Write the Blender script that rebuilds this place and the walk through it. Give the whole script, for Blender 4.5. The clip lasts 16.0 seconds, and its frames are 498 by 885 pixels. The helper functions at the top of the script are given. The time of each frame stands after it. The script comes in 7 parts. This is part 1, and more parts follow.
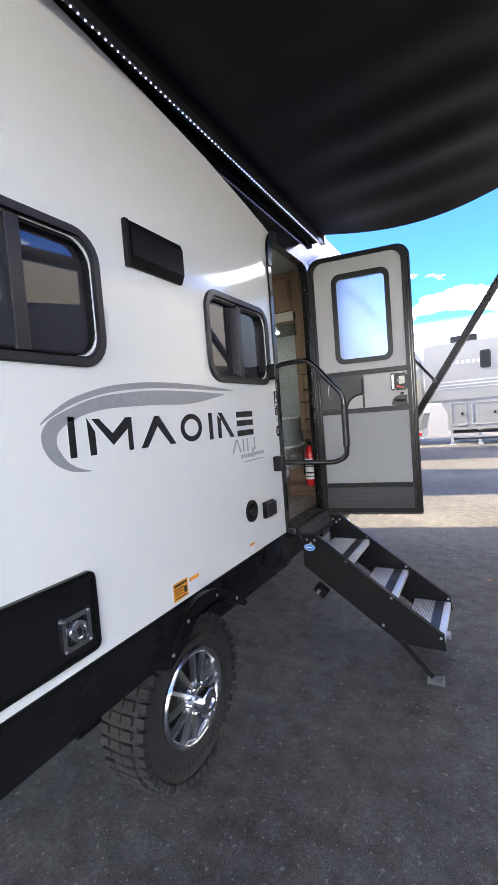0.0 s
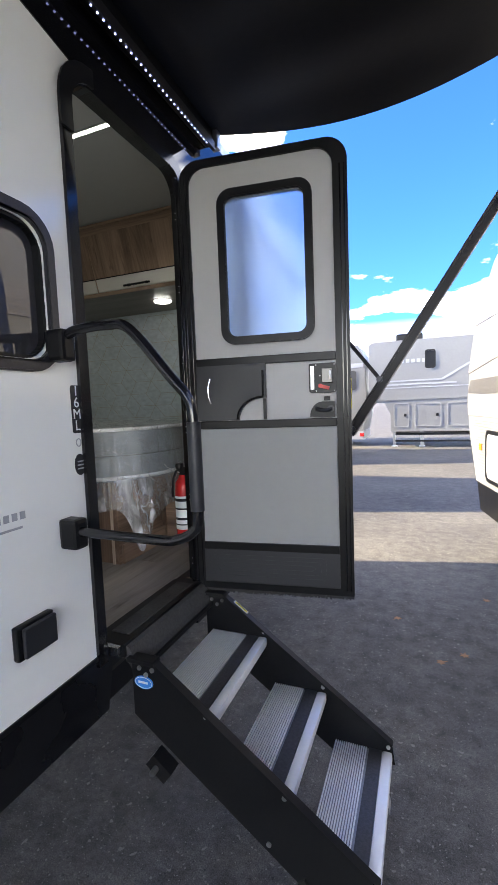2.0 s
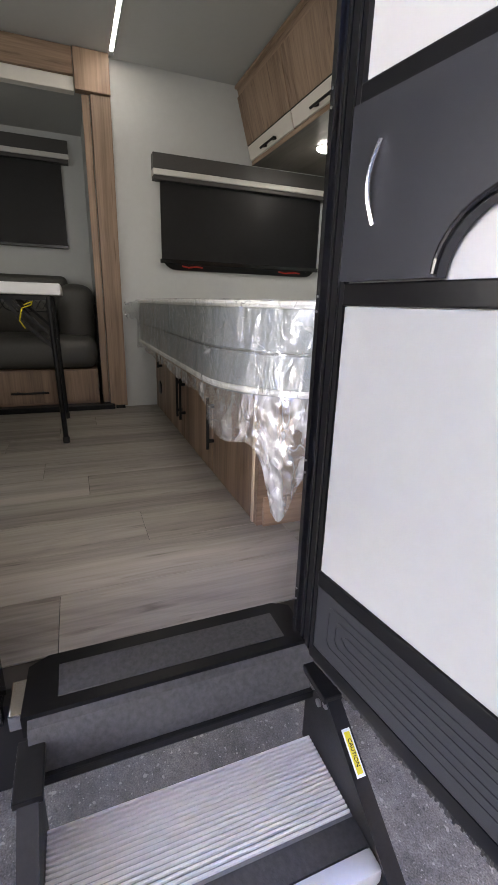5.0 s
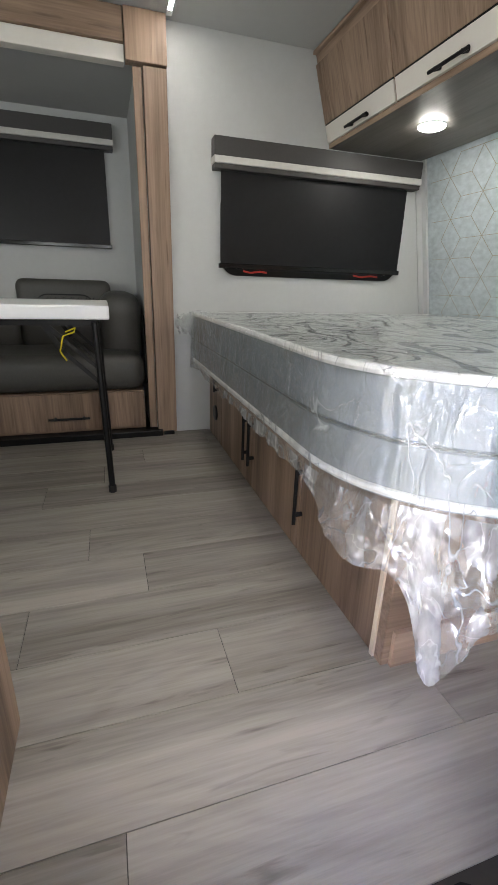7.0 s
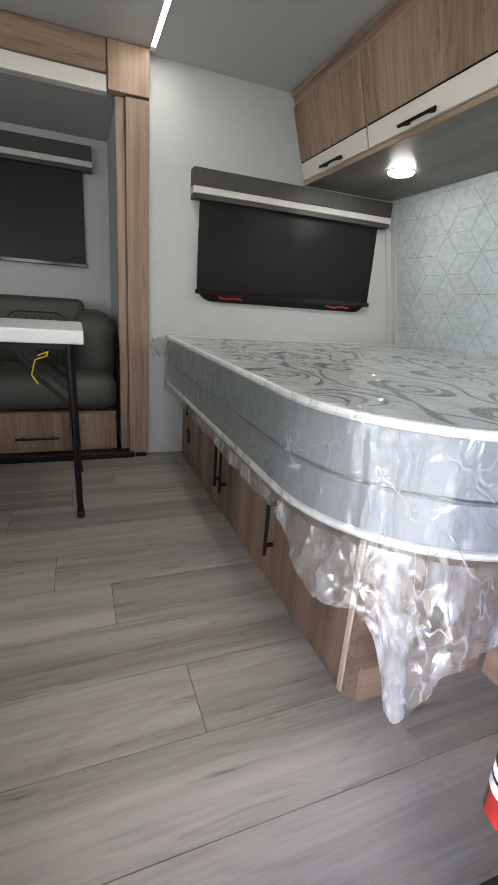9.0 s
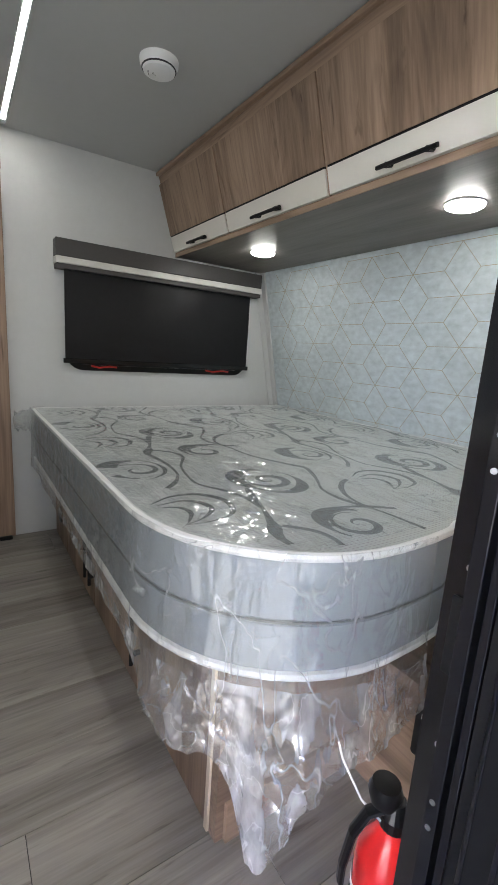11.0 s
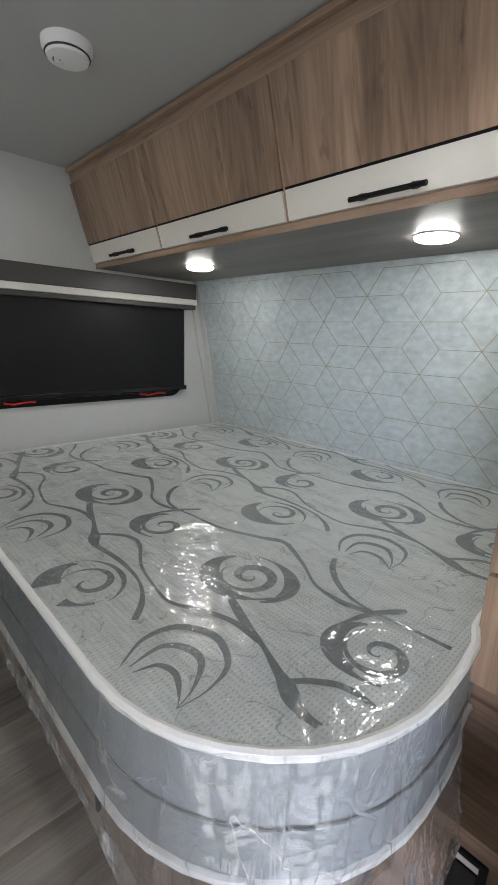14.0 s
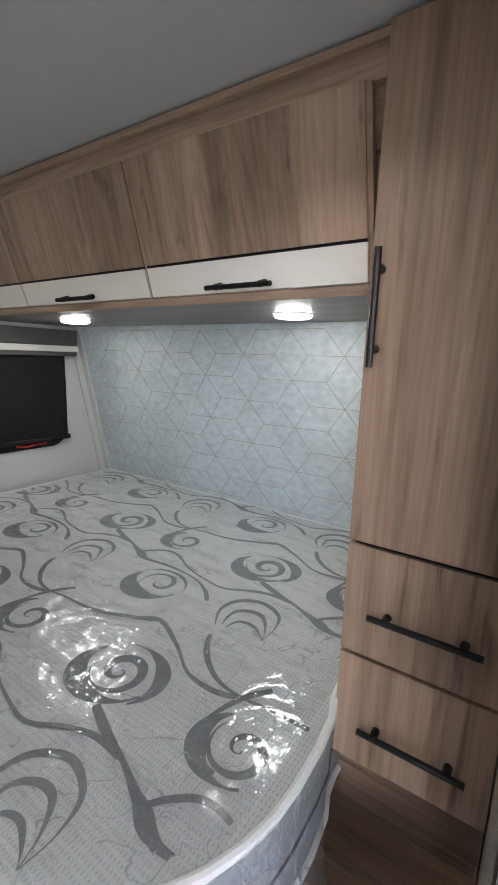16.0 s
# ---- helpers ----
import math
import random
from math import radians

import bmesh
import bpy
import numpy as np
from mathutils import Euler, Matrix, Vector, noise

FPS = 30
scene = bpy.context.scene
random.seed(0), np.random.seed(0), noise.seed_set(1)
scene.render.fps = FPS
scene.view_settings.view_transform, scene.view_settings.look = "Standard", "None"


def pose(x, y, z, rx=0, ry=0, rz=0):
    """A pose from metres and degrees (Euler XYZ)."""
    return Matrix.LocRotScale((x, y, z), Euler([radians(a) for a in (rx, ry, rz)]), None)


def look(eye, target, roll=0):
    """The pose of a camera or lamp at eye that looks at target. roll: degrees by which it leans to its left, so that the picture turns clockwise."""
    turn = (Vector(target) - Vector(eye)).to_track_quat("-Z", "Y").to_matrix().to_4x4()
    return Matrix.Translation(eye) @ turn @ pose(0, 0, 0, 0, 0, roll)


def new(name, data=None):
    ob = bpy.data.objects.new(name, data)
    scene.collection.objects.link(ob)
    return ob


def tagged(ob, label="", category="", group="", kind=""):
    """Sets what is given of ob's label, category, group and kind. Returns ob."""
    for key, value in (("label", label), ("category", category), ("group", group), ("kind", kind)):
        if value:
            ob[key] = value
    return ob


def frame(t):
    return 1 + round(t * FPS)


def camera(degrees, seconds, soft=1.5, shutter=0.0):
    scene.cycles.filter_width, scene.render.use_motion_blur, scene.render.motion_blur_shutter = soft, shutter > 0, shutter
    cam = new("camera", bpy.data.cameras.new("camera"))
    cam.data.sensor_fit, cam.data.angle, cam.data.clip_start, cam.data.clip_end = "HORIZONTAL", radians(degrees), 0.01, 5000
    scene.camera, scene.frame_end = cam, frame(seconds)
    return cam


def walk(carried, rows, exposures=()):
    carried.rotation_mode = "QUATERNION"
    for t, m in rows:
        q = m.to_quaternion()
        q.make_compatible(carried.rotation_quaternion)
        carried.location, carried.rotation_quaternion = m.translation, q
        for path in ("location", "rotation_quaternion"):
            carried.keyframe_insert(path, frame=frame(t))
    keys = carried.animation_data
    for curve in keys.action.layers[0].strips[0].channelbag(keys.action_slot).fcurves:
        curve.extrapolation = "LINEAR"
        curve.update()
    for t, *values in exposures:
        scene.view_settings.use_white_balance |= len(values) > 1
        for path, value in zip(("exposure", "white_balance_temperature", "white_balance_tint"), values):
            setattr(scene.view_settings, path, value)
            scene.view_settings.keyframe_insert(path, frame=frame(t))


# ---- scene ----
import itertools

from mathutils.geometry import tessellate_polygon

cam = camera(59.6, 16.0, soft=1.0)
PATH = [
    (0, (0.011, 3.428, 1.559), (-0.945, 5.181, 1.446), -4.5),
    (0.5, (-0.063, 3.709, 1.569), (-0.799, 5.561, 1.41), -4.6),
    (1, (-0.034, 4.052, 1.578), (-0.665, 5.94, 1.386), -4.6),
    (1.5, (-0.058, 4.435, 1.592), (-0.705, 6.319, 1.409), -3.5),
    (2, (-0.118, 4.801, 1.626), (-0.861, 6.65, 1.458), -2.2),
    (2.5, (-0.13, 5.143, 1.621), (-0.967, 6.952, 1.452), -0.9),
    (3, (-0.206, 5.431, 1.575), (-1.208, 7.146, 1.337), 0.1),
    (3.5, (-0.257, 5.682, 1.547), (-1.499, 7.207, 1.184), 0.1),
    (4, (-0.223, 5.91, 1.521), (-1.707, 7.17, 1.065), 0.4),
    (4.5, (-0.233, 5.984, 1.518), (-1.902, 6.944, 0.977), 0.9),
    (5, (-0.389, 6.071, 1.528), (-2.159, 6.779, 0.925), 1.7),
    (7.5, (-0.936, 5.996, 1.688), (-2.727, 6.579, 1.016), 1.7),
    (8, (-0.935, 5.982, 1.683), (-2.718, 6.58, 1.002), 2.2),
    (8.5, (-0.932, 5.982, 1.685), (-2.705, 6.588, 0.984), 2.7),
    (9, (-0.917, 6.008, 1.727), (-2.686, 6.723, 1.129), 4.2),
    (9.5, (-0.879, 6.021, 1.841), (-2.615, 6.892, 1.363), 5.2),
    (10, (-0.856, 6.068, 1.875), (-2.544, 7.056, 1.46), 4.9),
    (12.5, (-1.091, 6.244, 1.98), (-2.632, 7.445, 1.551), 2.2),
    (13, (-1.089, 6.225, 2.032), (-2.572, 7.488, 1.579), 0.9),
    (13.5, (-1.173, 6.211, 2.016), (-2.6, 7.535, 1.557), 1.1),
    (14, (-1.224, 6.223, 2.099), (-2.625, 7.571, 1.627), 2.0),
    (14.5, (-1.193, 6.221, 2.184), (-2.512, 7.657, 1.739), 2.9),
    (15, (-1.173, 6.262, 2.257), (-2.379, 7.802, 1.838), 2.4),
    (15.5, (-1.155, 6.303, 2.258), (-2.282, 7.906, 1.861), 2.0),
    (16, (-1.159, 6.306, 2.264), (-2.259, 7.933, 1.884), 1.9),
]
EXPOSURES = [(0, 3.2, 7500, 6), (1, 3.12, 7400, 6), (2, 2.95, 7300, 6), (2.5, 2.95, 7400, 6), (3, 3.2, 7500, 7), (3.5, 3.5, 7700, 8), (5, 4.58, 7550, 13), (7.5, 5.15, 7000, 10), (9, 5.17, 6950, 10), (9.5, 5.15, 6850, 10), (10, 4.95, 6850, 10), (12.5, 4.77, 6850, 10), (14, 4.7, 6850, 11), (16, 4.75, 6750, 12)]
walk(cam, [(t, look(eye, target, roll)) for t, eye, target, roll in PATH], EXPOSURES)

# ---- world and light ----
SUN_EL, SUN_AZ = 33.0, 193.0          # elevation; direction to the sun, degrees from +x towards +y
world = bpy.data.worlds.new("world")
scene.world = world
world.use_nodes = True
wt = world.node_tree
wt.nodes.clear()
w_out = wt.nodes.new("ShaderNodeOutputWorld")
w_bg = wt.nodes.new("ShaderNodeBackground")
w_sky = wt.nodes.new("ShaderNodeTexSky")
w_sky.sky_type = "NISHITA"
w_sky.sun_disc = False
w_sky.sun_elevation = radians(SUN_EL)
w_sky.sun_rotation = radians(90 - SUN_AZ)
w_sky.air_density, w_sky.dust_density, w_sky.ozone_density = 1.0, 0.0, 4.0
w_tc = wt.nodes.new("ShaderNodeTexCoord")
w_map = wt.nodes.new("ShaderNodeMapping")
w_map.inputs["Scale"].default_value = (1.0, 1.0, 3.2)
w_noise = wt.nodes.new("ShaderNodeTexNoise")
w_noise.inputs["Scale"].default_value = 2.6
w_noise.inputs["Detail"].default_value = 8.0
w_noise.inputs["Roughness"].default_value = 0.58
w_ramp = wt.nodes.new("ShaderNodeMapRange")
w_ramp.inputs["From Min"].default_value = 0.53
w_ramp.inputs["From Max"].default_value = 0.75
w_sep = wt.nodes.new("ShaderNodeSeparateXYZ")
w_low = wt.nodes.new("ShaderNodeMapRange")     # cloud bank towards the horizon
w_low.inputs["From Min"].default_value = 0.17
w_low.inputs["From Max"].default_value = 0.06
w_low.inputs["To Max"].default_value = 1.6
w_mul = wt.nodes.new("ShaderNodeMath")
w_mul.operation = "MULTIPLY_ADD"
w_mul.inputs[1].default_value = 0.75
w_mul.use_clamp = True
w_mix = wt.nodes.new("ShaderNodeMix")
w_mix.data_type = "RGBA"
w_mix.inputs["B"].default_value = (24.0, 24.0, 24.0, 1)
wt.links.new(w_tc.outputs["Generated"], w_map.inputs["Vector"])
wt.links.new(w_map.outputs["Vector"], w_noise.inputs["Vector"])
wt.links.new(w_noise.outputs["Fac"], w_ramp.inputs["Value"])
wt.links.new(w_tc.outputs["Generated"], w_sep.inputs["Vector"])
wt.links.new(w_sep.outputs["Z"], w_low.inputs["Value"])
wt.links.new(w_ramp.outputs["Result"], w_mul.inputs[0])
w_lowm = wt.nodes.new("ShaderNodeMath")
w_lowm.operation = "MULTIPLY"
w_bank = wt.nodes.new("ShaderNodeMath")
w_bank.operation = "SUBTRACT"
w_bank.use_clamp = True
w_bank.inputs[1].default_value = 0.3
wt.links.new(w_noise.outputs["Fac"], w_bank.inputs[0])
wt.links.new(w_low.outputs["Result"], w_lowm.inputs[0])
wt.links.new(w_bank.outputs["Value"], w_lowm.inputs[1])
wt.links.new(w_lowm.outputs["Value"], w_mul.inputs[2])
w_tint = wt.nodes.new("ShaderNodeVectorMath")
w_tint.operation = "MULTIPLY"
w_tint.inputs[1].default_value = (0.11, 0.255, 0.58)
wt.links.new(w_sky.outputs["Color"], w_tint.inputs[0])
wt.links.new(w_tint.outputs["Vector"], w_mix.inputs["A"])
wt.links.new(w_mul.outputs["Value"], w_mix.inputs["Factor"])
wt.links.new(w_mix.outputs["Result"], w_bg.inputs["Color"])
w_bg.inputs["Strength"].default_value = 0.15
wt.links.new(w_bg.outputs["Background"], w_out.inputs["Surface"])

sun = new("sun", bpy.data.lights.new("sun", "SUN"))
sun.data.energy, sun.data.angle, sun.data.color = 2.6, radians(0.5), (1.0, 0.89, 0.73)
sa, se = radians(SUN_AZ), radians(SUN_EL)
sun.matrix_world = look((20 * math.cos(sa), 20 * math.sin(sa), 20 * math.tan(se)), (0, 0, 0))


# daylight falling in through the doorway and the two side windows
# (through the doorway much of it comes up off the ground)
for wy0, wy1, wz0, wz1, power, colour, lean in ((5.92, 6.53, 1.0, 2.6, 0.19, (0.96, 0.985, 1.0), 99), (3.70, 4.40, 1.83, 2.13, 0.55, (0.86, 0.94, 1.0), 90), (5.22, 5.70, 1.82, 2.10, 0.12, (0.86, 0.94, 1.0), 90)):
    sky_lamp = new("opening_daylight", bpy.data.lights.new("opening_daylight", "AREA"))
    sky_lamp.data.shape = "RECTANGLE"
    sky_lamp.data.size, sky_lamp.data.size_y = wz1 - wz0, wy1 - wy0
    sky_lamp.data.energy, sky_lamp.data.color = power, colour
    sky_lamp.matrix_world = pose(-1.146, (wy0 + wy1) / 2, (wz0 + wz1) / 2, 0, lean, 0)


# ---- materials ----
def mat(name, rgb, rough=0.5, metal=0.0, var=0.08, vscale=4.0, bump=0.0, bscale=150.0, spec=0.5, coat=0.0, stretch=(1, 1, 1), rvar=0.1, random=0.0, grain=0.0, gscale=200.0):
    """A node material: base colour varied at two scales, roughness variation and fine relief."""
    m = bpy.data.materials.new(name)
    m.use_nodes = True
    nt = m.node_tree
    b = nt.nodes["Principled BSDF"]
    b.inputs["Metallic"].default_value = metal
    b.inputs["Specular IOR Level"].default_value = spec
    b.inputs["Coat Weight"].default_value = coat
    b.inputs["Coat Roughness"].default_value = 0.05
    tc = nt.nodes.new("ShaderNodeTexCoord")
    mp = nt.nodes.new("ShaderNodeMapping")
    mp.inputs["Scale"].default_value = stretch
    nt.links.new(tc.outputs["Object"], mp.inputs["Vector"])
    n1 = nt.nodes.new("ShaderNodeTexNoise")
    n1.inputs["Scale"].default_value = vscale
    n1.inputs["Detail"].default_value = 6
    n2 = nt.nodes.new("ShaderNodeTexNoise")
    n2.inputs["Scale"].default_value = vscale * 14
    n2.inputs["Detail"].default_value = 3
    for n in (n1, n2):
        nt.links.new(mp.outputs["Vector"], n.inputs["Vector"])
    add = nt.nodes.new("ShaderNodeMath")
    add.operation = "ADD"
    nt.links.new(n1.outputs["Fac"], add.inputs[0])
    nt.links.new(n2.outputs["Fac"], add.inputs[1])
    last = add.outputs["Value"]
    if random:
        oi = nt.nodes.new("ShaderNodeObjectInfo")
        ma = nt.nodes.new("ShaderNodeMath")
        ma.operation = "MULTIPLY_ADD"
        ma.inputs[1].default_value = random
        nt.links.new(oi.outputs["Random"], ma.inputs[0])
        nt.links.new(last, ma.inputs[2])
        last = ma.outputs["Value"]
    mr = nt.nodes.new("ShaderNodeMapRange")
    mr.inputs["From Min"].default_value, mr.inputs["From Max"].default_value = 0.6, 1.4 + random
    mr.inputs["To Min"].default_value, mr.inputs["To Max"].default_value = 1 - var, 1 + var
    nt.links.new(last, mr.inputs["Value"])
    sc = nt.nodes.new("ShaderNodeVectorMath")
    sc.operation = "SCALE"
    sc.inputs[0].default_value = rgb
    fac = mr.outputs["Result"]
    if grain:
        for gs, amount in ((gscale, grain), (gscale * 0.23, grain * 0.5)):
            ng = nt.nodes.new("ShaderNodeTexNoise")
            ng.inputs["Scale"].default_value = gs
            ng.inputs["Detail"].default_value = 3
            nt.links.new(mp.outputs["Vector"], ng.inputs["Vector"])
            gr = nt.nodes.new("ShaderNodeMapRange")
            gr.inputs["From Min"].default_value, gr.inputs["From Max"].default_value = 0.36, 0.64
            gr.inputs["To Min"].default_value, gr.inputs["To Max"].default_value = 1 - amount, 1 + amount * 1.3
            nt.links.new(ng.outputs["Fac"], gr.inputs["Value"])
            gm = nt.nodes.new("ShaderNodeMath")
            gm.operation = "MULTIPLY"
            nt.links.new(fac, gm.inputs[0])
            nt.links.new(gr.outputs["Result"], gm.inputs[1])
            fac = gm.outputs["Value"]
    nt.links.new(fac, sc.inputs["Scale"])
    nt.links.new(sc.outputs["Vector"], b.inputs["Base Color"])
    rr_ = nt.nodes.new("ShaderNodeMapRange")
    rr_.inputs["From Min"].default_value, rr_.inputs["From Max"].default_value = 0.3, 0.7
    rr_.inputs["To Min"].default_value, rr_.inputs["To Max"].default_value = rough * (1 - rvar), min(1, rough * (1 + rvar))
    nt.links.new(n1.outputs["Fac"], rr_.inputs["Value"])
    nt.links.new(rr_.outputs["Result"], b.inputs["Roughness"])
    if bump:
        n3 = nt.nodes.new("ShaderNodeTexNoise")
        n3.inputs["Scale"].default_value = bscale
        n3.inputs["Detail"].default_value = 4
        nt.links.new(mp.outputs["Vector"], n3.inputs["Vector"])
        bp = nt.nodes.new("ShaderNodeBump")
        bp.inputs["Strength"].default_value = bump
        bp.inputs["Distance"].default_value = 0.004
        nt.links.new(n3.outputs["Fac"], bp.inputs["Height"])
        nt.links.new(bp.outputs["Normal"], b.inputs["Normal"])
    return m


def wood(name, light, dark, stretch, rough=0.45, random=0.5, bump=0.12, streak=1.0, figure=1.0):
    """Wood-grain laminate; stretch is small along the grain."""
    m = bpy.data.materials.new(name)
    m.use_nodes = True
    nt = m.node_tree
    b = nt.nodes["Principled BSDF"]
    b.inputs["Roughness"].default_value = rough
    b.inputs["Specular IOR Level"].default_value = 0.35
    tc = nt.nodes.new("ShaderNodeTexCoord")
    oi = nt.nodes.new("ShaderNodeObjectInfo")
    off = nt.nodes.new("ShaderNodeVectorMath")
    off.operation = "MULTIPLY_ADD"
    off.inputs[1].default_value = (7.3, 5.1, 3.7)
    nt.links.new(oi.outputs["Random"], off.inputs[0])
    nt.links.new(tc.outputs["Object"], off.inputs[2])
    mp = nt.nodes.new("ShaderNodeMapping")
    mp.inputs["Scale"].default_value = stretch
    nt.links.new(off.outputs["Vector"], mp.inputs["Vector"])
    soft_map = nt.nodes.new("ShaderNodeMapping")     # shorter figures along the grain
    soft_map.inputs["Scale"].default_value = [c if c >= 1 else c * 2.6 for c in stretch]
    nt.links.new(off.outputs["Vector"], soft_map.inputs["Vector"])
    broad = nt.nodes.new("ShaderNodeTexNoise")
    broad.inputs["Scale"].default_value = 3.4
    broad.inputs["Detail"].default_value = 2.5
    broad.inputs["Distortion"].default_value = 0.15
    fine = nt.nodes.new("ShaderNodeTexNoise")
    fine.inputs["Scale"].default_value = 34.0
    fine.inputs["Detail"].default_value = 5
    fine.inputs["Roughness"].default_value = 0.6
    knot = nt.nodes.new("ShaderNodeTexNoise")
    knot.inputs["Scale"].default_value = 11.0
    knot.inputs["Detail"].default_value = 4
    knot.inputs["Distortion"].default_value = 0.5
    ring = nt.nodes.new("ShaderNodeTexNoise")        # level lines of a slow field give the arched grain
    ring.inputs["Scale"].default_value = 1.5
    ring.inputs["Detail"].default_value = 1.6
    ring.inputs["Distortion"].default_value = 0.25
    band_map = nt.nodes.new("ShaderNodeMapping")     # long tonal bands
    band_map.inputs["Scale"].default_value = [c if c >= 1 else c * 0.45 for c in stretch]
    nt.links.new(off.outputs["Vector"], band_map.inputs["Vector"])
    for n, src in ((broad, band_map), (fine, mp), (knot, soft_map), (ring, soft_map)):
        nt.links.new(src.outputs["Vector"], n.inputs["Vector"])
    turns = nt.nodes.new("ShaderNodeMath")
    turns.operation = "MULTIPLY"
    turns.inputs[1].default_value = 95.0
    nt.links.new(ring.outputs["Fac"], turns.inputs[0])
    wave_ = nt.nodes.new("ShaderNodeMath")
    wave_.operation = "SINE"
    nt.links.new(turns.outputs["Value"], wave_.inputs[0])
    lines_ = nt.nodes.new("ShaderNodeMapRange")
    lines_.inputs["From Min"].default_value, lines_.inputs["From Max"].default_value = 0.1, 1.0
    lines_.inputs["To Max"].default_value = 0.10 * figure
    nt.links.new(wave_.outputs["Value"], lines_.inputs["Value"])
    kr0 = nt.nodes.new("ShaderNodeMapRange")
    kr0.inputs["From Min"].default_value, kr0.inputs["From Max"].default_value = 0.62, 0.76
    kr0.inputs["To Max"].default_value = 0.36 * streak
    nt.links.new(knot.outputs["Fac"], kr0.inputs["Value"])
    kr = nt.nodes.new("ShaderNodeMath")
    kr.operation = "ADD"
    nt.links.new(kr0.outputs["Result"], kr.inputs[0])
    nt.links.new(lines_.outputs["Result"], kr.inputs[1])
    a = nt.nodes.new("ShaderNodeMath")
    a.operation = "MULTIPLY_ADD"
    a.inputs[1].default_value = 0.7
    nt.links.new(fine.outputs["Fac"], a.inputs[0])
    bands = nt.nodes.new("ShaderNodeMath")
    bands.operation = "MULTIPLY"
    bands.inputs[1].default_value = 1.45
    nt.links.new(broad.outputs["Fac"], bands.inputs[0])
    nt.links.new(bands.outputs["Value"], a.inputs[2])
    a2 = nt.nodes.new("ShaderNodeMath")
    a2.operation = "MULTIPLY_ADD"
    a2.inputs[1].default_value = random * 0.25
    nt.links.new(oi.outputs["Random"], a2.inputs[0])
    nt.links.new(a.outputs["Value"], a2.inputs[2])
    a3 = nt.nodes.new("ShaderNodeMath")
    a3.operation = "ADD"
    nt.links.new(a2.outputs["Value"], a3.inputs[0])
    nt.links.new(kr.outputs["Value"], a3.inputs[1])
    cr = nt.nodes.new("ShaderNodeValToRGB")
    cr.color_ramp.elements[0].position, cr.color_ramp.elements[0].color = 0.5, (*light, 1)
    cr.color_ramp.elements[1].position, cr.color_ramp.elements[1].color = 1.25, (*dark, 1)
    cr.color_ramp.elements[1].position = 1.0
    sc = nt.nodes.new("ShaderNodeMapRange")
    sc.inputs["From Min"].default_value, sc.inputs["From Max"].default_value = 0.55, 1.6
    nt.links.new(a3.outputs["Value"], sc.inputs["Value"])
    nt.links.new(sc.outputs["Result"], cr.inputs["Fac"])
    cr.color_ramp.elements[0].position = 0.18
    nt.links.new(cr.outputs["Color"], b.inputs["Base Color"])
    bp = nt.nodes.new("ShaderNodeBump")
    bp.inputs["Strength"].default_value = bump
    bp.inputs["Distance"].default_value = 0.002
    nt.links.new(fine.outputs["Fac"], bp.inputs["Height"])
    nt.links.new(bp.outputs["Normal"], b.inputs["Normal"])
    return m


def glow(name, rgb, strength):
    m = bpy.data.materials.new(name)
    m.use_nodes = True
    b = m.node_tree.nodes["Principled BSDF"]
    b.inputs["Base Color"].default_value = (0.8, 0.8, 0.8, 1)
    b.inputs["Emission Color"].default_value = (*rgb, 1)
    b.inputs["Emission Strength"].default_value = strength
    return m


def glass(name, tint, rough=0.0, trans=1.0):
    m = bpy.data.materials.new(name)
    m.use_nodes = True
    b = m.node_tree.nodes["Principled BSDF"]
    b.inputs["Base Color"].default_value = (*tint, 1)
    b.inputs["Roughness"].default_value = rough
    b.inputs["Transmission Weight"].default_value = trans
    b.inputs["IOR"].default_value = 1.45
    return m


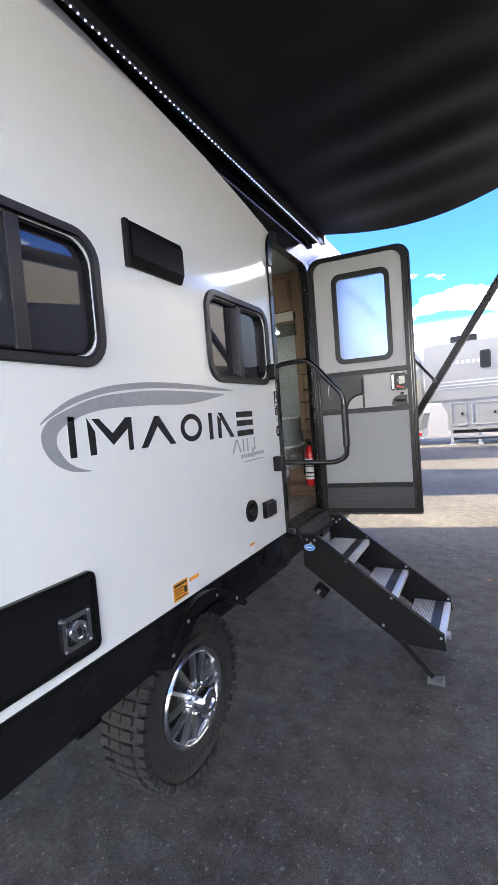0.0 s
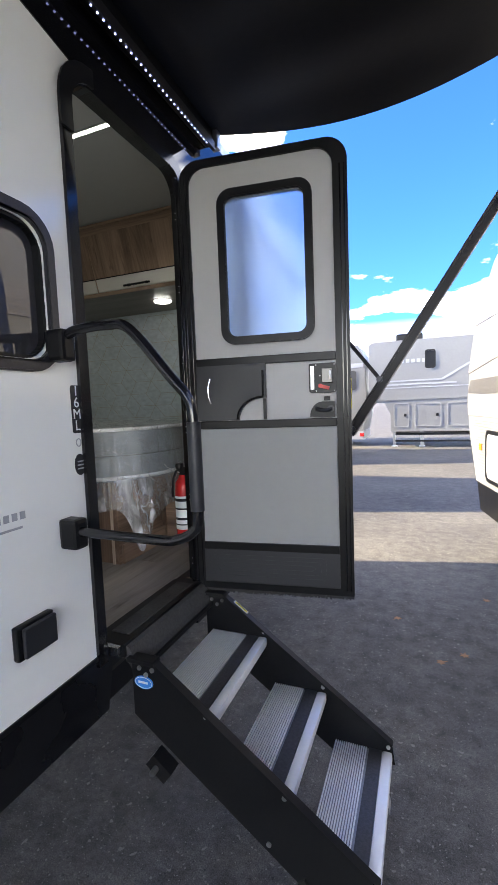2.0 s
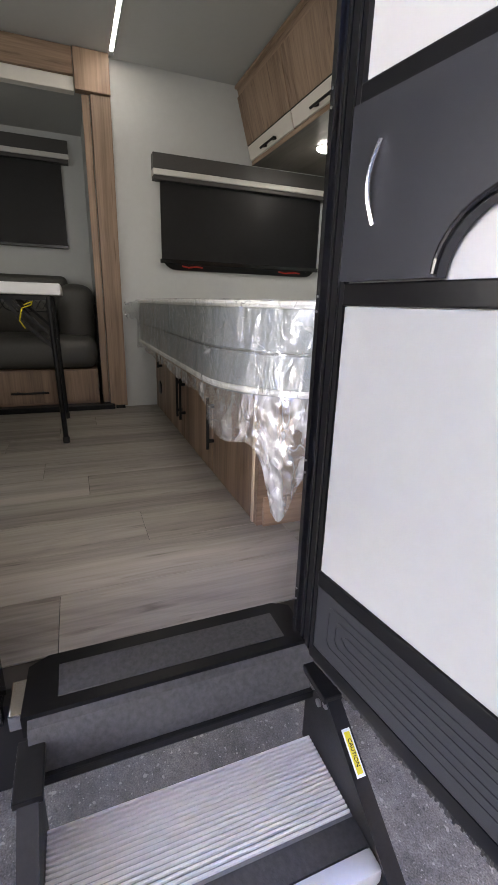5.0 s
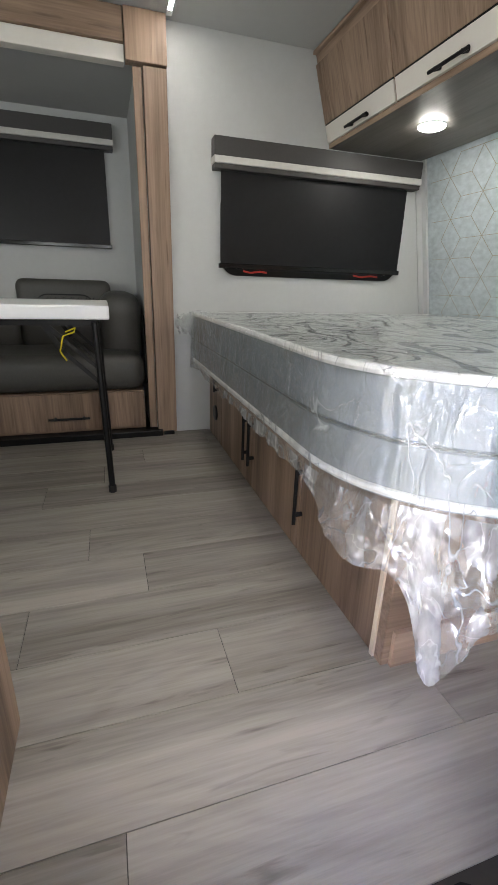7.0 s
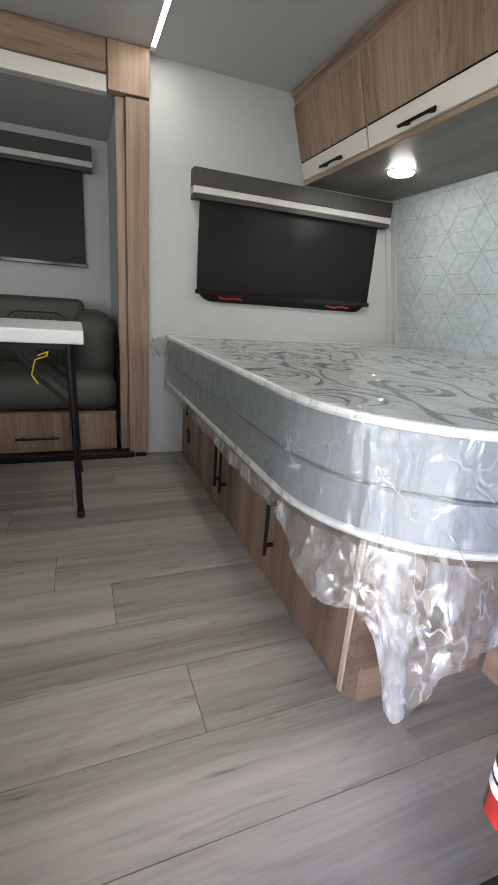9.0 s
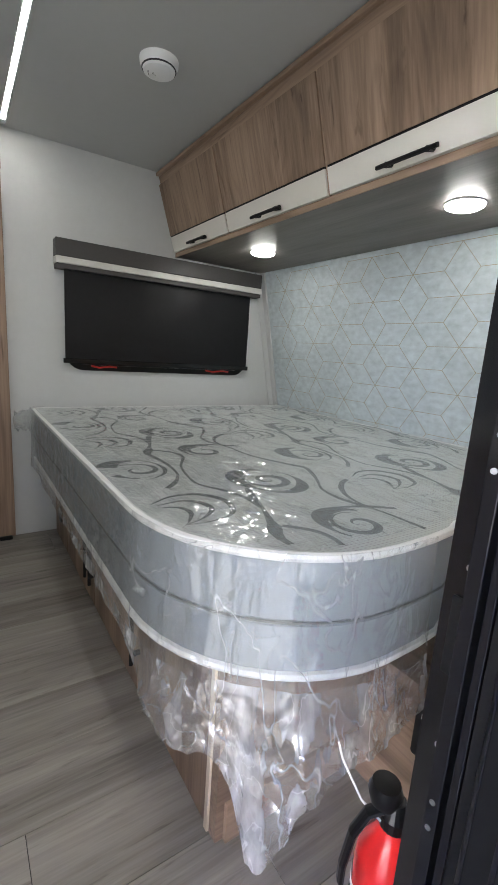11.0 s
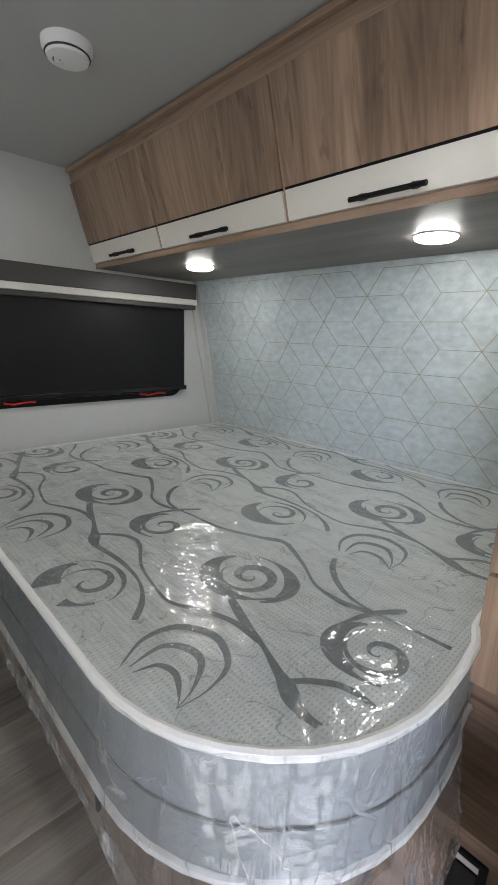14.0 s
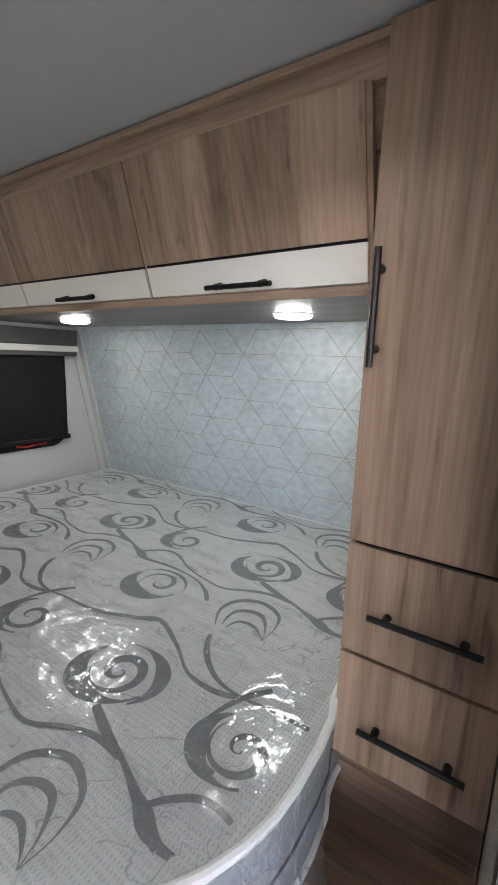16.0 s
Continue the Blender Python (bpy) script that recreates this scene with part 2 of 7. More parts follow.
def film_plastic(name, haze, gloss, crease, base, crumple=26.0, along=(1.6, 1.6, 0.4)):
    """Clear crumpled packing film: see-through, faintly milky, glossy in its creases."""
    m = bpy.data.materials.new(name)
    m.use_nodes = True
    nt = m.node_tree
    nt.nodes.clear()
    out = nt.nodes.new("ShaderNodeOutputMaterial")
    tr = nt.nodes.new("ShaderNodeBsdfTransparent")
    tr.inputs["Color"].default_value = (0.97, 0.98, 0.98, 1)
    di = nt.nodes.new("ShaderNodeBsdfDiffuse")
    di.inputs["Color"].default_value = (0.85, 0.87, 0.88, 1)
    tl = nt.nodes.new("ShaderNodeBsdfTranslucent")
    tl.inputs["Color"].default_value = (0.85, 0.87, 0.88, 1)
    milk = nt.nodes.new("ShaderNodeMixShader")
    milk.inputs["Fac"].default_value = 0.4
    nt.links.new(di.outputs["BSDF"], milk.inputs[1])
    nt.links.new(tl.outputs["BSDF"], milk.inputs[2])
    gl = nt.nodes.new("ShaderNodeBsdfGlossy")
    gl.inputs["Roughness"].default_value = 0.07 if crumple > 12 else 0.12
    gl.inputs["Color"].default_value = (1, 1, 1, 1)
    tc = nt.nodes.new("ShaderNodeTexCoord")
    no = nt.nodes.new("ShaderNodeTexNoise")
    no.inputs["Scale"].default_value = 9.0
    no.inputs["Detail"].default_value = 5.0
    no.inputs["Distortion"].default_value = 0.4
    stretch_map = nt.nodes.new("ShaderNodeMapping")
    stretch_map.inputs["Scale"].default_value = along
    stretch_map.inputs["Rotation"].default_value = (0, 0, 0.7 if along[1] > 2 else 0)
    nt.links.new(tc.outputs["Object"], stretch_map.inputs["Vector"])
    nt.links.new(stretch_map.outputs["Vector"], no.inputs["Vector"])
    mr = nt.nodes.new("ShaderNodeMapRange")
    mr.inputs["From Min"].default_value, mr.inputs["From Max"].default_value = 0.45, 0.75
    mr.inputs["To Min"].default_value, mr.inputs["To Max"].default_value = haze * 0.5, haze * 2.2
    nt.links.new(no.outputs["Fac"], mr.inputs["Value"])
    last = mr.outputs["Result"]
    ridges = []
    # white lines painted along the folds for their highlights, long ones and short ones
    for scale, stretch_, width, amount in ((3.2, (2.2, 2.2, 0.8), 0.010, crease), (9.0, (1.4, 1.4, 1.0), 0.014, crease * 0.6)):
        cmap = nt.nodes.new("ShaderNodeMapping")
        cmap.inputs["Scale"].default_value = stretch_
        nt.links.new(tc.outputs["Object"], cmap.inputs["Vector"])
        cn = nt.nodes.new("ShaderNodeTexNoise")
        cn.inputs["Scale"].default_value = scale
        cn.inputs["Detail"].default_value = 3.0
        cn.inputs["Distortion"].default_value = 0.7
        nt.links.new(cmap.outputs["Vector"], cn.inputs["Vector"])
        cs_ = nt.nodes.new("ShaderNodeMath")
        cs_.operation = "SUBTRACT"
        cs_.inputs[1].default_value = 0.5
        nt.links.new(cn.outputs["Fac"], cs_.inputs[0])
        ca = nt.nodes.new("ShaderNodeMath")
        ca.operation = "ABSOLUTE"
        nt.links.new(cs_.outputs["Value"], ca.inputs[0])
        ridges.append(ca.outputs["Value"])
        cm = nt.nodes.new("ShaderNodeMapRange")
        cm.inputs["From Min"].default_value, cm.inputs["From Max"].default_value = width, 0.0
        cm.inputs["To Min"].default_value, cm.inputs["To Max"].default_value = 0.0, amount
        nt.links.new(ca.outputs["Value"], cm.inputs["Value"])
        cadd = nt.nodes.new("ShaderNodeMath")
        cadd.operation = "ADD"
        cadd.use_clamp = True
        nt.links.new(last, cadd.inputs[0])
        nt.links.new(cm.outputs["Result"], cadd.inputs[1])
        last = cadd.outputs["Value"]
    m1 = nt.nodes.new("ShaderNodeMixShader")
    nt.links.new(last, m1.inputs["Fac"])
    nt.links.new(tr.outputs["BSDF"], m1.inputs[1])
    nt.links.new(milk.outputs["Shader"], m1.inputs[2])
    lw = nt.nodes.new("ShaderNodeLayerWeight")
    lw.inputs["Blend"].default_value = 0.5
    fr = nt.nodes.new("ShaderNodeMath")
    fr.operation = "POWER"
    fr.inputs[1].default_value = 3.0
    nt.links.new(lw.outputs["Facing"], fr.inputs[0])
    fm = nt.nodes.new("ShaderNodeMath")
    fm.operation = "MULTIPLY_ADD"
    fm.inputs[1].default_value = gloss
    fm.inputs[2].default_value = base
    fm.use_clamp = True
    nt.links.new(fr.outputs["Value"], fm.inputs[0])
    bp = nt.nodes.new("ShaderNodeBump")
    bp.inputs["Strength"].default_value = 0.3 if crumple > 12 else 0.14
    bp.inputs["Distance"].default_value = 0.008
    n2 = nt.nodes.new("ShaderNodeTexNoise")
    n2.inputs["Scale"].default_value = crumple
    n2.inputs["Detail"].default_value = 3.0
    n2.inputs["Distortion"].default_value = 0.6
    nt.links.new(stretch_map.outputs["Vector"], n2.inputs["Vector"])
    nt.links.new(n2.outputs["Fac"], bp.inputs["Height"])
    fold = nt.nodes.new("ShaderNodeBump")
    fold.inputs["Strength"].default_value = 0.8 if crumple > 12 else 0.35
    fold.inputs["Distance"].default_value = 0.03
    nt.links.new(ridges[1], fold.inputs["Height"])
    nt.links.new(bp.outputs["Normal"], fold.inputs["Normal"])
    nt.links.new(fold.outputs["Normal"], gl.inputs["Normal"])
    m2 = nt.nodes.new("ShaderNodeMixShader")
    nt.links.new(fm.outputs["Value"], m2.inputs["Fac"])
    nt.links.new(m1.outputs["Shader"], m2.inputs[1])
    nt.links.new(gl.outputs["BSDF"], m2.inputs[2])
    nt.links.new(m2.outputs["Shader"], out.inputs["Surface"])
    return m


M_ASPHALT = mat("asphalt", (0.102, 0.095, 0.084), 0.8, var=0.5, vscale=0.7, bump=0.5, bscale=160, spec=0.25, grain=0.26, gscale=190)
# pale chips of stone and dark oil stains in the asphalt
na = M_ASPHALT.node_tree
pa = na.nodes["Principled BSDF"].inputs["Base Color"]
ga = na.nodes.new("ShaderNodeTexCoord")
for scale, lo, hi, tone, amount, detail in ((95.0, 0.66, 0.72, (0.3, 0.285, 0.25, 1), 0.8, 2.0), (38.0, 0.68, 0.71, (0.27, 0.25, 0.22, 1), 0.7, 1.0), (70.0, 0.36, 0.28, (0.03, 0.029, 0.028, 1), 0.7, 2.0), (1.3, 0.54, 0.7, (0.06, 0.057, 0.052, 1), 0.4, 6.0)):
    ta = na.nodes.new("ShaderNodeTexNoise")
    ta.inputs["Scale"].default_value = scale
    ta.inputs["Detail"].default_value = detail
    na.links.new(ga.outputs["Object"], ta.inputs["Vector"])
    ra = na.nodes.new("ShaderNodeMapRange")
    ra.inputs["From Min"].default_value, ra.inputs["From Max"].default_value = lo, hi
    ra.inputs["To Max"].default_value = amount
    na.links.new(ta.outputs["Fac"], ra.inputs["Value"])
    xa = na.nodes.new("ShaderNodeMix")
    xa.data_type = "RGBA"
    xa.inputs["B"].default_value = tone
    na.links.new(pa.links[0].from_socket, xa.inputs["A"])
    na.links.new(ra.outputs["Result"], xa.inputs["Factor"])
    na.links.new(xa.outputs["Result"], pa)
M_FAR_GLASS = mat("dark tinted far window", (0.008, 0.009, 0.011), 0.3, spec=0.12, var=0.2, vscale=3)
# white skin coloured dark so the far row does not clip in daylight
M_FAR_WHITE_DIMMED = mat("white trailer skin dimmed against glare", (0.18, 0.182, 0.18), 0.4, var=0.06, vscale=1.0)
M_GELCOAT = mat("white gelcoat", (0.82, 0.83, 0.79), 0.12, var=0.015, vscale=1.2, coat=0.5, spec=0.5)
M_WHITE = mat("white painted panel", (0.66, 0.67, 0.69), 0.3, var=0.03, vscale=1.5)
# siding is white; its colour is lowered to tone down the bright light
M_WHITE_RIB_DIMMED = mat("ribbed white aluminium siding dimmed against glare", (0.25, 0.249, 0.242), 0.35, var=0.04, vscale=1.5)
M_BLACK = mat("black moulded plastic", (0.006, 0.006, 0.0065), 0.32, spec=0.22, var=0.15, vscale=6, rvar=0.08)
M_BLACK_MATT = mat("black powder-coated steel", (0.008, 0.008, 0.0085), 0.4, spec=0.25, var=0.3, vscale=9, bump=0.06, bscale=500, rvar=0.2)
M_BLACK_GLOSS = mat("glossy black fascia", (0.008, 0.008, 0.009), 0.14, var=0.2, vscale=3)
M_FRAME = mat("dark anodised window frame", (0.05, 0.05, 0.055), 0.32, 0.6, var=0.2, vscale=12)
M_SKIRT = mat("black skirt metal", (0.008, 0.008, 0.009), 0.3, spec=0.35, var=0.3, vscale=5, rvar=0.4)
M_AWN = mat("black vinyl awning", (0.010, 0.010, 0.011), 0.42, var=0.15, vscale=3, bump=0.08, bscale=40, spec=0.22)
M_ARM = mat("dark bronze awning arm", (0.011, 0.010, 0.011), 0.36, 0.0, spec=0.25, var=0.2, vscale=14)
M_RUBBER = mat("tyre rubber", (0.022, 0.021, 0.02), 0.75, var=0.3, vscale=14, bump=0.5, bscale=120)
M_CHROME = mat("polished aluminium", (0.72, 0.73, 0.75), 0.18, 1.0, var=0.05, vscale=20)
# darker copy of the tread metal: groove shade put into the colour
M_ALU_GROOVE_SHADE = mat("shaded aluminium between the ribs", (0.3, 0.3, 0.31), 0.5, 0.6, var=0.2, vscale=8)
M_FASCIA = mat("mirror-black fascia", (0.006, 0.006, 0.007), 0.045, var=0.2, vscale=3, rvar=0.2)
M_ALU = mat("ribbed aluminium tread", (0.95, 0.94, 0.91), 0.4, 0.25, var=0.03, vscale=5, rvar=0.15)
M_GREY_PLASTIC = mat("dark grey door pocket", (0.0165, 0.0177, 0.0205), 0.45, var=0.08, vscale=8, bump=0.05, bscale=600)
M_DOOR_GREY = mat("grey door panel", (0.29, 0.295, 0.285), 0.5, var=0.03, vscale=2, bump=0.08, bscale=300)
M_DOOR_WHITE = mat("off-white door skin", (0.41, 0.41, 0.395), 0.4, var=0.02, vscale=2)
M_RED = mat("red painted steel", (0.62, 0.02, 0.02), 0.25, var=0.08, vscale=8, coat=0.4)
M_RED_PLASTIC = mat("red plastic", (0.6, 0.03, 0.02), 0.35, var=0.05)
M_LABEL = mat("white paper label", (0.75, 0.75, 0.73), 0.5, var=0.05)
M_ORANGE = mat("orange sticker", (0.85, 0.33, 0.03), 0.4, var=0.05)
M_YELLOW = mat("yellow strap", (0.75, 0.62, 0.03), 0.5, var=0.08)
M_BLUE = mat("blue oval sticker", (0.03, 0.22, 0.62), 0.3, var=0.05)
M_DECAL = mat("black decal", (0.02, 0.02, 0.022), 0.25, var=0.1)
M_DECAL_GREY = mat("silver grey decal", (0.32, 0.33, 0.34), 0.3, var=0.1, vscale=3)
M_STRIPE = mat("grey striped decal", (0.26, 0.25, 0.25), 0.35, var=0.5, vscale=2.0, stretch=(0.3, 0.3, 22))
M_TRIPE_DARK = mat("charcoal decal", (0.1, 0.095, 0.09), 0.35, var=0.4, vscale=2.0, stretch=(0.3, 0.3, 20))
M_WALL_IN = mat("pale interior wallboard", (0.51, 0.52, 0.51), 0.6, var=0.03, vscale=2.5, bump=0.1, bscale=200)
M_CEIL = mat("white vinyl ceiling", (0.44, 0.445, 0.44), 0.6, var=0.02, vscale=2, bump=0.1, bscale=200)
M_FLOOR = wood("grey oak vinyl plank", (0.46, 0.425, 0.378), (0.18, 0.163, 0.14), (3.4, 0.15, 1), rough=0.42, random=1.0, bump=0.1, streak=1.3, figure=0.8)
M_GAP = mat("dark plank joint", (0.05, 0.045, 0.04), 0.7, var=0.1)
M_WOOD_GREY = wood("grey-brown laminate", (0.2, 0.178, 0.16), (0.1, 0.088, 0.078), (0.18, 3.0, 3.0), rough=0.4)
M_WOOD_V = wood("oak laminate upright grain", (0.43, 0.298, 0.212), (0.11, 0.069, 0.045), (3.2, 3.2, 0.10), rough=0.45, streak=1.0)
M_WOOD_SLANT = wood("oak laminate slanted front", (0.43, 0.298, 0.212), (0.11, 0.069, 0.045), (3.2, 0.22, 0.22), rough=0.45, streak=1.2)
M_WOOD_X = wood("oak laminate level grain", (0.43, 0.298, 0.212), (0.11, 0.069, 0.045), (0.10, 2.8, 2.8), rough=0.45)
M_WOOD_Y = wood("oak laminate long grain", (0.43, 0.298, 0.212), (0.11, 0.069, 0.045), (2.8, 0.10, 2.8), rough=0.45)
M_CREAM = mat("cream drawer band", (0.72, 0.69, 0.63), 0.4, var=0.02)
M_CREAM_EDGE = mat("pale edge band", (0.66, 0.55, 0.42), 0.5, var=0.05)
M_SHADE = mat("black roller shade", (0.018, 0.018, 0.02), 0.42, var=0.15, vscale=3)
M_VALANCE = mat("charcoal valance board", (0.05, 0.047, 0.045), 0.5, var=0.1, vscale=6, bump=0.1)
M_VAL_BAND = mat("cream valance band", (0.6, 0.59, 0.55), 0.5, var=0.05)
M_SOFA = mat("charcoal leatherette", (0.06, 0.058, 0.052), 0.5, var=0.12, vscale=5, bump=0.3, bscale=220)
M_TABLE = mat("white moulded tabletop", (0.78, 0.78, 0.78), 0.35, var=0.02)
M_MATT_TOP = mat("quilted pale knit ticking", (0.54, 0.565, 0.545), 0.8, var=0.06, vscale=8, bump=0.6, bscale=320)
# rows of small woven dashes in the ticking
nt_ = M_MATT_TOP.node_tree
old = nt_.nodes["Principled BSDF"].inputs["Base Color"].links[0].from_socket
tc_ = nt_.nodes.new("ShaderNodeTexCoord")
sp_ = nt_.nodes.new("ShaderNodeSeparateXYZ")
nt_.links.new(tc_.outputs["Object"], sp_.inputs["Vector"])
prod = None
for axis, per in (("X", 0.008), ("Y", 0.0125)):
    m1_ = nt_.nodes.new("ShaderNodeMath")
    m1_.operation = "MULTIPLY"
    m1_.inputs[1].default_value = 2 * math.pi / per
    nt_.links.new(sp_.outputs[axis], m1_.inputs[0])
    m2_ = nt_.nodes.new("ShaderNodeMath")
    m2_.operation = "SINE"
    nt_.links.new(m1_.outputs["Value"], m2_.inputs[0])
    m3_ = nt_.nodes.new("ShaderNodeMapRange")
    m3_.inputs["From Min"].default_value, m3_.inputs["From Max"].default_value = (0.1, 0.7) if axis == "X" else (-0.3, 0.3)
    nt_.links.new(m2_.outputs["Value"], m3_.inputs["Value"])
    if prod is None:
        prod = m3_.outputs["Result"]
    else:
        m4_ = nt_.nodes.new("ShaderNodeMath")
        m4_.operation = "MULTIPLY"
        nt_.links.new(prod, m4_.inputs[0])
        nt_.links.new(m3_.outputs["Result"], m4_.inputs[1])
        prod = m4_.outputs["Value"]
mx_ = nt_.nodes.new("ShaderNodeMix")
mx_.data_type = "RGBA"
mx_.inputs["B"].default_value = (0.40, 0.415, 0.40, 1)
nt_.links.new(prod, mx_.inputs["Factor"])
nt_.links.new(old, mx_.inputs["A"])
nt_.links.new(mx_.outputs["Result"], nt_.nodes["Principled BSDF"].inputs["Base Color"])
M_MATT_SIDE = mat("blue-grey mattress side", (0.27, 0.30, 0.32), 0.75, var=0.06, vscale=6, bump=0.3, bscale=300)
M_PIPING = mat("white mattress piping", (0.8, 0.8, 0.78), 0.7, var=0.05, vscale=20, bump=0.3)
M_SWIRL = mat("dark grey woven swirl", (0.125, 0.138, 0.138), 0.8, var=0.35, vscale=40, bump=0.5, bscale=400)
M_HEAD = mat("pale blue marbled headboard panel", (0.44, 0.495, 0.515), 0.4, var=0.26, vscale=1.8, stretch=(1.1, 1, 1.7))
M_GOLD = mat("dull gold inlay line", (0.34, 0.30, 0.225), 0.4, 0.2, var=0.15, vscale=20)
M_FILM = film_plastic("clear packing film", 0.40, 0.5, 0.32, 0.12, 18.0)
M_FILM_CLING = film_plastic("clear packing film, clinging", 0.15, 0.5, 0.32, 0.09, 18.0)
M_FILM_TOP = film_plastic("clear packing film, taut", 0.12, 0.5, 0.22, 0.06, 11.0, (0.8, 3.2, 1.0))
M_TINT = glass("dark tinted glass", (0.03, 0.03, 0.035), 0.0, 0.0)
M_TINT.node_tree.nodes["Principled BSDF"].inputs["Specular IOR Level"].default_value = 0.9
M_FROST = glass("frosted door glass", (0.40, 0.51, 0.63), 0.3, 1.0)
M_LED = glow("white led", (0.97, 0.98, 0.98), 1.65)
M_LED_OUT = glow("outdoor led dots", (0.36, 0.42, 1.0), 0.8)
M_PUCK = glow("puck lamp lens", (0.97, 0.99, 1.0), 2.9)
M_AMBER = mat("amber lens", (0.7, 0.25, 0.03), 0.2)
M_RED_LENS = mat("red tail lens", (0.5, 0.02, 0.02), 0.2)
M_LEAF = mat("dry oak leaf", (0.3, 0.14, 0.06), 0.7, var=0.2, vscale=30)
M_DIRT = mat("scuffed rubber", (0.05, 0.05, 0.05), 0.55, var=0.5, vscale=7, rvar=0.4, bump=0.3)
M_STEEL = mat("zinc plated steel", (0.5, 0.5, 0.5), 0.35, 1.0, var=0.15, vscale=30)


# ---- mesh helpers ----
def bm_new():
    return bmesh.new()


def box(bm, x0, x1, y0, y1, z0, z1, bev=0.0):
    vs = [bm.verts.new((x, y, z)) for x in (x0, x1) for y in (y0, y1) for z in (z0, z1)]
    fs = [bm.faces.new([vs[i] for i in q]) for q in ((0, 1, 3, 2), (4, 6, 7, 5), (0, 4, 5, 1), (2, 3, 7, 6), (0, 2, 6, 4), (1, 5, 7, 3))]
    if bev:
        es = {e for f_ in fs for e in f_.edges}
        bmesh.ops.bevel(bm, geom=list(es), offset=bev, segments=2, profile=0.6, affect="EDGES")
    return bm


def rrect(a0, b0, a1, b1, r, n=6):
    pts = []
    for ca, cb, s in ((a1 - r, b1 - r, 0), (a0 + r, b1 - r, 1), (a0 + r, b0 + r, 2), (a1 - r, b0 + r, 3)):
        for i in range(n + 1):
            t = (s + i / n) * math.pi / 2
            pts.append((ca + r * math.cos(t), cb + r * math.sin(t)))
    return pts


def ellipse(ca, cb, ra, rb, n=24):
    return [(ca + ra * math.cos(2 * math.pi * i / n), cb + rb * math.sin(2 * math.pi * i / n)) for i in range(n)]


MAPS = {"x": lambda a, b, d: (d, a, b), "y": lambda a, b, d: (a, d, b), "z": lambda a, b, d: (a, b, d)}


def plate(bm, outer, holes, axis, d0, d1):
    """A flat plate with holes, from d0 to d1 along the axis; loops are given in the other two axes."""
    loops = [outer, *holes]
    tris = tessellate_polygon([[Vector((a, b, 0)) for a, b in lp] for lp in loops])
    flat = [p for lp in loops for p in lp]
    lo = [bm.verts.new(MAPS[axis](a, b, d0)) for a, b in flat]
    hi = [bm.verts.new(MAPS[axis](a, b, d1)) for a, b in flat]
    for t in tris:
        try:
            bm.faces.new([lo[i] for i in t])
            bm.faces.new([hi[i] for i in reversed(t)])
        except ValueError:
            pass
    k = 0
    for lp in loops:
        n = len(lp)
        for i in range(n):
            j = (i + 1) % n
            bm.faces.new((lo[k + i], lo[k + j], hi[k + j], hi[k + i]))
        k += n
    bmesh.ops.recalc_face_normals(bm, faces=bm.faces[:])
    return bm


def frame_dirs(d):
    d = Vector(d).normalized()
    u = d.cross(Vector((0, 0, 1)) if abs(d.z) < 0.9 else Vector((1, 0, 0))).normalized()
    return u, d.cross(u).normalized()


def tube(bm, pts, r, n=10, caps=True, rb=None):
    """A bar of round (or, with rb, oval) section along a line of points."""
    pts = [Vector(p) for p in pts]
    rings, u = [], None
    for i, p in enumerate(pts):
        d = (pts[min(i + 1, len(pts) - 1)] - pts[max(i - 1, 0)]).normalized()
        if u is None:
            u, v = frame_dirs(d)
        else:
            u = (u - d * u.dot(d)).normalized()
            v = d.cross(u)
        rings.append([bm.verts.new(p + u * (r * math.cos(2 * math.pi * k / n)) + v * ((rb or r) * math.sin(2 * math.pi * k / n))) for k in range(n)])
    for a, b in zip(rings, rings[1:]):
        for k in range(n):
            bm.faces.new((a[k], a[(k + 1) % n], b[(k + 1) % n], b[k]))
    if caps:
        bm.faces.new(rings[0][::-1])
        bm.faces.new(rings[-1])
    return bm


def bar(bm, p0, p1, w, h, up=(0, 0, 1)):
    """A square bar between two points: w across, h along up."""
    p0, p1 = Vector(p0), Vector(p1)
    d = (p1 - p0).normalized()
    u = d.cross(Vector(up)).normalized()
    v = u.cross(d).normalized()
    vs = [bm.verts.new(p + u * (sx * w / 2) + v * (sy * h / 2)) for p in (p0, p1) for sx, sy in ((-1, -1), (1, -1), (1, 1), (-1, 1))]
    for q in ((0, 1, 2, 3), (7, 6, 5, 4), (0, 4, 5, 1), (1, 5, 6, 2), (2, 6, 7, 3), (3, 7, 4, 0)):
        bm.faces.new([vs[i] for i in q])
    return bm


def lathe(bm, prof, c, axis="z", n=32):
    """Turns a profile of (radius, height) round an axis through c."""
    rings = []
    for r, h in prof:
        ring = []
        for k in range(n):
            t = 2 * math.pi * k / n
            a, b = r * math.cos(t), r * math.sin(t)
            o = {"x": (h, a, b), "y": (a, h, b), "z": (a, b, h)}[axis]
            ring.append(bm.verts.new(Vector(c) + Vector(o)))
        rings.append(ring)
    for r0, r1 in zip(rings, rings[1:]):
        for k in range(n):
            bm.faces.new((r0[k], r0[(k + 1) % n], r1[(k + 1) % n], r1[k]))
    bm.faces.new(rings[0][::-1])
    bm.faces.new(rings[-1])
    bmesh.ops.recalc_face_normals(bm, faces=bm.faces[:])
    return bm


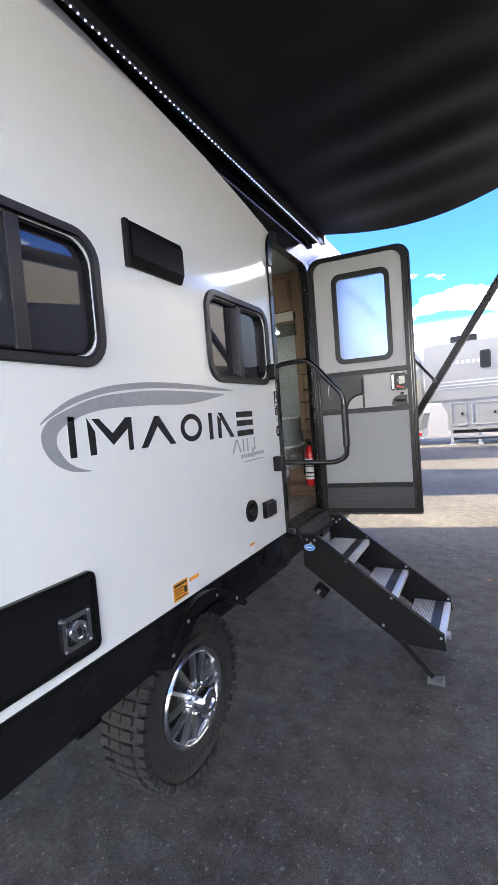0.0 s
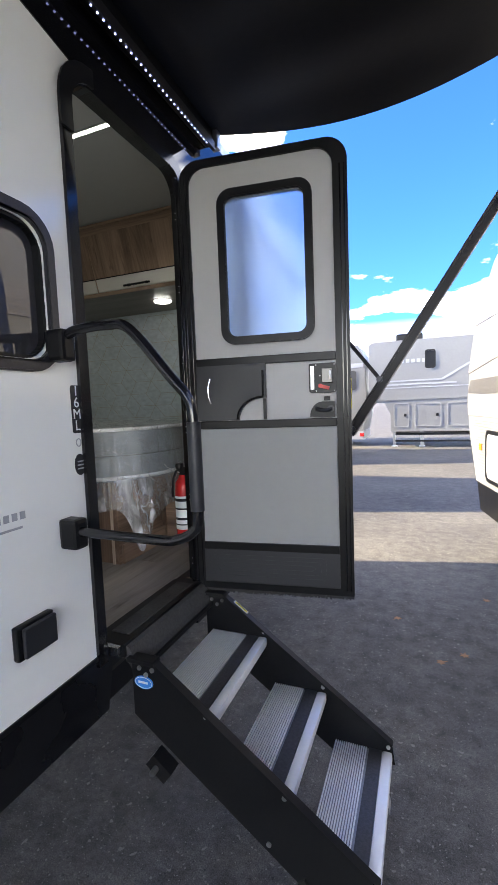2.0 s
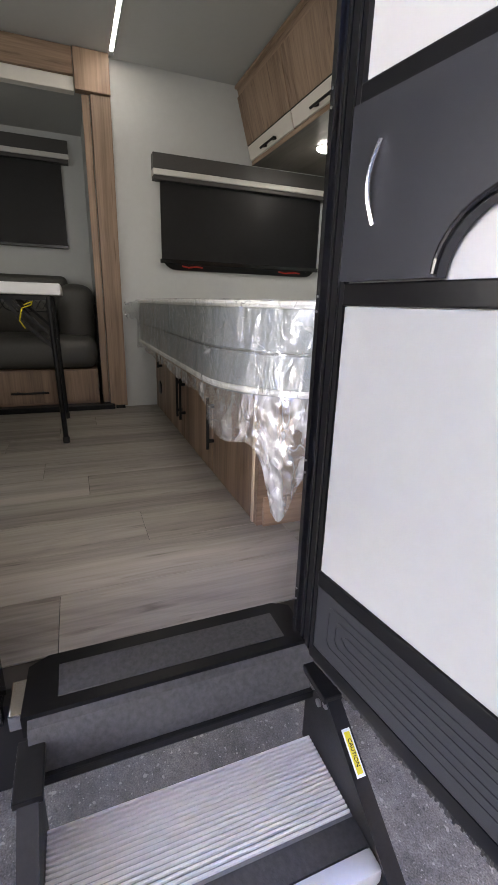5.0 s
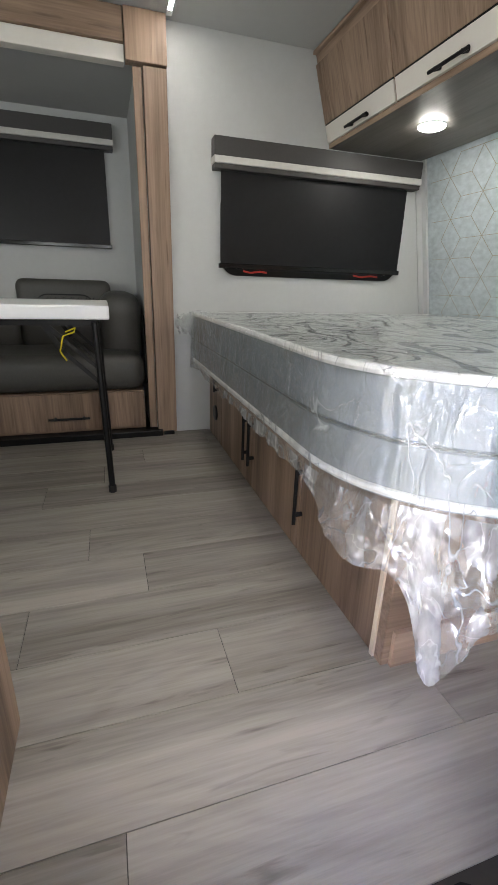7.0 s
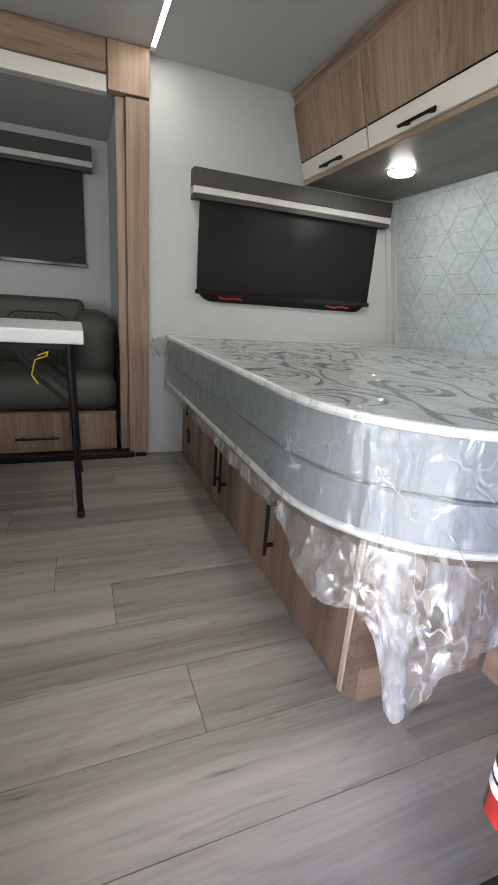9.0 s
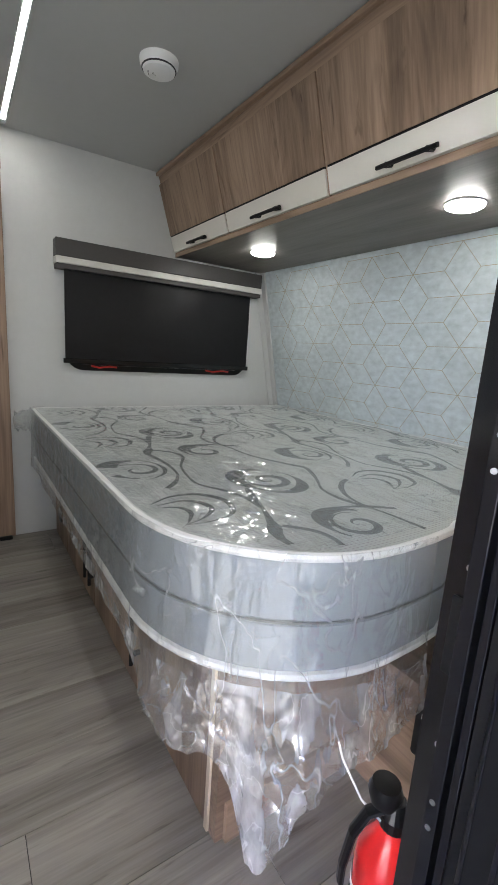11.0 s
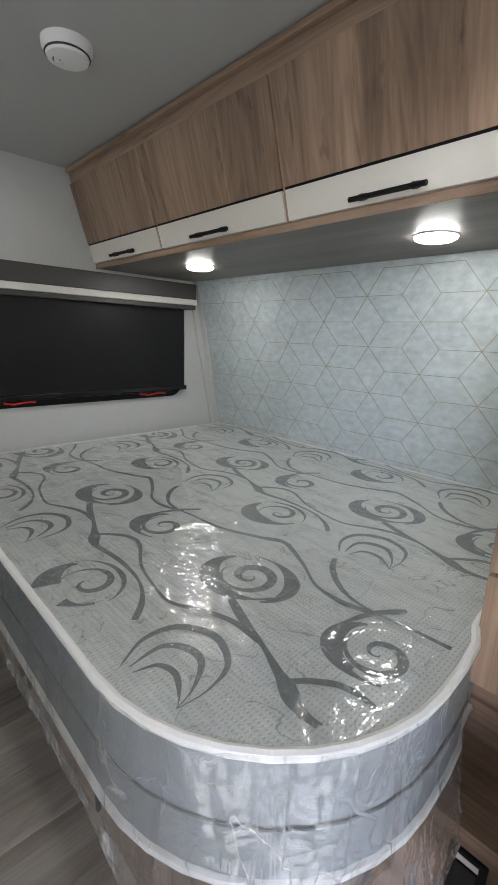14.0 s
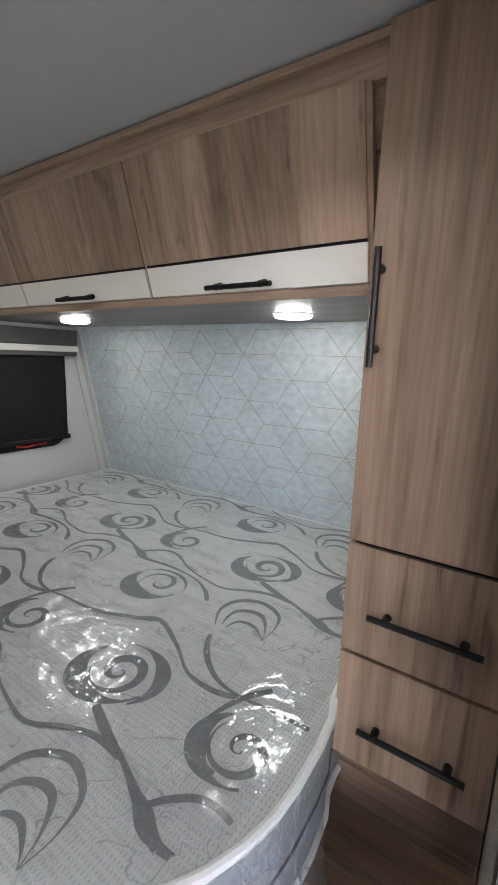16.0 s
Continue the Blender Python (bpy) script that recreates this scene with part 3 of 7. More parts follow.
def ribbon(bm, pts, width, z, taper=True):
    """A flat band on a level surface along a line of (x, y) points; width may be a function of 0..1."""
    n, row = len(pts), []
    for i, (x, y) in enumerate(pts):
        a, b = pts[max(i - 1, 0)], pts[min(i + 1, n - 1)]
        d = Vector((b[0] - a[0], b[1] - a[1])).normalized()
        w = width(i / (n - 1)) if callable(width) else width
        row.append((bm.verts.new((x - d.y * w, y + d.x * w, z)), bm.verts.new((x + d.y * w, y - d.x * w, z))))
    for (a, b), (c, d) in zip(row, row[1:]):
        bm.faces.new((a, b, d, c))
    return bm


def smooth_line(pts, n=7):
    """A curve through the points."""
    out = []
    for k in range(len(pts) - 1):
        p0, p1, p2, p3 = (Vector(pts[max(0, min(len(pts) - 1, k + d))]) for d in (-1, 0, 1, 2))
        for i in range(n):
            t = i / n
            out.append(tuple(0.5 * (2 * p1 + (p2 - p0) * t + (2 * p0 - 5 * p1 + 4 * p2 - p3) * t * t + (3 * p1 - p0 - 3 * p2 + p3) * t ** 3)))
    return out + [tuple(pts[-1])]


def thing(name, at, label, category, group="", turn=0.0, kind=""):
    ob = new(name)
    ob.empty_display_size = 0.1
    ob.matrix_basis = pose(*at, 0, 0, turn)
    return tagged(ob, label, category, group, kind)


LOCAL = set()


def solid(name, bm, material, smooth=False):
    me = bpy.data.meshes.new(name)
    bm.to_mesh(me)
    bm.free()
    for m in material if isinstance(material, (list, tuple)) else (material,):
        me.materials.append(m)
    if smooth:
        me.polygons.foreach_set("use_smooth", [True] * len(me.polygons))
        me.set_sharp_from_angle(angle=radians(38))
    return new(name, me)


def part(name, bm, material, parent, label="", smooth=False):
    """One mesh under a thing or under a part. Meshes are laid out in world coordinates unless the thing is in LOCAL."""
    ob = solid(name, bm, material, smooth)
    ob.parent = parent
    if parent.type == "EMPTY" and parent.name not in LOCAL:
        ob.matrix_parent_inverse = parent.matrix_basis.inverted()
    return tagged(ob, label) if label else ob


def structure(name, bm, material, label, category, smooth=False):
    return tagged(solid(name, bm, material, smooth), label, category, "", "structure")


def single(name, bm, material, label, category, group="", smooth=False):
    return tagged(solid(name, bm, material, smooth), label, category, group)


def written(name, text, size, m, material, parent, label="", depth=0.0006):
    """Lettering in the built-in font as a mesh, at the pose m."""
    cu = bpy.data.curves.new(name, "FONT")
    cu.body, cu.size, cu.extrude, cu.align_x, cu.align_y = text, size, depth, "CENTER", "CENTER"
    tmp = bpy.data.objects.new(name, cu)
    me = bpy.data.meshes.new_from_object(tmp)
    bpy.data.objects.remove(tmp)
    bm = bmesh.new()
    bm.from_mesh(me)
    bm.transform(m)
    return part(name, bm, material, parent, label)

# ---- ground ----
bm = bm_new()
box(bm, -400, 400, -400, 400, -0.3, 0.0)
structure("ground", bm, M_ASPHALT, "dark grey worn asphalt lot with sunlit and shaded bands", "asphalt")

# ---- trailer shell ----
FLOOR, CEIL = 0.83, 2.83
XO, XI, XF = -1.10, -1.143, -3.47        # outer skin, inner face of the entry wall, inner face of the far wall
YR, YH, YN = 1.5, 8.03, 8.55            # rear, back of the fitted cabinets, nose


def nose(z):
    """The front wall leans back towards the bed: its y at a height."""
    return 8.07 - 0.218 * (z - 1.53)


W1 = rrect(3.62, 1.795, 4.475, 2.165, 0.085)
W2 = rrect(5.165, 1.775, 5.755, 2.145, 0.085)
DOOR = [(5.893, FLOOR), (6.555, FLOOR)] + rrect(5.893, 1.2, 6.555, 2.64, 0.10)[:14]
bm = bm_new()
plate(bm, [(YR, FLOOR), (5.893, FLOOR)] + [p for p in reversed(DOOR[2:])] + [(6.555, FLOOR), (YN, FLOOR), (YN, 2.96), (YR, 2.96)], [W1, W2], "x", XI, XO)
structure("wall_entry_side", bm, M_GELCOAT, "glossy white smooth side wall of the travel trailer", "wall")
bm = bm_new()
plate(bm, [(3.9, FLOOR - 0.12), (YR, FLOOR - 0.12), (YR, CEIL + 0.03), (YN, CEIL + 0.03), (YN, FLOOR - 0.12), (6.26, FLOOR - 0.12), (6.26, 2.66), (3.9, 2.66)], [], "x", XF - 0.05, XF)
structure("wall_far_side", bm, M_WALL_IN, "pale grey interior wall with a shaded window", "wall")
bm = bm_new()
plate(bm, [(nose(FLOOR) + 0.008, FLOOR), (nose(CEIL) + 0.008, CEIL), (nose(CEIL) + 0.038, CEIL), (nose(FLOOR) + 0.038, FLOOR)], [], "x", XF, XI)
structure("wall_front", bm, M_WALL_IN, "front wall behind the headboard panel", "wall")
bm = bm_new()
box(bm, XF - 0.05, XO, YR - 0.05, YR, 0.6, 2.96)
structure("wall_rear", bm, M_WHITE, "plain white rear wall of the trailer", "wall")
bm = bm_new()
box(bm, XF - 0.05, XO, YN, YN + 0.04, 0.6, 2.9)
structure("wall_nose", bm, M_WHITE, "plain white nose wall of the trailer", "wall")
bm = bm_new()
box(bm, XF, XI, YR, YH, CEIL, CEIL + 0.03)
structure("ceiling", bm, M_CEIL, "smooth off-white ceiling panel", "ceiling")
bm = bm_new()
box(bm, XF - 0.06, XO + 0.002, YR - 0.05, YN + 0.04, 2.962, 3.02, 0.02)
structure("roof", bm, M_WHITE, "white membrane roof of the trailer", "roof")
bm = bm_new()
box(bm, XF, XI, YR, YN, FLOOR - 0.12, FLOOR - 0.004)
floor = structure("floor", bm, M_GAP, "grey oak plank floor with fine joints", "floor")
# dark skirt below the white side
bm = bm_new()
plate(bm, [(YR, 0.645), (4.62, 0.645), (4.68, 0.68), (4.80, 0.785), (5.05, 0.785), (5.2, 0.67), (5.25, 0.64), (5.90, 0.625), (5.93, 0.76), (6.50, 0.76), (6.53, 0.615), (YN, 0.60), (YN, 0.826), (YR, 0.826)], [], "x", XO - 0.03, XO - 0.004)
structure("trim_skirt", bm, M_SKIRT, "black metal skirt along the bottom of the side", "trim")
bm = bm_new()
box(bm, XO - 0.002, XO + 0.006, YR, 5.86, 0.822, 0.836)
structure("trim_skirt_edge", bm, M_BLACK, "thin black strip above the skirt", "trim")
bm = bm_new()
plate(bm, [(4.35, 2.89), (4.9, 2.84), (5.25, 2.802), (5.65, 2.732), (5.93, 2.675), (6.5, 2.66), (7.1, 2.66), (7.1, 2.95), (4.35, 2.95)], [], "x", XO, XO + 0.004)
structure("trim_fascia", bm, M_FASCIA, "glossy black tapering fascia under the awning rail", "trim")
# underside, so that no light comes up through the floor
bm = bm_new()
box(bm, XF, XO - 0.06, YR, YN, 0.60, 0.70)
structure("underbody", bm, M_BLACK_MATT, "dark underbody of the trailer", "underbody")

# slide-out room
SX, SY0, SY1 = -4.28, 3.9, 6.26
bm = bm_new()
box(bm, SX - 0.04, SX, SY0 - 0.02, SY1 + 0.02, FLOOR - 0.1, 2.70)
structure("wall_slide_back", bm, M_WALL_IN, "pale grey back wall of the slide-out", "wall")
for nm, a, b in (("wall_slide_end", SY1 - 0.02, SY1 + 0.02), ("wall_slide_other_end", SY0 - 0.02, SY0 + 0.02)):
    bm = bm_new()
    box(bm, SX, XF - 0.0495, a, b, FLOOR - 0.001, 2.70)
    structure(nm, bm, M_WALL_IN, "pale grey end wall of the slide-out", "wall")
bm = bm_new()
box(bm, SX, XF - 0.05, SY0 + 0.02, SY1 - 0.02, 2.66, 2.70)
structure("ceiling_slide", bm, M_CEIL, "off-white slide-out ceiling", "ceiling")
bm = bm_new()
box(bm, SX, XF, SY0 - 0.02, SY1 + 0.02, FLOOR - 0.12, FLOOR - 0.002)
structure("floor_slide", bm, M_BLACK, "dark slide-out floor edge", "floor")
# oak trim round the slide-out
bm = bm_new()
box(bm, XF, XF + 0.022, 6.222, 6.263, 0.87, 2.625, 0.003)
structure("trim_slide_post_inner", bm, M_WOOD_V, "oak laminate post beside the slide-out", "trim")
bm = bm_new()
box(bm, XF, XF + 0.05, 6.267, 6.376, 0.845, 2.625, 0.003)
structure("trim_slide_post_outer", bm, M_WOOD_V, "oak laminate outer post beside the slide-out", "trim")
bm = bm_new()
box(bm, XF, XF + 0.06, 6.19, 6.378, 2.632, CEIL - 0.004, 0.003)
structure("trim_slide_block", bm, M_WOOD_V, "oak laminate corner block at the ceiling", "trim")
bm = bm_new()
box(bm, XF, XF + 0.05, 3.9, 6.186, 2.70, CEIL - 0.004, 0.003)
structure("trim_slide_header", bm, M_WOOD_Y, "oak laminate header over the slide-out", "trim")
bm = bm_new()
box(bm, XF - 0.03, XF + 0.03, 3.9, 6.186, 2.63, 2.697, 0.003)
structure("trim_slide_band", bm, M_CREAM, "cream band under the slide-out header", "trim")
bm = bm_new()
box(bm, XF, XF + 0.075, 3.9, 6.29, FLOOR, FLOOR + 0.035, 0.004)
structure("trim_slide_base", bm, M_BLACK, "black bottom seal of the slide-out", "trim")
bm = bm_new()
box(bm, XF, XF + 0.06, 6.30, 6.36, FLOOR, FLOOR + 0.022, 0.003)
structure("trim_slide_foot", bm, M_BLACK, "small black roller cover at the post's foot", "trim")
# headboard panel and corner strip
bm = bm_new()
plate(bm, [(nose(1.2), 1.2), (nose(2.45), 2.45), (nose(2.45) + 0.007, 2.45), (nose(1.2) + 0.007, 1.2)], [], "x", XF + 0.05, -1.18)
headboard = structure("headboard_panel", bm, M_HEAD, "pale blue marbled panel with gold cube lines", "wall panel")
bm = bm_new()
plate(bm, [(nose(1.3) - 0.012, 1.3), (nose(2.45) - 0.012, 2.45), (nose(2.45) + 0.005, 2.45), (nose(1.3) + 0.005, 1.3)], [], "x", XF + 0.001, XF + 0.048)
plate(bm, [(nose(1.3) - 0.05, 1.3), (nose(2.45) - 0.05, 2.45), (nose(2.45) - 0.012, 2.45), (nose(1.3) - 0.012, 1.3)], [], "x", XF + 0.001, XF + 0.008)
structure("trim_corner", bm, M_WALL_IN, "white corner strip", "trim")


# ---- windows in the entry wall ----
def side_window(name, y0, z0, y1, z1, mull, label):
    w = thing(name, (XO, (y0 + y1) / 2, z0), label, "window", kind="structure")
    bm = bm_new()
    plate(bm, rrect(y0, z0, y1, z1, 0.10), [rrect(y0 + 0.032, z0 + 0.032, y1 - 0.032, z1 - 0.032, 0.075)], "x", XO - 0.06, XO + 0.014)
    bmesh.ops.bevel(bm, geom=[e for e in bm.edges if e.is_manifold and e.calc_face_angle(0) > 1.2], offset=0.004, segments=2, affect="EDGES")
    part("window_frame", bm, M_FRAME, w, smooth=True)
    bm = bm_new()
    plate(bm, rrect(y0 + 0.032, z0 + 0.032, y1 - 0.032, z1 - 0.032, 0.074), [rrect(y0 + 0.045, z0 + 0.045, y1 - 0.045, z1 - 0.045, 0.062)], "x", XO - 0.03, XO - 0.004)
    part("gasket", bm, M_BLACK, w)
    bm = bm_new()
    box(bm, XO - 0.022, XO + 0.006, mull - 0.022, mull + 0.022, z0 + 0.034, z1 - 0.034, 0.003)
    part("mullion", bm, M_FRAME, w)
    for a, b, d in ((y0 + 0.035, mull - 0.022, -0.018), (mull + 0.022, y1 - 0.035, -0.026)):
        bm = bm_new()
        box(bm, XO + d - 0.004, XO + d, a, b, z0 + 0.034, z1 - 0.034)
        part("pane", bm, M_TINT, w, "dark tinted glass")
    return w


side_window("window_1", 3.58, 1.76, 4.51, 2.20, 4.21, "dark framed sliding window with rounded corners")
side_window("window_2", 5.13, 1.74, 5.79, 2.18, 5.45, "small dark framed sliding window with rounded corners")

# ---- entry door frame ----
door_frame = thing("door_frame", (XO, 6.2, FLOOR), "black aluminium frame round the open entry doorway", "door frame", kind="structure")
bm = bm_new()
o = [(5.855, 0.80)] + [(a, b) for a, b in reversed(rrect(5.855, 1.2, 6.59, 2.685, 0.13)[:14])] + [(6.59, 0.80)]
i_ = [(6.546, 0.80)] + [(a, b) for a, b in rrect(5.895, 1.2, 6.546, 2.635, 0.095)[:14]] + [(5.895, 0.80)]
plate(bm, o + i_, [], "x", XI - 0.003, XO + 0.012)
part("jamb", bm, M_BLACK_GLOSS, door_frame)
bm = bm_new()
box(bm, XO + 0.012, XO + 0.03, 6.548, 6.565, 0.84, 2.55, 0.003)
part("hinge_strip", bm, M_BLACK_GLOSS, door_frame)
for k in range(9):
    bm = bm_new()
    zz = 0.95 + k * 0.19
    lathe(bm, [(0.0038, 0), (0.0038, 0.002), (0.002, 0.003)], (-1.125, 6.5455, zz), "y", 10)
    bm.transform(Matrix.Translation((0, 0, 0)))
    part("screw", bm, M_STEEL, door_frame)
bm = bm_new()
box(bm, -1.105, -1.09, 6.53, 6.5458, 1.96, 2.06)
part("hinge_label", bm, M_LABEL, door_frame, "white and red label strip")
bm = bm_new()
box(bm, -1.0905, -1.0895, 6.531, 6.537, 1.965, 2.0)
part("label_band", bm, M_RED_PLASTIC, door_frame)
bm = bm_new()
cap_out = [p for p in rrect(5.845, 2.3, 6.6, 2.695, 0.14)[7:14]]
cap_in = [p for p in rrect(5.893, 2.3, 6.552, 2.642, 0.10)[7:14]]
plate(bm, [(5.995, 2.695)] + cap_out + [(5.845, 2.46), (5.893, 2.46)] + cap_in[::-1] + [(5.995, 2.642)], [], "x", XO + 0.012, XO + 0.02)
part("corner_cap", bm, M_BLACK, door_frame, "black moulded corner cap")
bm = bm_new()
box(bm, -1.135, -1.10, 6.5425, 6.546, 1.60, 1.68, 0.001)
strike = part("strike_plate", bm, M_BLACK_MATT, door_frame)
for z in (1.625, 1.655):
    bm = bm_new()
    lathe(bm, [(0.004, 0.0), (0.004, -0.0025)], (-1.118, 6.5425, z), "y", 10)
    part("screw", bm, M_STEEL, strike)
# threshold
sill = thing("door_sill", (-1.1, 6.2, 0.78), "black scuffed plastic threshold under the doorway", "threshold", kind="structure")
bm = bm_new()
plate(bm, [(-1.185, 5.97), (-1.165, 5.935), (-1.05, 5.93), (-1.05, 6.49), (-1.165, 6.495), (-1.185, 6.46)], [], "z", 0.80, 0.845)
part("tread", bm, M_BLACK, sill)
bm = bm_new()
box(bm, -1.15, -1.075, 5.99, 6.44, 0.845, 0.848)
part("grip_pad", bm, M_DIRT, sill)
bm = bm_new()
plate(bm, [(-1.055, 0.79), (-1.055, 0.838), (-1.036, 0.828), (-1.012, 0.778), (-1.008, 0.758), (-1.03, 0.758)], [], "y", 5.94, 6.49)
part("nosing", bm, M_DIRT, sill, "scuffed black lower nosing")
bm = bm_new()
box(bm, -1.02, -1.0, 5.95, 6.48, 0.735, 0.757, 0.004)
part("step_crossbar", bm, M_BLACK_MATT, sill)
for y in (5.925, 6.497):
    bm = bm_new()
    box(bm, -1.14, -1.06, y - 0.016, y + 0.016, 0.81, 0.842, 0.002)
    part("end_plate", bm, M_CHROME, sill)

# ---- entry door leaf, standing open ----
DW, DZ0, DZ1 = 0.687, 0.82, 2.643
leaf = thing("door_1", (-1.065, 6.475, DZ0), "open entry door with frosted window, grey panels and black frame", "door", turn=8.0, kind="structure")
LOCAL.add(leaf.name)


def L(z):
    return z - DZ0


bm = bm_new()
plate(bm, rrect(0.0, L(DZ0), DW, L(DZ1), 0.085, 8)[:18] + [(0.0, 0.0), (DW, 0.0)], [rrect(0.194, L(1.914), 0.521, L(2.477), 0.04)], "y", 0.012, 0.034)
part("core", bm, M_DOOR_WHITE, leaf, "off-white door skin")
bm = bm_new()
plate(bm, rrect(-0.002, L(DZ0), DW + 0.002, L(DZ1) + 0.002, 0.087, 8)[:18] + [(-0.002, 0.0), (DW + 0.002, 0.0)],
      [rrect(0.04, L(DZ0), DW - 0.055, L(DZ1) - 0.03, 0.07, 8)[:18] + [(0.04, 0.03), (DW - 0.055, 0.03)]], "y", 0.002, 0.046)
part("edge_frame", bm, M_BLACK, leaf, "black aluminium edge frame")
for a in (DW - 0.03, DW - 0.014):
    bm = bm_new()
    box(bm, a, a + 0.006, -0.002, 0.003, L(0.84), L(2.54), 0.001)
    part("edge_bead", bm, M_BLACK_GLOSS, leaf)
for a0, a1, d0 in ((-0.024, -0.013, -0.004), (-0.011, -0.004, 0.004), (0.006, 0.010, -0.0015), (0.027, 0.031, -0.0015)):
    bm = bm_new()
    box(bm, a0, a1, d0, d0 + 0.0035 if a0 > 0 else 0.03, L(0.835), L(2.59), 0.001)
    part("hinge_bead", bm, M_BLACK_GLOSS, leaf)
for z in (0.93, 0.955, 1.22, 1.245, 1.52, 1.545, 1.82, 1.845, 2.12, 2.145, 2.42, 2.445):
    bm = bm_new()
    lathe(bm, [(0.0024, -0.005), (0.0024, -0.003)], (-0.0185, 0, L(z)), "y", 8)
    part("rivet", bm, M_STEEL, leaf)
bm = bm_new()
plate(bm, rrect(0.161, L(1.884), 0.553, L(2.513), 0.06), [rrect(0.196, L(1.917), 0.519, L(2.478), 0.035)], "y", -0.004, 0.012)
bmesh.ops.bevel(bm, geom=[e for e in bm.edges if e.is_manifold and e.calc_face_angle(0) > 1.2], offset=0.003, segments=2, affect="EDGES")
part("window_frame", bm, M_BLACK, leaf, smooth=True)
bm = bm_new()
box(bm, 0.19, 0.525, 0.016, 0.021, L(1.91), L(2.482))
pane = part("pane", bm, M_FROST, leaf, "frosted glass pane")
pane.visible_shadow = False
for z in (1.815, 1.548, 1.015):
    bm = bm_new()
    box(bm, 0.0403, DW - 0.0553, 0.0, 0.012, L(z) - 0.017, L(z) + 0.017, 0.003)
    part("cross_rail", bm, M_BLACK, leaf)
bm = bm_new()
box(bm, 0.042, DW - 0.057, 0.005, 0.012, L(1.032), L(1.53), 0.002)
part("lower_panel", bm, M_DOOR_GREY, leaf, "light grey flat panel")
bm = bm_new()
box(bm, 0.0403, DW - 0.0553, 0.004, 0.012, L(0.8503), L(0.998))
kick = part("kick_plate", bm, M_GREY_PLASTIC, leaf, "black embossed kick plate")
for k in range(3):
    bm = bm_new()
    e = 0.022 * k
    plate(bm, rrect(0.075 + e, L(0.878) + e * 0.8, 0.575 - e, L(0.975) - e * 0.8, 0.018), [rrect(0.08 + e, L(0.883) + e * 0.8, 0.57 - e, L(0.97) - e * 0.8, 0.015)], "y", 0.0025, 0.004)
    part("embossed_ring", bm, M_GREY_PLASTIC, kick)
bm = bm_new()
random.seed(3)
box(bm, 0.0, DW, 0.006, 0.04, -0.004, 0.0)
for k in range(150):
    a = DW * k / 150
    box(bm, a, a + 0.004, 0.008, 0.03, -0.012 - 0.010 * random.random(), -0.004)
part("sweep_brush", bm, M_RUBBER, leaf, "black brush sweep along the bottom")
# pocket with a quarter-round cut-out
arc = [(0.33 - 0.105 * math.cos(t), L(1.567) + 0.09 * math.sin(t)) for t in [k * math.pi / 16 for k in range(9)]]
bm = bm_new()
plate(bm, [(0.044, L(1.567)), (arc[0][0], arc[0][1])] + arc[1:] + [(0.345, L(1.657)), (0.345, L(1.80)), (0.044, L(1.80))], [], "y", -0.012, 0.006)
pocket = part("slider_panel", bm, M_GREY_PLASTIC, leaf, "dark grey sliding hatch with a quarter-round cut")
bm = bm_new()
tube(bm, [(0.106 - 0.010 * math.sin(math.pi * k / 10), -0.014 - 0.007 * math.sin(math.pi * k / 10), L(1.64) + 0.105 * k / 10) for k in range(11)], 0.0032, 8)
part("grip", bm, M_CHROME, pocket, "slim curved grip")
bm = bm_new()
tube(bm, [(a - 0.004, -0.014, b + 0.004) for a, b in arc] + [(0.333, -0.014, L(1.664)), (0.334, -0.014, L(1.77))], 0.0045, 8)
part("cut_rim", bm, M_BLACK_GLOSS, pocket)
bm = bm_new()
box(bm, 0.331, 0.343, -0.006, 0.006, L(1.567), L(1.655), 0.002)
part("track_stop", bm, M_BLACK, leaf)
# latch box
bm = bm_new()
plate(bm, rrect(0.525, L(1.668), 0.632, L(1.785), 0.008), [], "y", -0.016, 0.008)
latch = part("latch_box", bm, M_BLACK, leaf, "black lock box with a red lever")
bm = bm_new()
box(bm, 0.53, 0.546, -0.019, -0.016, L(1.68), L(1.775), 0.002)
part("chrome_pull", bm, M_STEEL, latch, "ribbed chrome pull")
bm = bm_new()
box(bm, 0.574, 0.618, -0.024, -0.016, L(1.705), L(1.765), 0.003)
part("lock_cover", bm, M_BLACK_GLOSS, latch)
bm = bm_new()
box(bm, 0.605, 0.614, -0.026, -0.0235, L(1.72), L(1.755), 0.001)
part("lock_label", bm, M_LABEL, latch)
bm = bm_new()
bar(bm, (0.57, -0.022, L(1.694)), (0.605, -0.024, L(1.684)), 0.01, 0.014)
lathe(bm, [(0.009, -0.03), (0.009, -0.016)], (0.57, 0, L(1.694)), "y", 12)
part("lever", bm, M_RED_PLASTIC, latch, "red lever")
for a, z in ((0.553, 1.778), (0.625, 1.778), (0.553, 1.675), (0.625, 1.675), (0.569, 1.735)):
    bm = bm_new()
    lathe(bm, [(0.0024, -0.0175), (0.0024, -0.015)], (a, 0, L(z)), "y", 8)
    part("screw", bm, M_STEEL, latch)
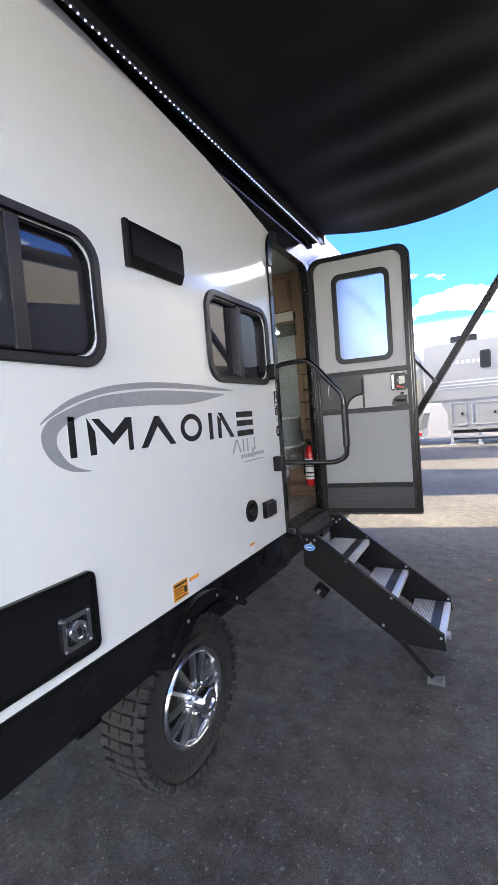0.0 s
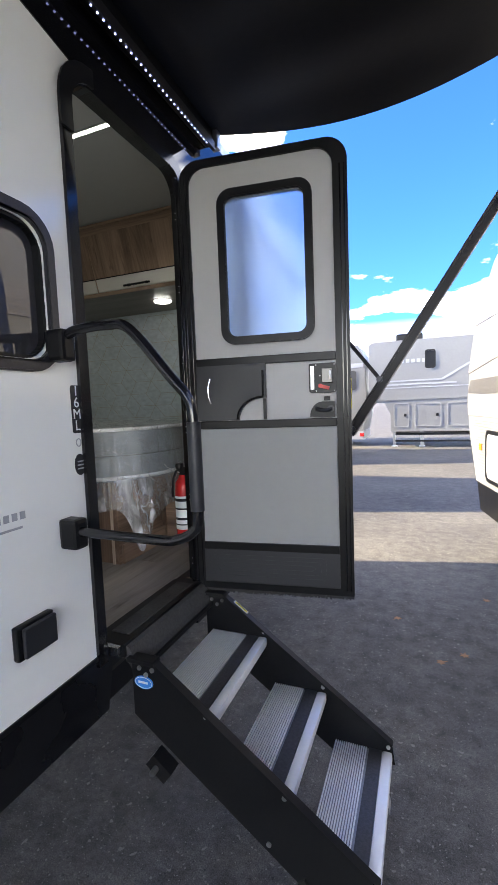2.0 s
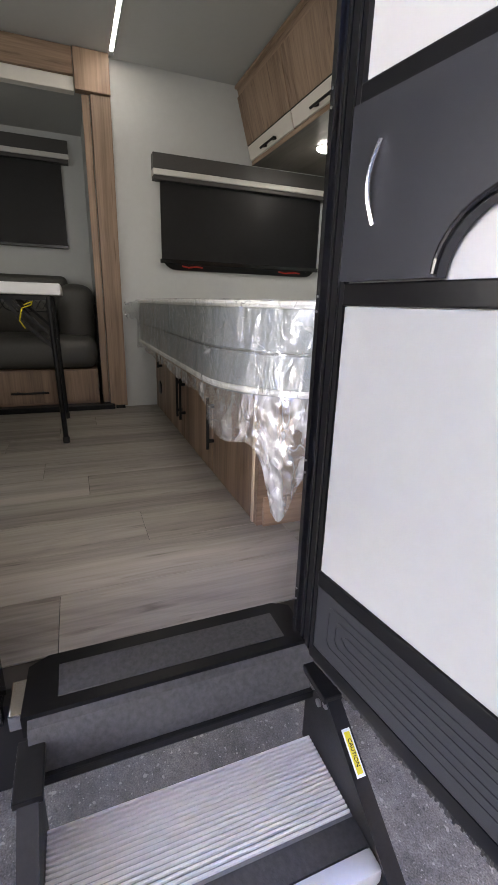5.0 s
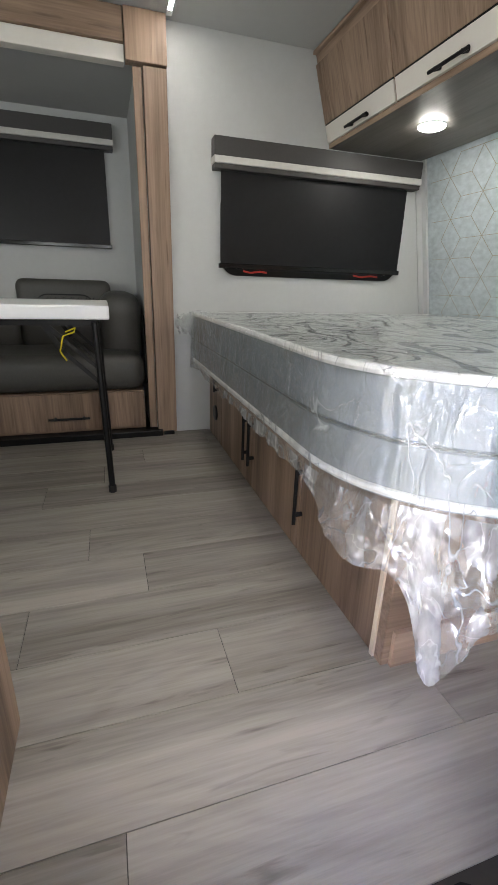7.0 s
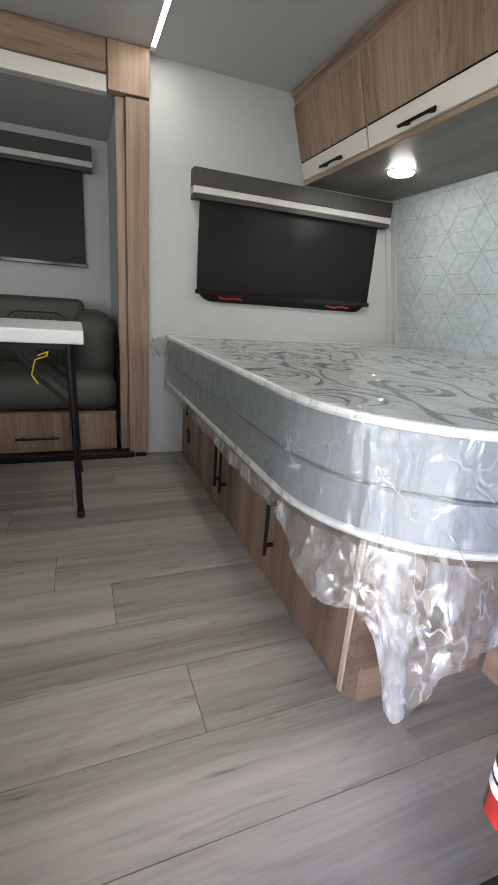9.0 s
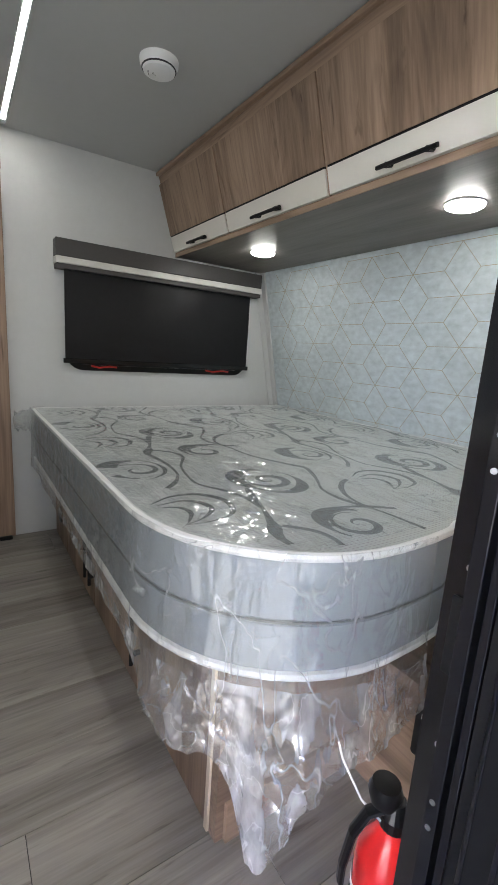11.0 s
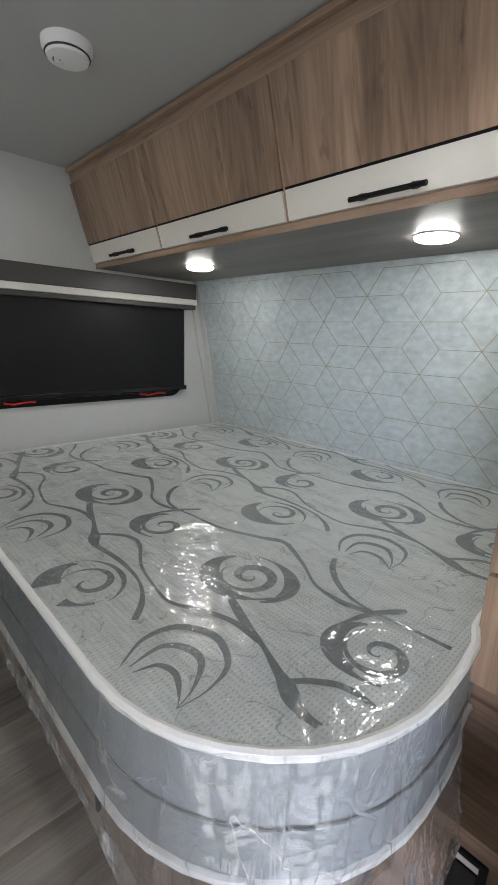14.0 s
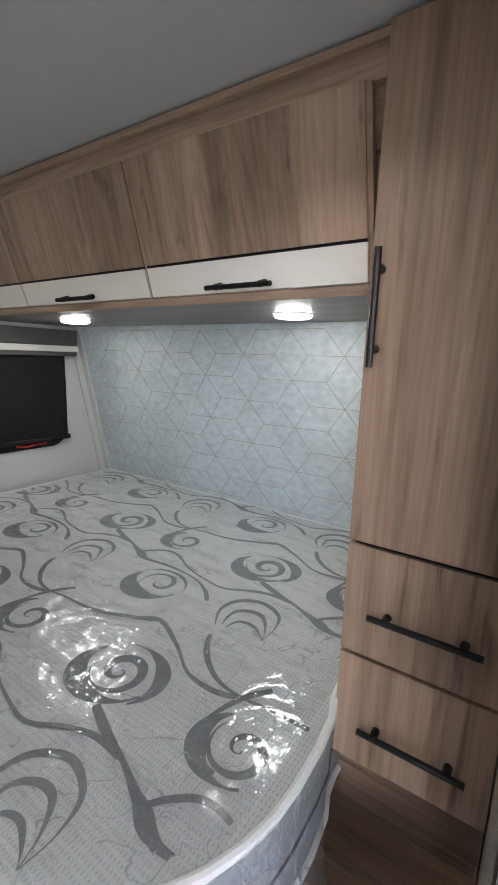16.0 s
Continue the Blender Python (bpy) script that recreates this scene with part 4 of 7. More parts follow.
# handle pocket
q = [(0.625, L(1.567)), (0.625, L(1.632)), (0.575, L(1.632))] + [(0.575 - 0.05 * math.sin(t), L(1.572) + 0.06 * math.cos(t)) for t in [k * math.pi / 14 for k in range(8)]]
bm = bm_new()
plate(bm, q, [], "y", -0.010, 0.008)
hnd = part("handle_cup", bm, M_BLACK, leaf, "black recessed handle cup")
bm = bm_new()
tube(bm, [(0.55, -0.016, L(1.606)), (0.57, -0.02, L(1.598)), (0.595, -0.02, L(1.596)), (0.612, -0.014, L(1.602))], 0.008, 10)
lathe(bm, [(0.014, -0.018), (0.014, -0.008)], (0.608, 0, L(1.602)), "y", 16)
part("paddle", bm, M_GREY_PLASTIC, hnd)
bm = bm_new()
box(bm, 0.582, 0.606, -0.01, 0.008, L(1.636), L(1.652), 0.002)
part("hasp", bm, M_BLACK, leaf)
bm = bm_new()
box(bm, DW - 0.004, DW + 0.004, 0.012, 0.03, L(1.60), L(1.72))
part("yellow_tag", bm, M_YELLOW, leaf, "yellow warning strip on the edge")

# ---- grab handle ----
grab = thing("grab_handle", (-1.06, 5.745, 1.2), "black folding grab handle with grey foam sleeve beside the doorway", "handrail")
for z in (1.815, 1.275):
    bm = bm_new()
    box(bm, XO, -1.035, 5.738, 5.79, z - 0.045, z + 0.045, 0.012)
    part("bracket", bm, M_BLACK, grab)
GX = -0.662
path = [(-1.036, 5.762, 1.842), (-1.0, 5.76, 1.852), (-0.90, 5.76, 1.855), (-0.83, 5.765, 1.838), (GX - 0.06, 5.775, 1.71), (GX - 0.012, 5.78, 1.65), (GX, 5.78, 1.585), (GX, 5.78, 1.35), (GX - 0.015, 5.78, 1.303), (GX - 0.06, 5.775, 1.28), (GX - 0.12, 5.77, 1.275), (-1.036, 5.76, 1.282)]
bm = bm_new()
tube(bm, smooth_line(path, 5), 0.014, 12)
part("rail", bm, M_BLACK_GLOSS, grab, smooth=True)
bm = bm_new()
tube(bm, [(GX, 5.78, 1.59), (GX, 5.78, 1.36)], 0.0185, 14)
part("foam_grip", bm, M_GREY_PLASTIC, grab, "grey foam sleeve", smooth=True)

# ---- entry steps ----
steps = thing("folding_steps", (-0.6, 6.2, 0.0), "black three-tread folding entry steps with ribbed aluminium treads", "steps")
SIDE = [(-1.03, 0.795), (-0.94, 0.795), (-0.235, 0.275), (-0.225, 0.195), (-0.47, 0.195), (-1.03, 0.60)]
for y in (5.945, 6.485):
    bm = bm_new()
    plate(bm, SIDE, [], "y", y - 0.006, y + 0.006)
    s_ = part("stringer", bm, M_BLACK_MATT, steps)
    bm = bm_new()
    bar(bm, (-0.945, y, 0.797), (-0.235, y, 0.278), 0.03, 0.008)
    part("top_flange", bm, M_BLACK_MATT, s_)
    bm = bm_new()
    box(bm, -1.04, -0.935, y - 0.022, y + 0.022, 0.79, 0.806, 0.003)
    part("hinge_cap", bm, M_BLACK_MATT, s_)
    bm = bm_new()
    bar(bm, (-0.46, y, 0.21), (-0.30, y, 0.035), 0.03, 0.03, (1, 0, 1))
    lg = part("leg", bm, M_BLACK_MATT, steps)
    bm = bm_new()
    plate(bm, [(-0.335, 0.0), (-0.245, 0.0), (-0.25, 0.03), (-0.275, 0.022), (-0.305, 0.022), (-0.33, 0.035)], [], "y", y - 0.03, y + 0.03)
    part("foot", bm, M_STEEL, lg, "bare aluminium foot")
    for bx, bz in ((-1.0, 0.77), (-0.975, 0.75), (-0.95, 0.77), (-0.757, 0.655), (-0.505, 0.46), (-0.25, 0.265), (-0.56, 0.29)):
        bm = bm_new()
        lathe(bm, [(0.008, -0.011), (0.008, 0.011)], (bx, y, bz), "y", 10)
        part("bolt", bm, M_STEEL, steps)
for x1, z in ((-0.752, 0.632), (-0.50, 0.437), (-0.245, 0.245)):
    depth = 0.25 if z > 0.6 else 0.215
    x0 = x1 - depth
    bm = bm_new()
    box(bm, x0, x1, 5.951, 6.479, z - 0.03, z - 0.006)
    tr = part("tread", bm, M_ALU_GROOVE_SHADE, steps, "ribbed bare aluminium tread")
    nr = int((depth - 0.084) / 0.0086)
    for k in range(nr):
        bm = bm_new()
        box(bm, x0 + 0.003 + k * 0.0086, x0 + 0.0077 + k * 0.0086, 5.953, 6.477, z - 0.0065, z + 0.0012, 0.0015)
        part("rib", bm, M_ALU, tr)
    bm = bm_new()
    box(bm, x1 - 0.078, x1 - 0.03, 5.953, 6.477, z - 0.006, z + 0.0005)
    part("grip_tape", bm, M_DIRT, tr, "black anti-slip tape")
    bm = bm_new()
    box(bm, x1 - 0.029, x1 + 0.010, 5.952, 6.478, z - 0.036, z + 0.003, 0.010)
    part("nosing", bm, M_ALU, tr, smooth=True)
bm = bm_new()
plate(bm, ellipse(-0.985, 0.722, 0.036, 0.022, 28), [], "y", 5.9355, 5.939)
st = part("oval_sticker", bm, M_BLUE, steps, "blue oval maker's sticker")
bm = bm_new()
plate(bm, ellipse(-0.985, 0.722, 0.033, 0.0195, 28), [ellipse(-0.985, 0.722, 0.031, 0.0178, 28)], "y", 5.9345, 5.9358)
box(bm, -1.005, -0.968, 5.9345, 5.9358, 0.719, 0.726)
part("sticker_mark", bm, M_LABEL, st)
bm = bm_new()
bar(bm, (-0.95, 5.92, 0.49), (-0.885, 5.92, 0.44), 0.05, 0.05)
br = part("pivot_bracket", bm, M_BLACK_MATT, steps)
bm = bm_new()
lathe(bm, [(0.01, -0.03), (0.01, 0.0)], (-0.925, 5.90, 0.468), "y", 10)
part("bolt", bm, M_STEEL, br)
CA = pose(-0.862, 6.4845, 0.7485, 0, 36.5, 0)
bm = bm_new()
box(bm, -0.038, 0.038, -0.0085, 0.0085, 0, 0.0015)
bm.transform(CA)
cs = part("caution_sticker", bm, M_LABEL, steps, "white and yellow caution sticker")
bm = bm_new()
box(bm, -0.033, 0.033, -0.0058, 0.0058, 0.0015, 0.002)
bm.transform(CA)
part("sticker_field", bm, M_YELLOW, cs)
written("caution_text", "CAUTION", 0.0098, CA @ pose(0, 0, 0.0026), M_DECAL, cs)

# ---- wheel and arch ----
HUB = (-1.165, 4.90, 0.355)
wheel = thing("wheel", (HUB[0], HUB[1], 0.0), "black off-road tyre on a polished aluminium spoked wheel", "wheel")
bm = bm_new()
lathe(bm, [(0.215, -0.21), (0.30, -0.225), (0.345, -0.20), (0.355, -0.11), (0.345, -0.02), (0.325, 0.0), (0.30, 0.008), (0.24, 0.002), (0.205, -0.012), (0.20, -0.03), (0.20, -0.2)], HUB, "x", 64)
tyre = part("tyre", bm, M_RUBBER, wheel, smooth=True)
for k in range(44):
    bm = bm_new()
    t = 2 * math.pi * k / 44
    for j, (dx, w, tw) in enumerate(((-0.005, 0.045, 0.10), (-0.06, 0.05, -0.10), (-0.115, 0.05, 0.08), (-0.17, 0.045, -0.1))):
        box(bm, dx - w / 2, dx + w / 2, -0.0165, 0.0165, 0.343 if j else 0.318, 0.3605 if j else 0.3475, 0.003)
    bm.transform(Matrix.Translation(HUB) @ Matrix.Rotation(t, 4, "X"))
    part("tread_block", bm, M_RUBBER, tyre)
bm = bm_new()
for k in range(40):
    b2 = bm_new()
    w = 0.012 if k % 5 else 0.004
    box(b2, 0.004, 0.0085, -w / 2, w / 2, 0.262, 0.285)
    b2.transform(Matrix.Translation(HUB) @ Matrix.Rotation(2 * math.pi * (k * 0.6) / 40 + 2.0, 4, "X"))
    me_ = bpy.data.meshes.new("tmp")
    b2.to_mesh(me_)
    b2.free()
    bm.from_mesh(me_)
    bpy.data.meshes.remove(me_)
part("sidewall_print", bm, M_GREY_PLASTIC, tyre)
bm = bm_new()
lathe(bm, [(0.20, -0.19), (0.203, -0.02), (0.21, 0.004), (0.204, 0.012), (0.196, 0.012), (0.180, 0.002), (0.174, -0.012), (0.172, -0.16), (0.165, -0.19)], HUB, "x", 56)
part("rim", bm, M_CHROME, wheel, smooth=True)
bm = bm_new()
lathe(bm, [(0.165, -0.15), (0.165, -0.14)], HUB, "x", 40)
part("brake_drum", bm, M_BLACK_MATT, wheel)
for k in range(6):
    bm = bm_new()
    for side in (-1, 1):
        p0 = Vector((0.0, side * 0.012, 0.055))
        p1 = Vector((-0.006, side * 0.052, 0.176))
        bar(bm, p0, p1, 0.014, 0.024, (1, 0, 0))
    bm.transform(Matrix.Translation(HUB) @ Matrix.Rotation(2 * math.pi * k / 6 + 0.2, 4, "X"))
    part("spoke", bm, M_STEEL, wheel)
bm = bm_new()
lathe(bm, [(0.07, -0.04), (0.068, 0.0), (0.058, 0.01), (0.054, 0.075), (0.046, 0.085), (0.0301, 0.087), (0.03, 0.08), (0.001, 0.08)], HUB, "x", 36)
part("hub_cap", bm, M_CHROME, wheel, smooth=True)
for k in range(6):
    t = 2 * math.pi * k / 6
    bm = bm_new()
    lathe(bm, [(0.009, 0.0), (0.009, 0.024), (0.005, 0.03)], (HUB[0], HUB[1] + 0.06 * math.cos(t), HUB[2] + 0.06 * math.sin(t)), "x", 8)
    part("lug_nut", bm, M_CHROME, wheel)
AR = smooth_line([(4.615, 0.645), (4.66, 0.71), (4.735, 0.782), (4.818, 0.82), (4.90, 0.832), (4.99, 0.818), (5.10, 0.768), (5.19, 0.708), (5.255, 0.648)], 5)
INNER = smooth_line([(4.655, 0.642), (4.705, 0.665), (4.765, 0.705), (4.835, 0.748), (4.90, 0.766), (4.97, 0.764), (5.05, 0.738), (5.13, 0.696), (5.225, 0.64)], 5)
flare = thing("fender_flare", (XO, 4.9, 0.655), "black moulded fender flare over the wheel", "fender", kind="structure")
bm = bm_new()
plate(bm, AR + INNER[::-1], [], "x", XO - 0.025, XO + 0.045)
bmesh.ops.bevel(bm, geom=[e for e in bm.edges if e.is_manifold and e.calc_face_angle(0) > 1.2], offset=0.008, segments=2, affect="EDGES")
part("arch", bm, M_BLACK, flare)
for a, b in ((4.66, 0.69), (4.765, 0.775), (4.98, 0.795), (5.14, 0.715)):
    bm = bm_new()
    lathe(bm, [(0.008, 0.0), (0.007, 0.004), (0.001, 0.005)], (XO + 0.045, a, b), "x", 10)
    part("screw", bm, M_STEEL, flare)
bm = bm_new()
box(bm, -1.55, -1.50, 4.55, 5.35, 0.3, 0.66)
structure("wheel_well", bm, M_BLACK_MATT, "dark inner wheel well", "wheel well")

# ---- fittings on the side wall ----
vent = thing("range_vent", (XO, 4.8, 2.14), "black louvred range vent cover on the white wall", "vent")
bm = bm_new()
plate(bm, [(XO, 2.140), (XO + 0.012, 2.140), (XO + 0.028, 2.175), (XO + 0.028, 2.275), (XO + 0.02, 2.30), (XO, 2.30)], [], "y", 4.66, 4.965)
part("hood", bm, M_BLACK, vent)
bm = bm_new()
box(bm, XO, XO + 0.02, 4.64, 4.66, 2.135, 2.305, 0.004)
part("side_flange", bm, M_BLACK, vent)
port = thing("cable_port", (XO, 5.42, 1.02), "round black cable port on the white wall", "cable port")
bm = bm_new()
lathe(bm, [(0.058, 0.0), (0.058, 0.012), (0.05, 0.016), (0.046, 0.010), (0.001, 0.010)], (XO, 5.43, 1.065), "x", 32)
part("ring", bm, M_BLACK, port)
bm = bm_new()
lathe(bm, [(0.036, 0.0), (0.034, 0.008), (0.001, 0.008)], (XO + 0.01, 5.43, 1.065), "x", 28)
part("cap", bm, M_BLACK_GLOSS, port)
bm = bm_new()
box(bm, XO + 0.016, XO + 0.022, 5.41, 5.45, 1.035, 1.043, 0.002)
part("pull_tab", bm, M_BLACK, port)
ob_ = thing("outlet_cover", (XO, 5.62, 0.99), "black weatherproof outlet cover", "outlet")
bm = bm_new()
box(bm, XO, XO + 0.022, 5.56, 5.68, 0.99, 1.082, 0.006)
part("base", bm, M_BLACK, ob_)
bm = bm_new()
box(bm, XO + 0.022, XO + 0.036, 5.572, 5.676, 0.996, 1.076, 0.005)
part("lid", bm, M_GREY_PLASTIC, ob_)
bag = thing("baggage_door", (XO, 4.0, 0.88), "black baggage compartment door with a chrome lock", "hatch")
bm = bm_new()
plate(bm, rrect(3.45, 0.885, 4.35, 1.115, 0.02), [], "x", XO, XO + 0.012)
part("panel", bm, M_BLACK_GLOSS, bag)
bm = bm_new()
plate(bm, rrect(3.44, 0.875, 4.36, 1.125, 0.025), [rrect(3.452, 0.887, 4.348, 1.113, 0.02)], "x", XO, XO + 0.018)
part("edge", bm, M_BLACK, bag)
bm = bm_new()
plate(bm, rrect(4.222, 0.915, 4.325, 1.02, 0.012), [rrect(4.236, 0.93, 4.311, 1.005, 0.012)], "x", XO + 0.012, XO + 0.02)
lk = part("lock_plate", bm, M_CHROME, bag, "chrome lock plate")
# black plate in place of chrome, painting the dark reflection inside the lock
bm = bm_new()
plate(bm, rrect(4.230, 0.924, 4.317, 1.011, 0.012), [], "x", XO + 0.012, XO + 0.015)
part("lock_dark_reflection", bm, M_BLACK_GLOSS, lk)
for a, b in ((4.229, 0.922), (4.318, 0.922), (4.229, 1.013), (4.318, 1.013)):
    bm = bm_new()
    lathe(bm, [(0.0045, 0.0), (0.004, 0.003)], (XO + 0.02, a, b), "x", 10)
    part("rivet", bm, M_STEEL, lk)
bm = bm_new()
lathe(bm, [(0.033, 0.015), (0.031, 0.03), (0.02, 0.034), (0.018, 0.03), (0.001, 0.03)], (XO, 4.273, 0.968), "x", 28)
part("lock_barrel", bm, M_CHROME, lk)
bm = bm_new()
box(bm, XO + 0.03, XO + 0.036, 4.270, 4.276, 0.957, 0.979)
part("key_slot", bm, M_BLACK, lk)


def sticker(name, y0, y1, z0, z1, material, label, bars=(), bar_mat=None):
    s = thing(name, (XO, (y0 + y1) / 2, z0), label, "sticker")
    bm = bm_new()
    box(bm, XO, XO + 0.0012, y0, y1, z0, z1)
    part("sheet", bm, material, s)
    if bars:
        bm = bm_new()
        for a, b, c, d in bars:
            box(bm, XO + 0.0012, XO + 0.0018, y0 + a * (y1 - y0), y0 + b * (y1 - y0), z0 + c * (z1 - z0), z0 + d * (z1 - z0))
        part("print", bm, bar_mat, s)


sticker("warning_sticker", 4.745, 4.838, 0.85, 0.922, M_ORANGE, "orange warning sticker with fine dark print", [(0.05, 0.95, 0.78, 0.9), (0.08, 0.7, 0.6, 0.66), (0.08, 0.65, 0.45, 0.5), (0.08, 0.6, 0.3, 0.35), (0.72, 0.92, 0.25, 0.6), (0.08, 0.9, 0.1, 0.15)], M_GREY_PLASTIC)
sticker("info_sticker", 4.85, 4.92, 0.862, 0.912, M_LABEL, "small white sticker with an orange heading", [(0, 1, 0.7, 1.0)], M_ORANGE)
sticker("info_sticker", 5.385, 5.435, 0.855, 0.90, M_LABEL, "small white sticker with an orange heading", [(0, 1, 0.65, 0.95)], M_ORANGE)

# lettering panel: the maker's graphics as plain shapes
logo = thing("side_graphics", (XO, 4.9, 1.4), "black and grey maker's graphics with a silver swoosh", "decal")


def block(name, pts, material=None):
    bm = bm_new()
    plate(bm, pts, [], "x", XO, XO + 0.0015)
    part(name, bm, material or M_DECAL, logo)


T_, B_ = 1.595, 1.478
block("mark_bar", [(4.327, B_), (4.352, B_), (4.352, T_ + 0.01), (4.327, T_ + 0.01)])
block("mark_bar", [(4.405, B_), (4.43, B_), (4.43, B_ + 0.075), (4.40, T_ + 0.004)])
block("mark_peak", [(4.42, T_), (4.45, T_), (4.505, B_ + 0.065), (4.57, T_), (4.60, T_), (4.60, B_), (4.578, B_), (4.578, T_ - 0.04), (4.505, B_ + 0.025)])
block("mark_peak", [(4.64, B_), (4.725, T_), (4.75, T_), (4.845, B_), (4.81, B_), (4.738, T_ - 0.04), (4.675, B_)])
bm = bm_new()
plate(bm, ellipse(4.96, (T_ + B_) / 2, 0.078, 0.06), [ellipse(4.96, (T_ + B_) / 2, 0.052, 0.037)], "x", XO, XO + 0.0015)
part("mark_ring", bm, M_DECAL, logo)
block("mark_bar", [(5.095, B_ - 0.005), (5.125, B_ - 0.005), (5.125, T_), (5.095, T_)])
block("mark_bar", [(5.17, B_ - 0.005), (5.20, B_ - 0.005), (5.20, B_ + 0.085), (5.17, T_ - 0.01)])
block("mark_bar", [(5.175, T_), (5.21, T_), (5.318, B_ - 0.007), (5.28, B_ - 0.007)])
for b in (B_ - 0.01, 1.52, T_ - 0.03):
    block("mark_block", [(5.35, b), (5.525, b), (5.525, b + 0.03), (5.35, b + 0.03)])
for a, lean in ((5.325, 0.04), (5.33, -0.035), (5.395, 0.0), (5.44, 0.0), (5.52, 0.0)):
    block("submark_bar", [(a - lean, 1.385), (a - lean + 0.013, 1.385), (a + 0.013, 1.452), (a, 1.452)], M_DECAL_GREY)
bm = bm_new()
for k in range(11):
    a = 5.37 + k * 0.0245
    box(bm, XO, XO + 0.0014, a, a + 0.016, 1.352 if k != 5 else 1.345, 1.372 if k != 5 else 1.40)
box(bm, XO, XO + 0.0014, 5.40, 5.62, 1.328, 1.334)
part("maker_bars", bm, M_DECAL_GREY, logo)


def swoosh(name, top, low, mat_):
    block(name, top + low[::-1], mat_)


swoosh("swoosh", smooth_line([(4.236, 1.588), (4.262, 1.61), (4.332, 1.652), (4.404, 1.678), (4.528, 1.706), (4.733, 1.724), (4.99, 1.723), (5.22, 1.712), (5.34, 1.703)]),
       smooth_line([(4.236, 1.584), (4.262, 1.600), (4.332, 1.634), (4.404, 1.658), (4.528, 1.684), (4.733, 1.701), (4.99, 1.702), (5.22, 1.699), (5.34, 1.700)]), M_DECAL_GREY)
swoosh("swoosh", smooth_line([(4.40, 1.428), (4.33, 1.437), (4.275, 1.465), (4.243, 1.505), (4.234, 1.542), (4.242, 1.572), (4.275, 1.602), (4.352, 1.634), (4.43, 1.659), (4.528, 1.676), (4.733, 1.692), (4.99, 1.692), (5.25, 1.684)]),
       smooth_line([(4.40, 1.431), (4.35, 1.447), (4.315, 1.470), (4.297, 1.494), (4.284, 1.521), (4.288, 1.552), (4.312, 1.575), (4.36, 1.598), (4.43, 1.617), (4.528, 1.629), (4.72, 1.636), (4.976, 1.640), (5.25, 1.680)]), M_DECAL_GREY)
# model plate
plate_ = thing("model_plate", (XO, 5.842, 1.56), "black upright plate with white model number", "sign")
bm = bm_new()
plate(bm, rrect(5.822, 1.563, 5.862, 1.708, 0.008), [], "x", XO, XO + 0.002)
part("backing", bm, M_DECAL, plate_)
for ch, z in zip("16ML", (1.69, 1.655, 1.62, 1.585)):
    written("model_letter", ch, 0.044, Matrix.Translation((XO + 0.0022, 5.842, z)) @ Euler((radians(90), 0, radians(90))).to_matrix().to_4x4(), M_LABEL, plate_)
bdg = thing("round_badge", (XO, 5.842, 1.44), "small black oval badge", "badge")
bm = bm_new()
plate(bm, ellipse(5.842, 1.466, 0.022, 0.033), [], "x", XO, XO + 0.002)
part("plate", bm, M_DECAL, bdg)
bm = bm_new()
for z in (1.452, 1.463, 1.474):
    box(bm, XO + 0.002, XO + 0.0025, 5.83, 5.855, z, z + 0.004)
part("print", bm, M_DECAL_GREY, bdg)
bm = bm_new()
plate(bm, ellipse(5.842, 1.534, 0.011, 0.013), [ellipse(5.842, 1.534, 0.008, 0.010)], "x", XO, XO + 0.0015)
single("small_round_mark", bm, M_DECAL_GREY, "tiny grey round mark on the wall", "decal")

# ---- awning ----
AY0, AY1 = 1.2, 6.84
awn = thing("awning", (-1.05, 4.2, 2.9), "extended black vinyl awning on folding arms with led strip", "awning")
NY, NU = 140, 40
bm = bm_new()
rows = []
for j in range(NY + 1):
    y = AY0 + (AY1 - AY0) * j / NY
    row = []
    for i in range(NU + 1):
        u = i / NU
        x = -1.055 + 1.60 * u
        z = 2.945 + 0.115 * u - 0.03 * math.sin(math.pi * u)
        end = max(0.0, (y - 5.0) / (AY1 - 5.0))
        z += end * (1 - 0.6 * end) * 0.05 * math.sin(math.pi * u) * math.sin((y + 0.10 * math.sin(3 * u) - 0.06 * u) * 17.0) * (0.4 + 0.6 * noise.noise((u * 1.5, y * 0.8, 3)))
        z += 0.010 * noise.noise((x * 1.2, y * 2.4, 0)) * math.sin(math.pi * u) + 0.03 * math.sin(math.pi * (y - AY0) / (AY1 - AY0)) * math.sin(math.pi * u) - 0.11 * end * end * math.sin(math.pi * u)
        row.append(bm.verts.new((x, y, z)))
    rows.append(row)
for a, b in zip(rows, rows[1:]):
    for i in range(NU):
        bm.faces.new((a[i], a[i + 1], b[i + 1], b[i]))
bmesh.ops.solidify(bm, geom=bm.faces[:], thickness=0.002)
part("fabric", bm, M_AWN, awn, "black vinyl fabric", smooth=True)
bm = bm_new()
box(bm, XO + 0.004, -1.045, AY0 - 0.02, AY1 - 0.02, 2.885, 2.975, 0.006)
part("wall_rail", bm, M_BLACK, awn)
bm = bm_new()
box(bm, -1.047, -1.03, AY0, AY1 - 0.05, 2.845, 2.884, 0.003)
rail = part("led_channel", bm, M_FRAME, awn, "grey led channel")
for k in range(int((AY1 - 0.1 - AY0) / 0.028)):
    y = AY0 + 0.02 + k * 0.028
    bm = bm_new()
    box(bm, -1.0415, -1.0365, y, y + 0.005, 2.8415, 2.8452)
    part("led_dot", bm, M_LED_OUT, rail)
bm = bm_new()
box(bm, -1.06, -1.02, AY1 - 0.05, AY1 - 0.01, 2.86, 2.95, 0.006)
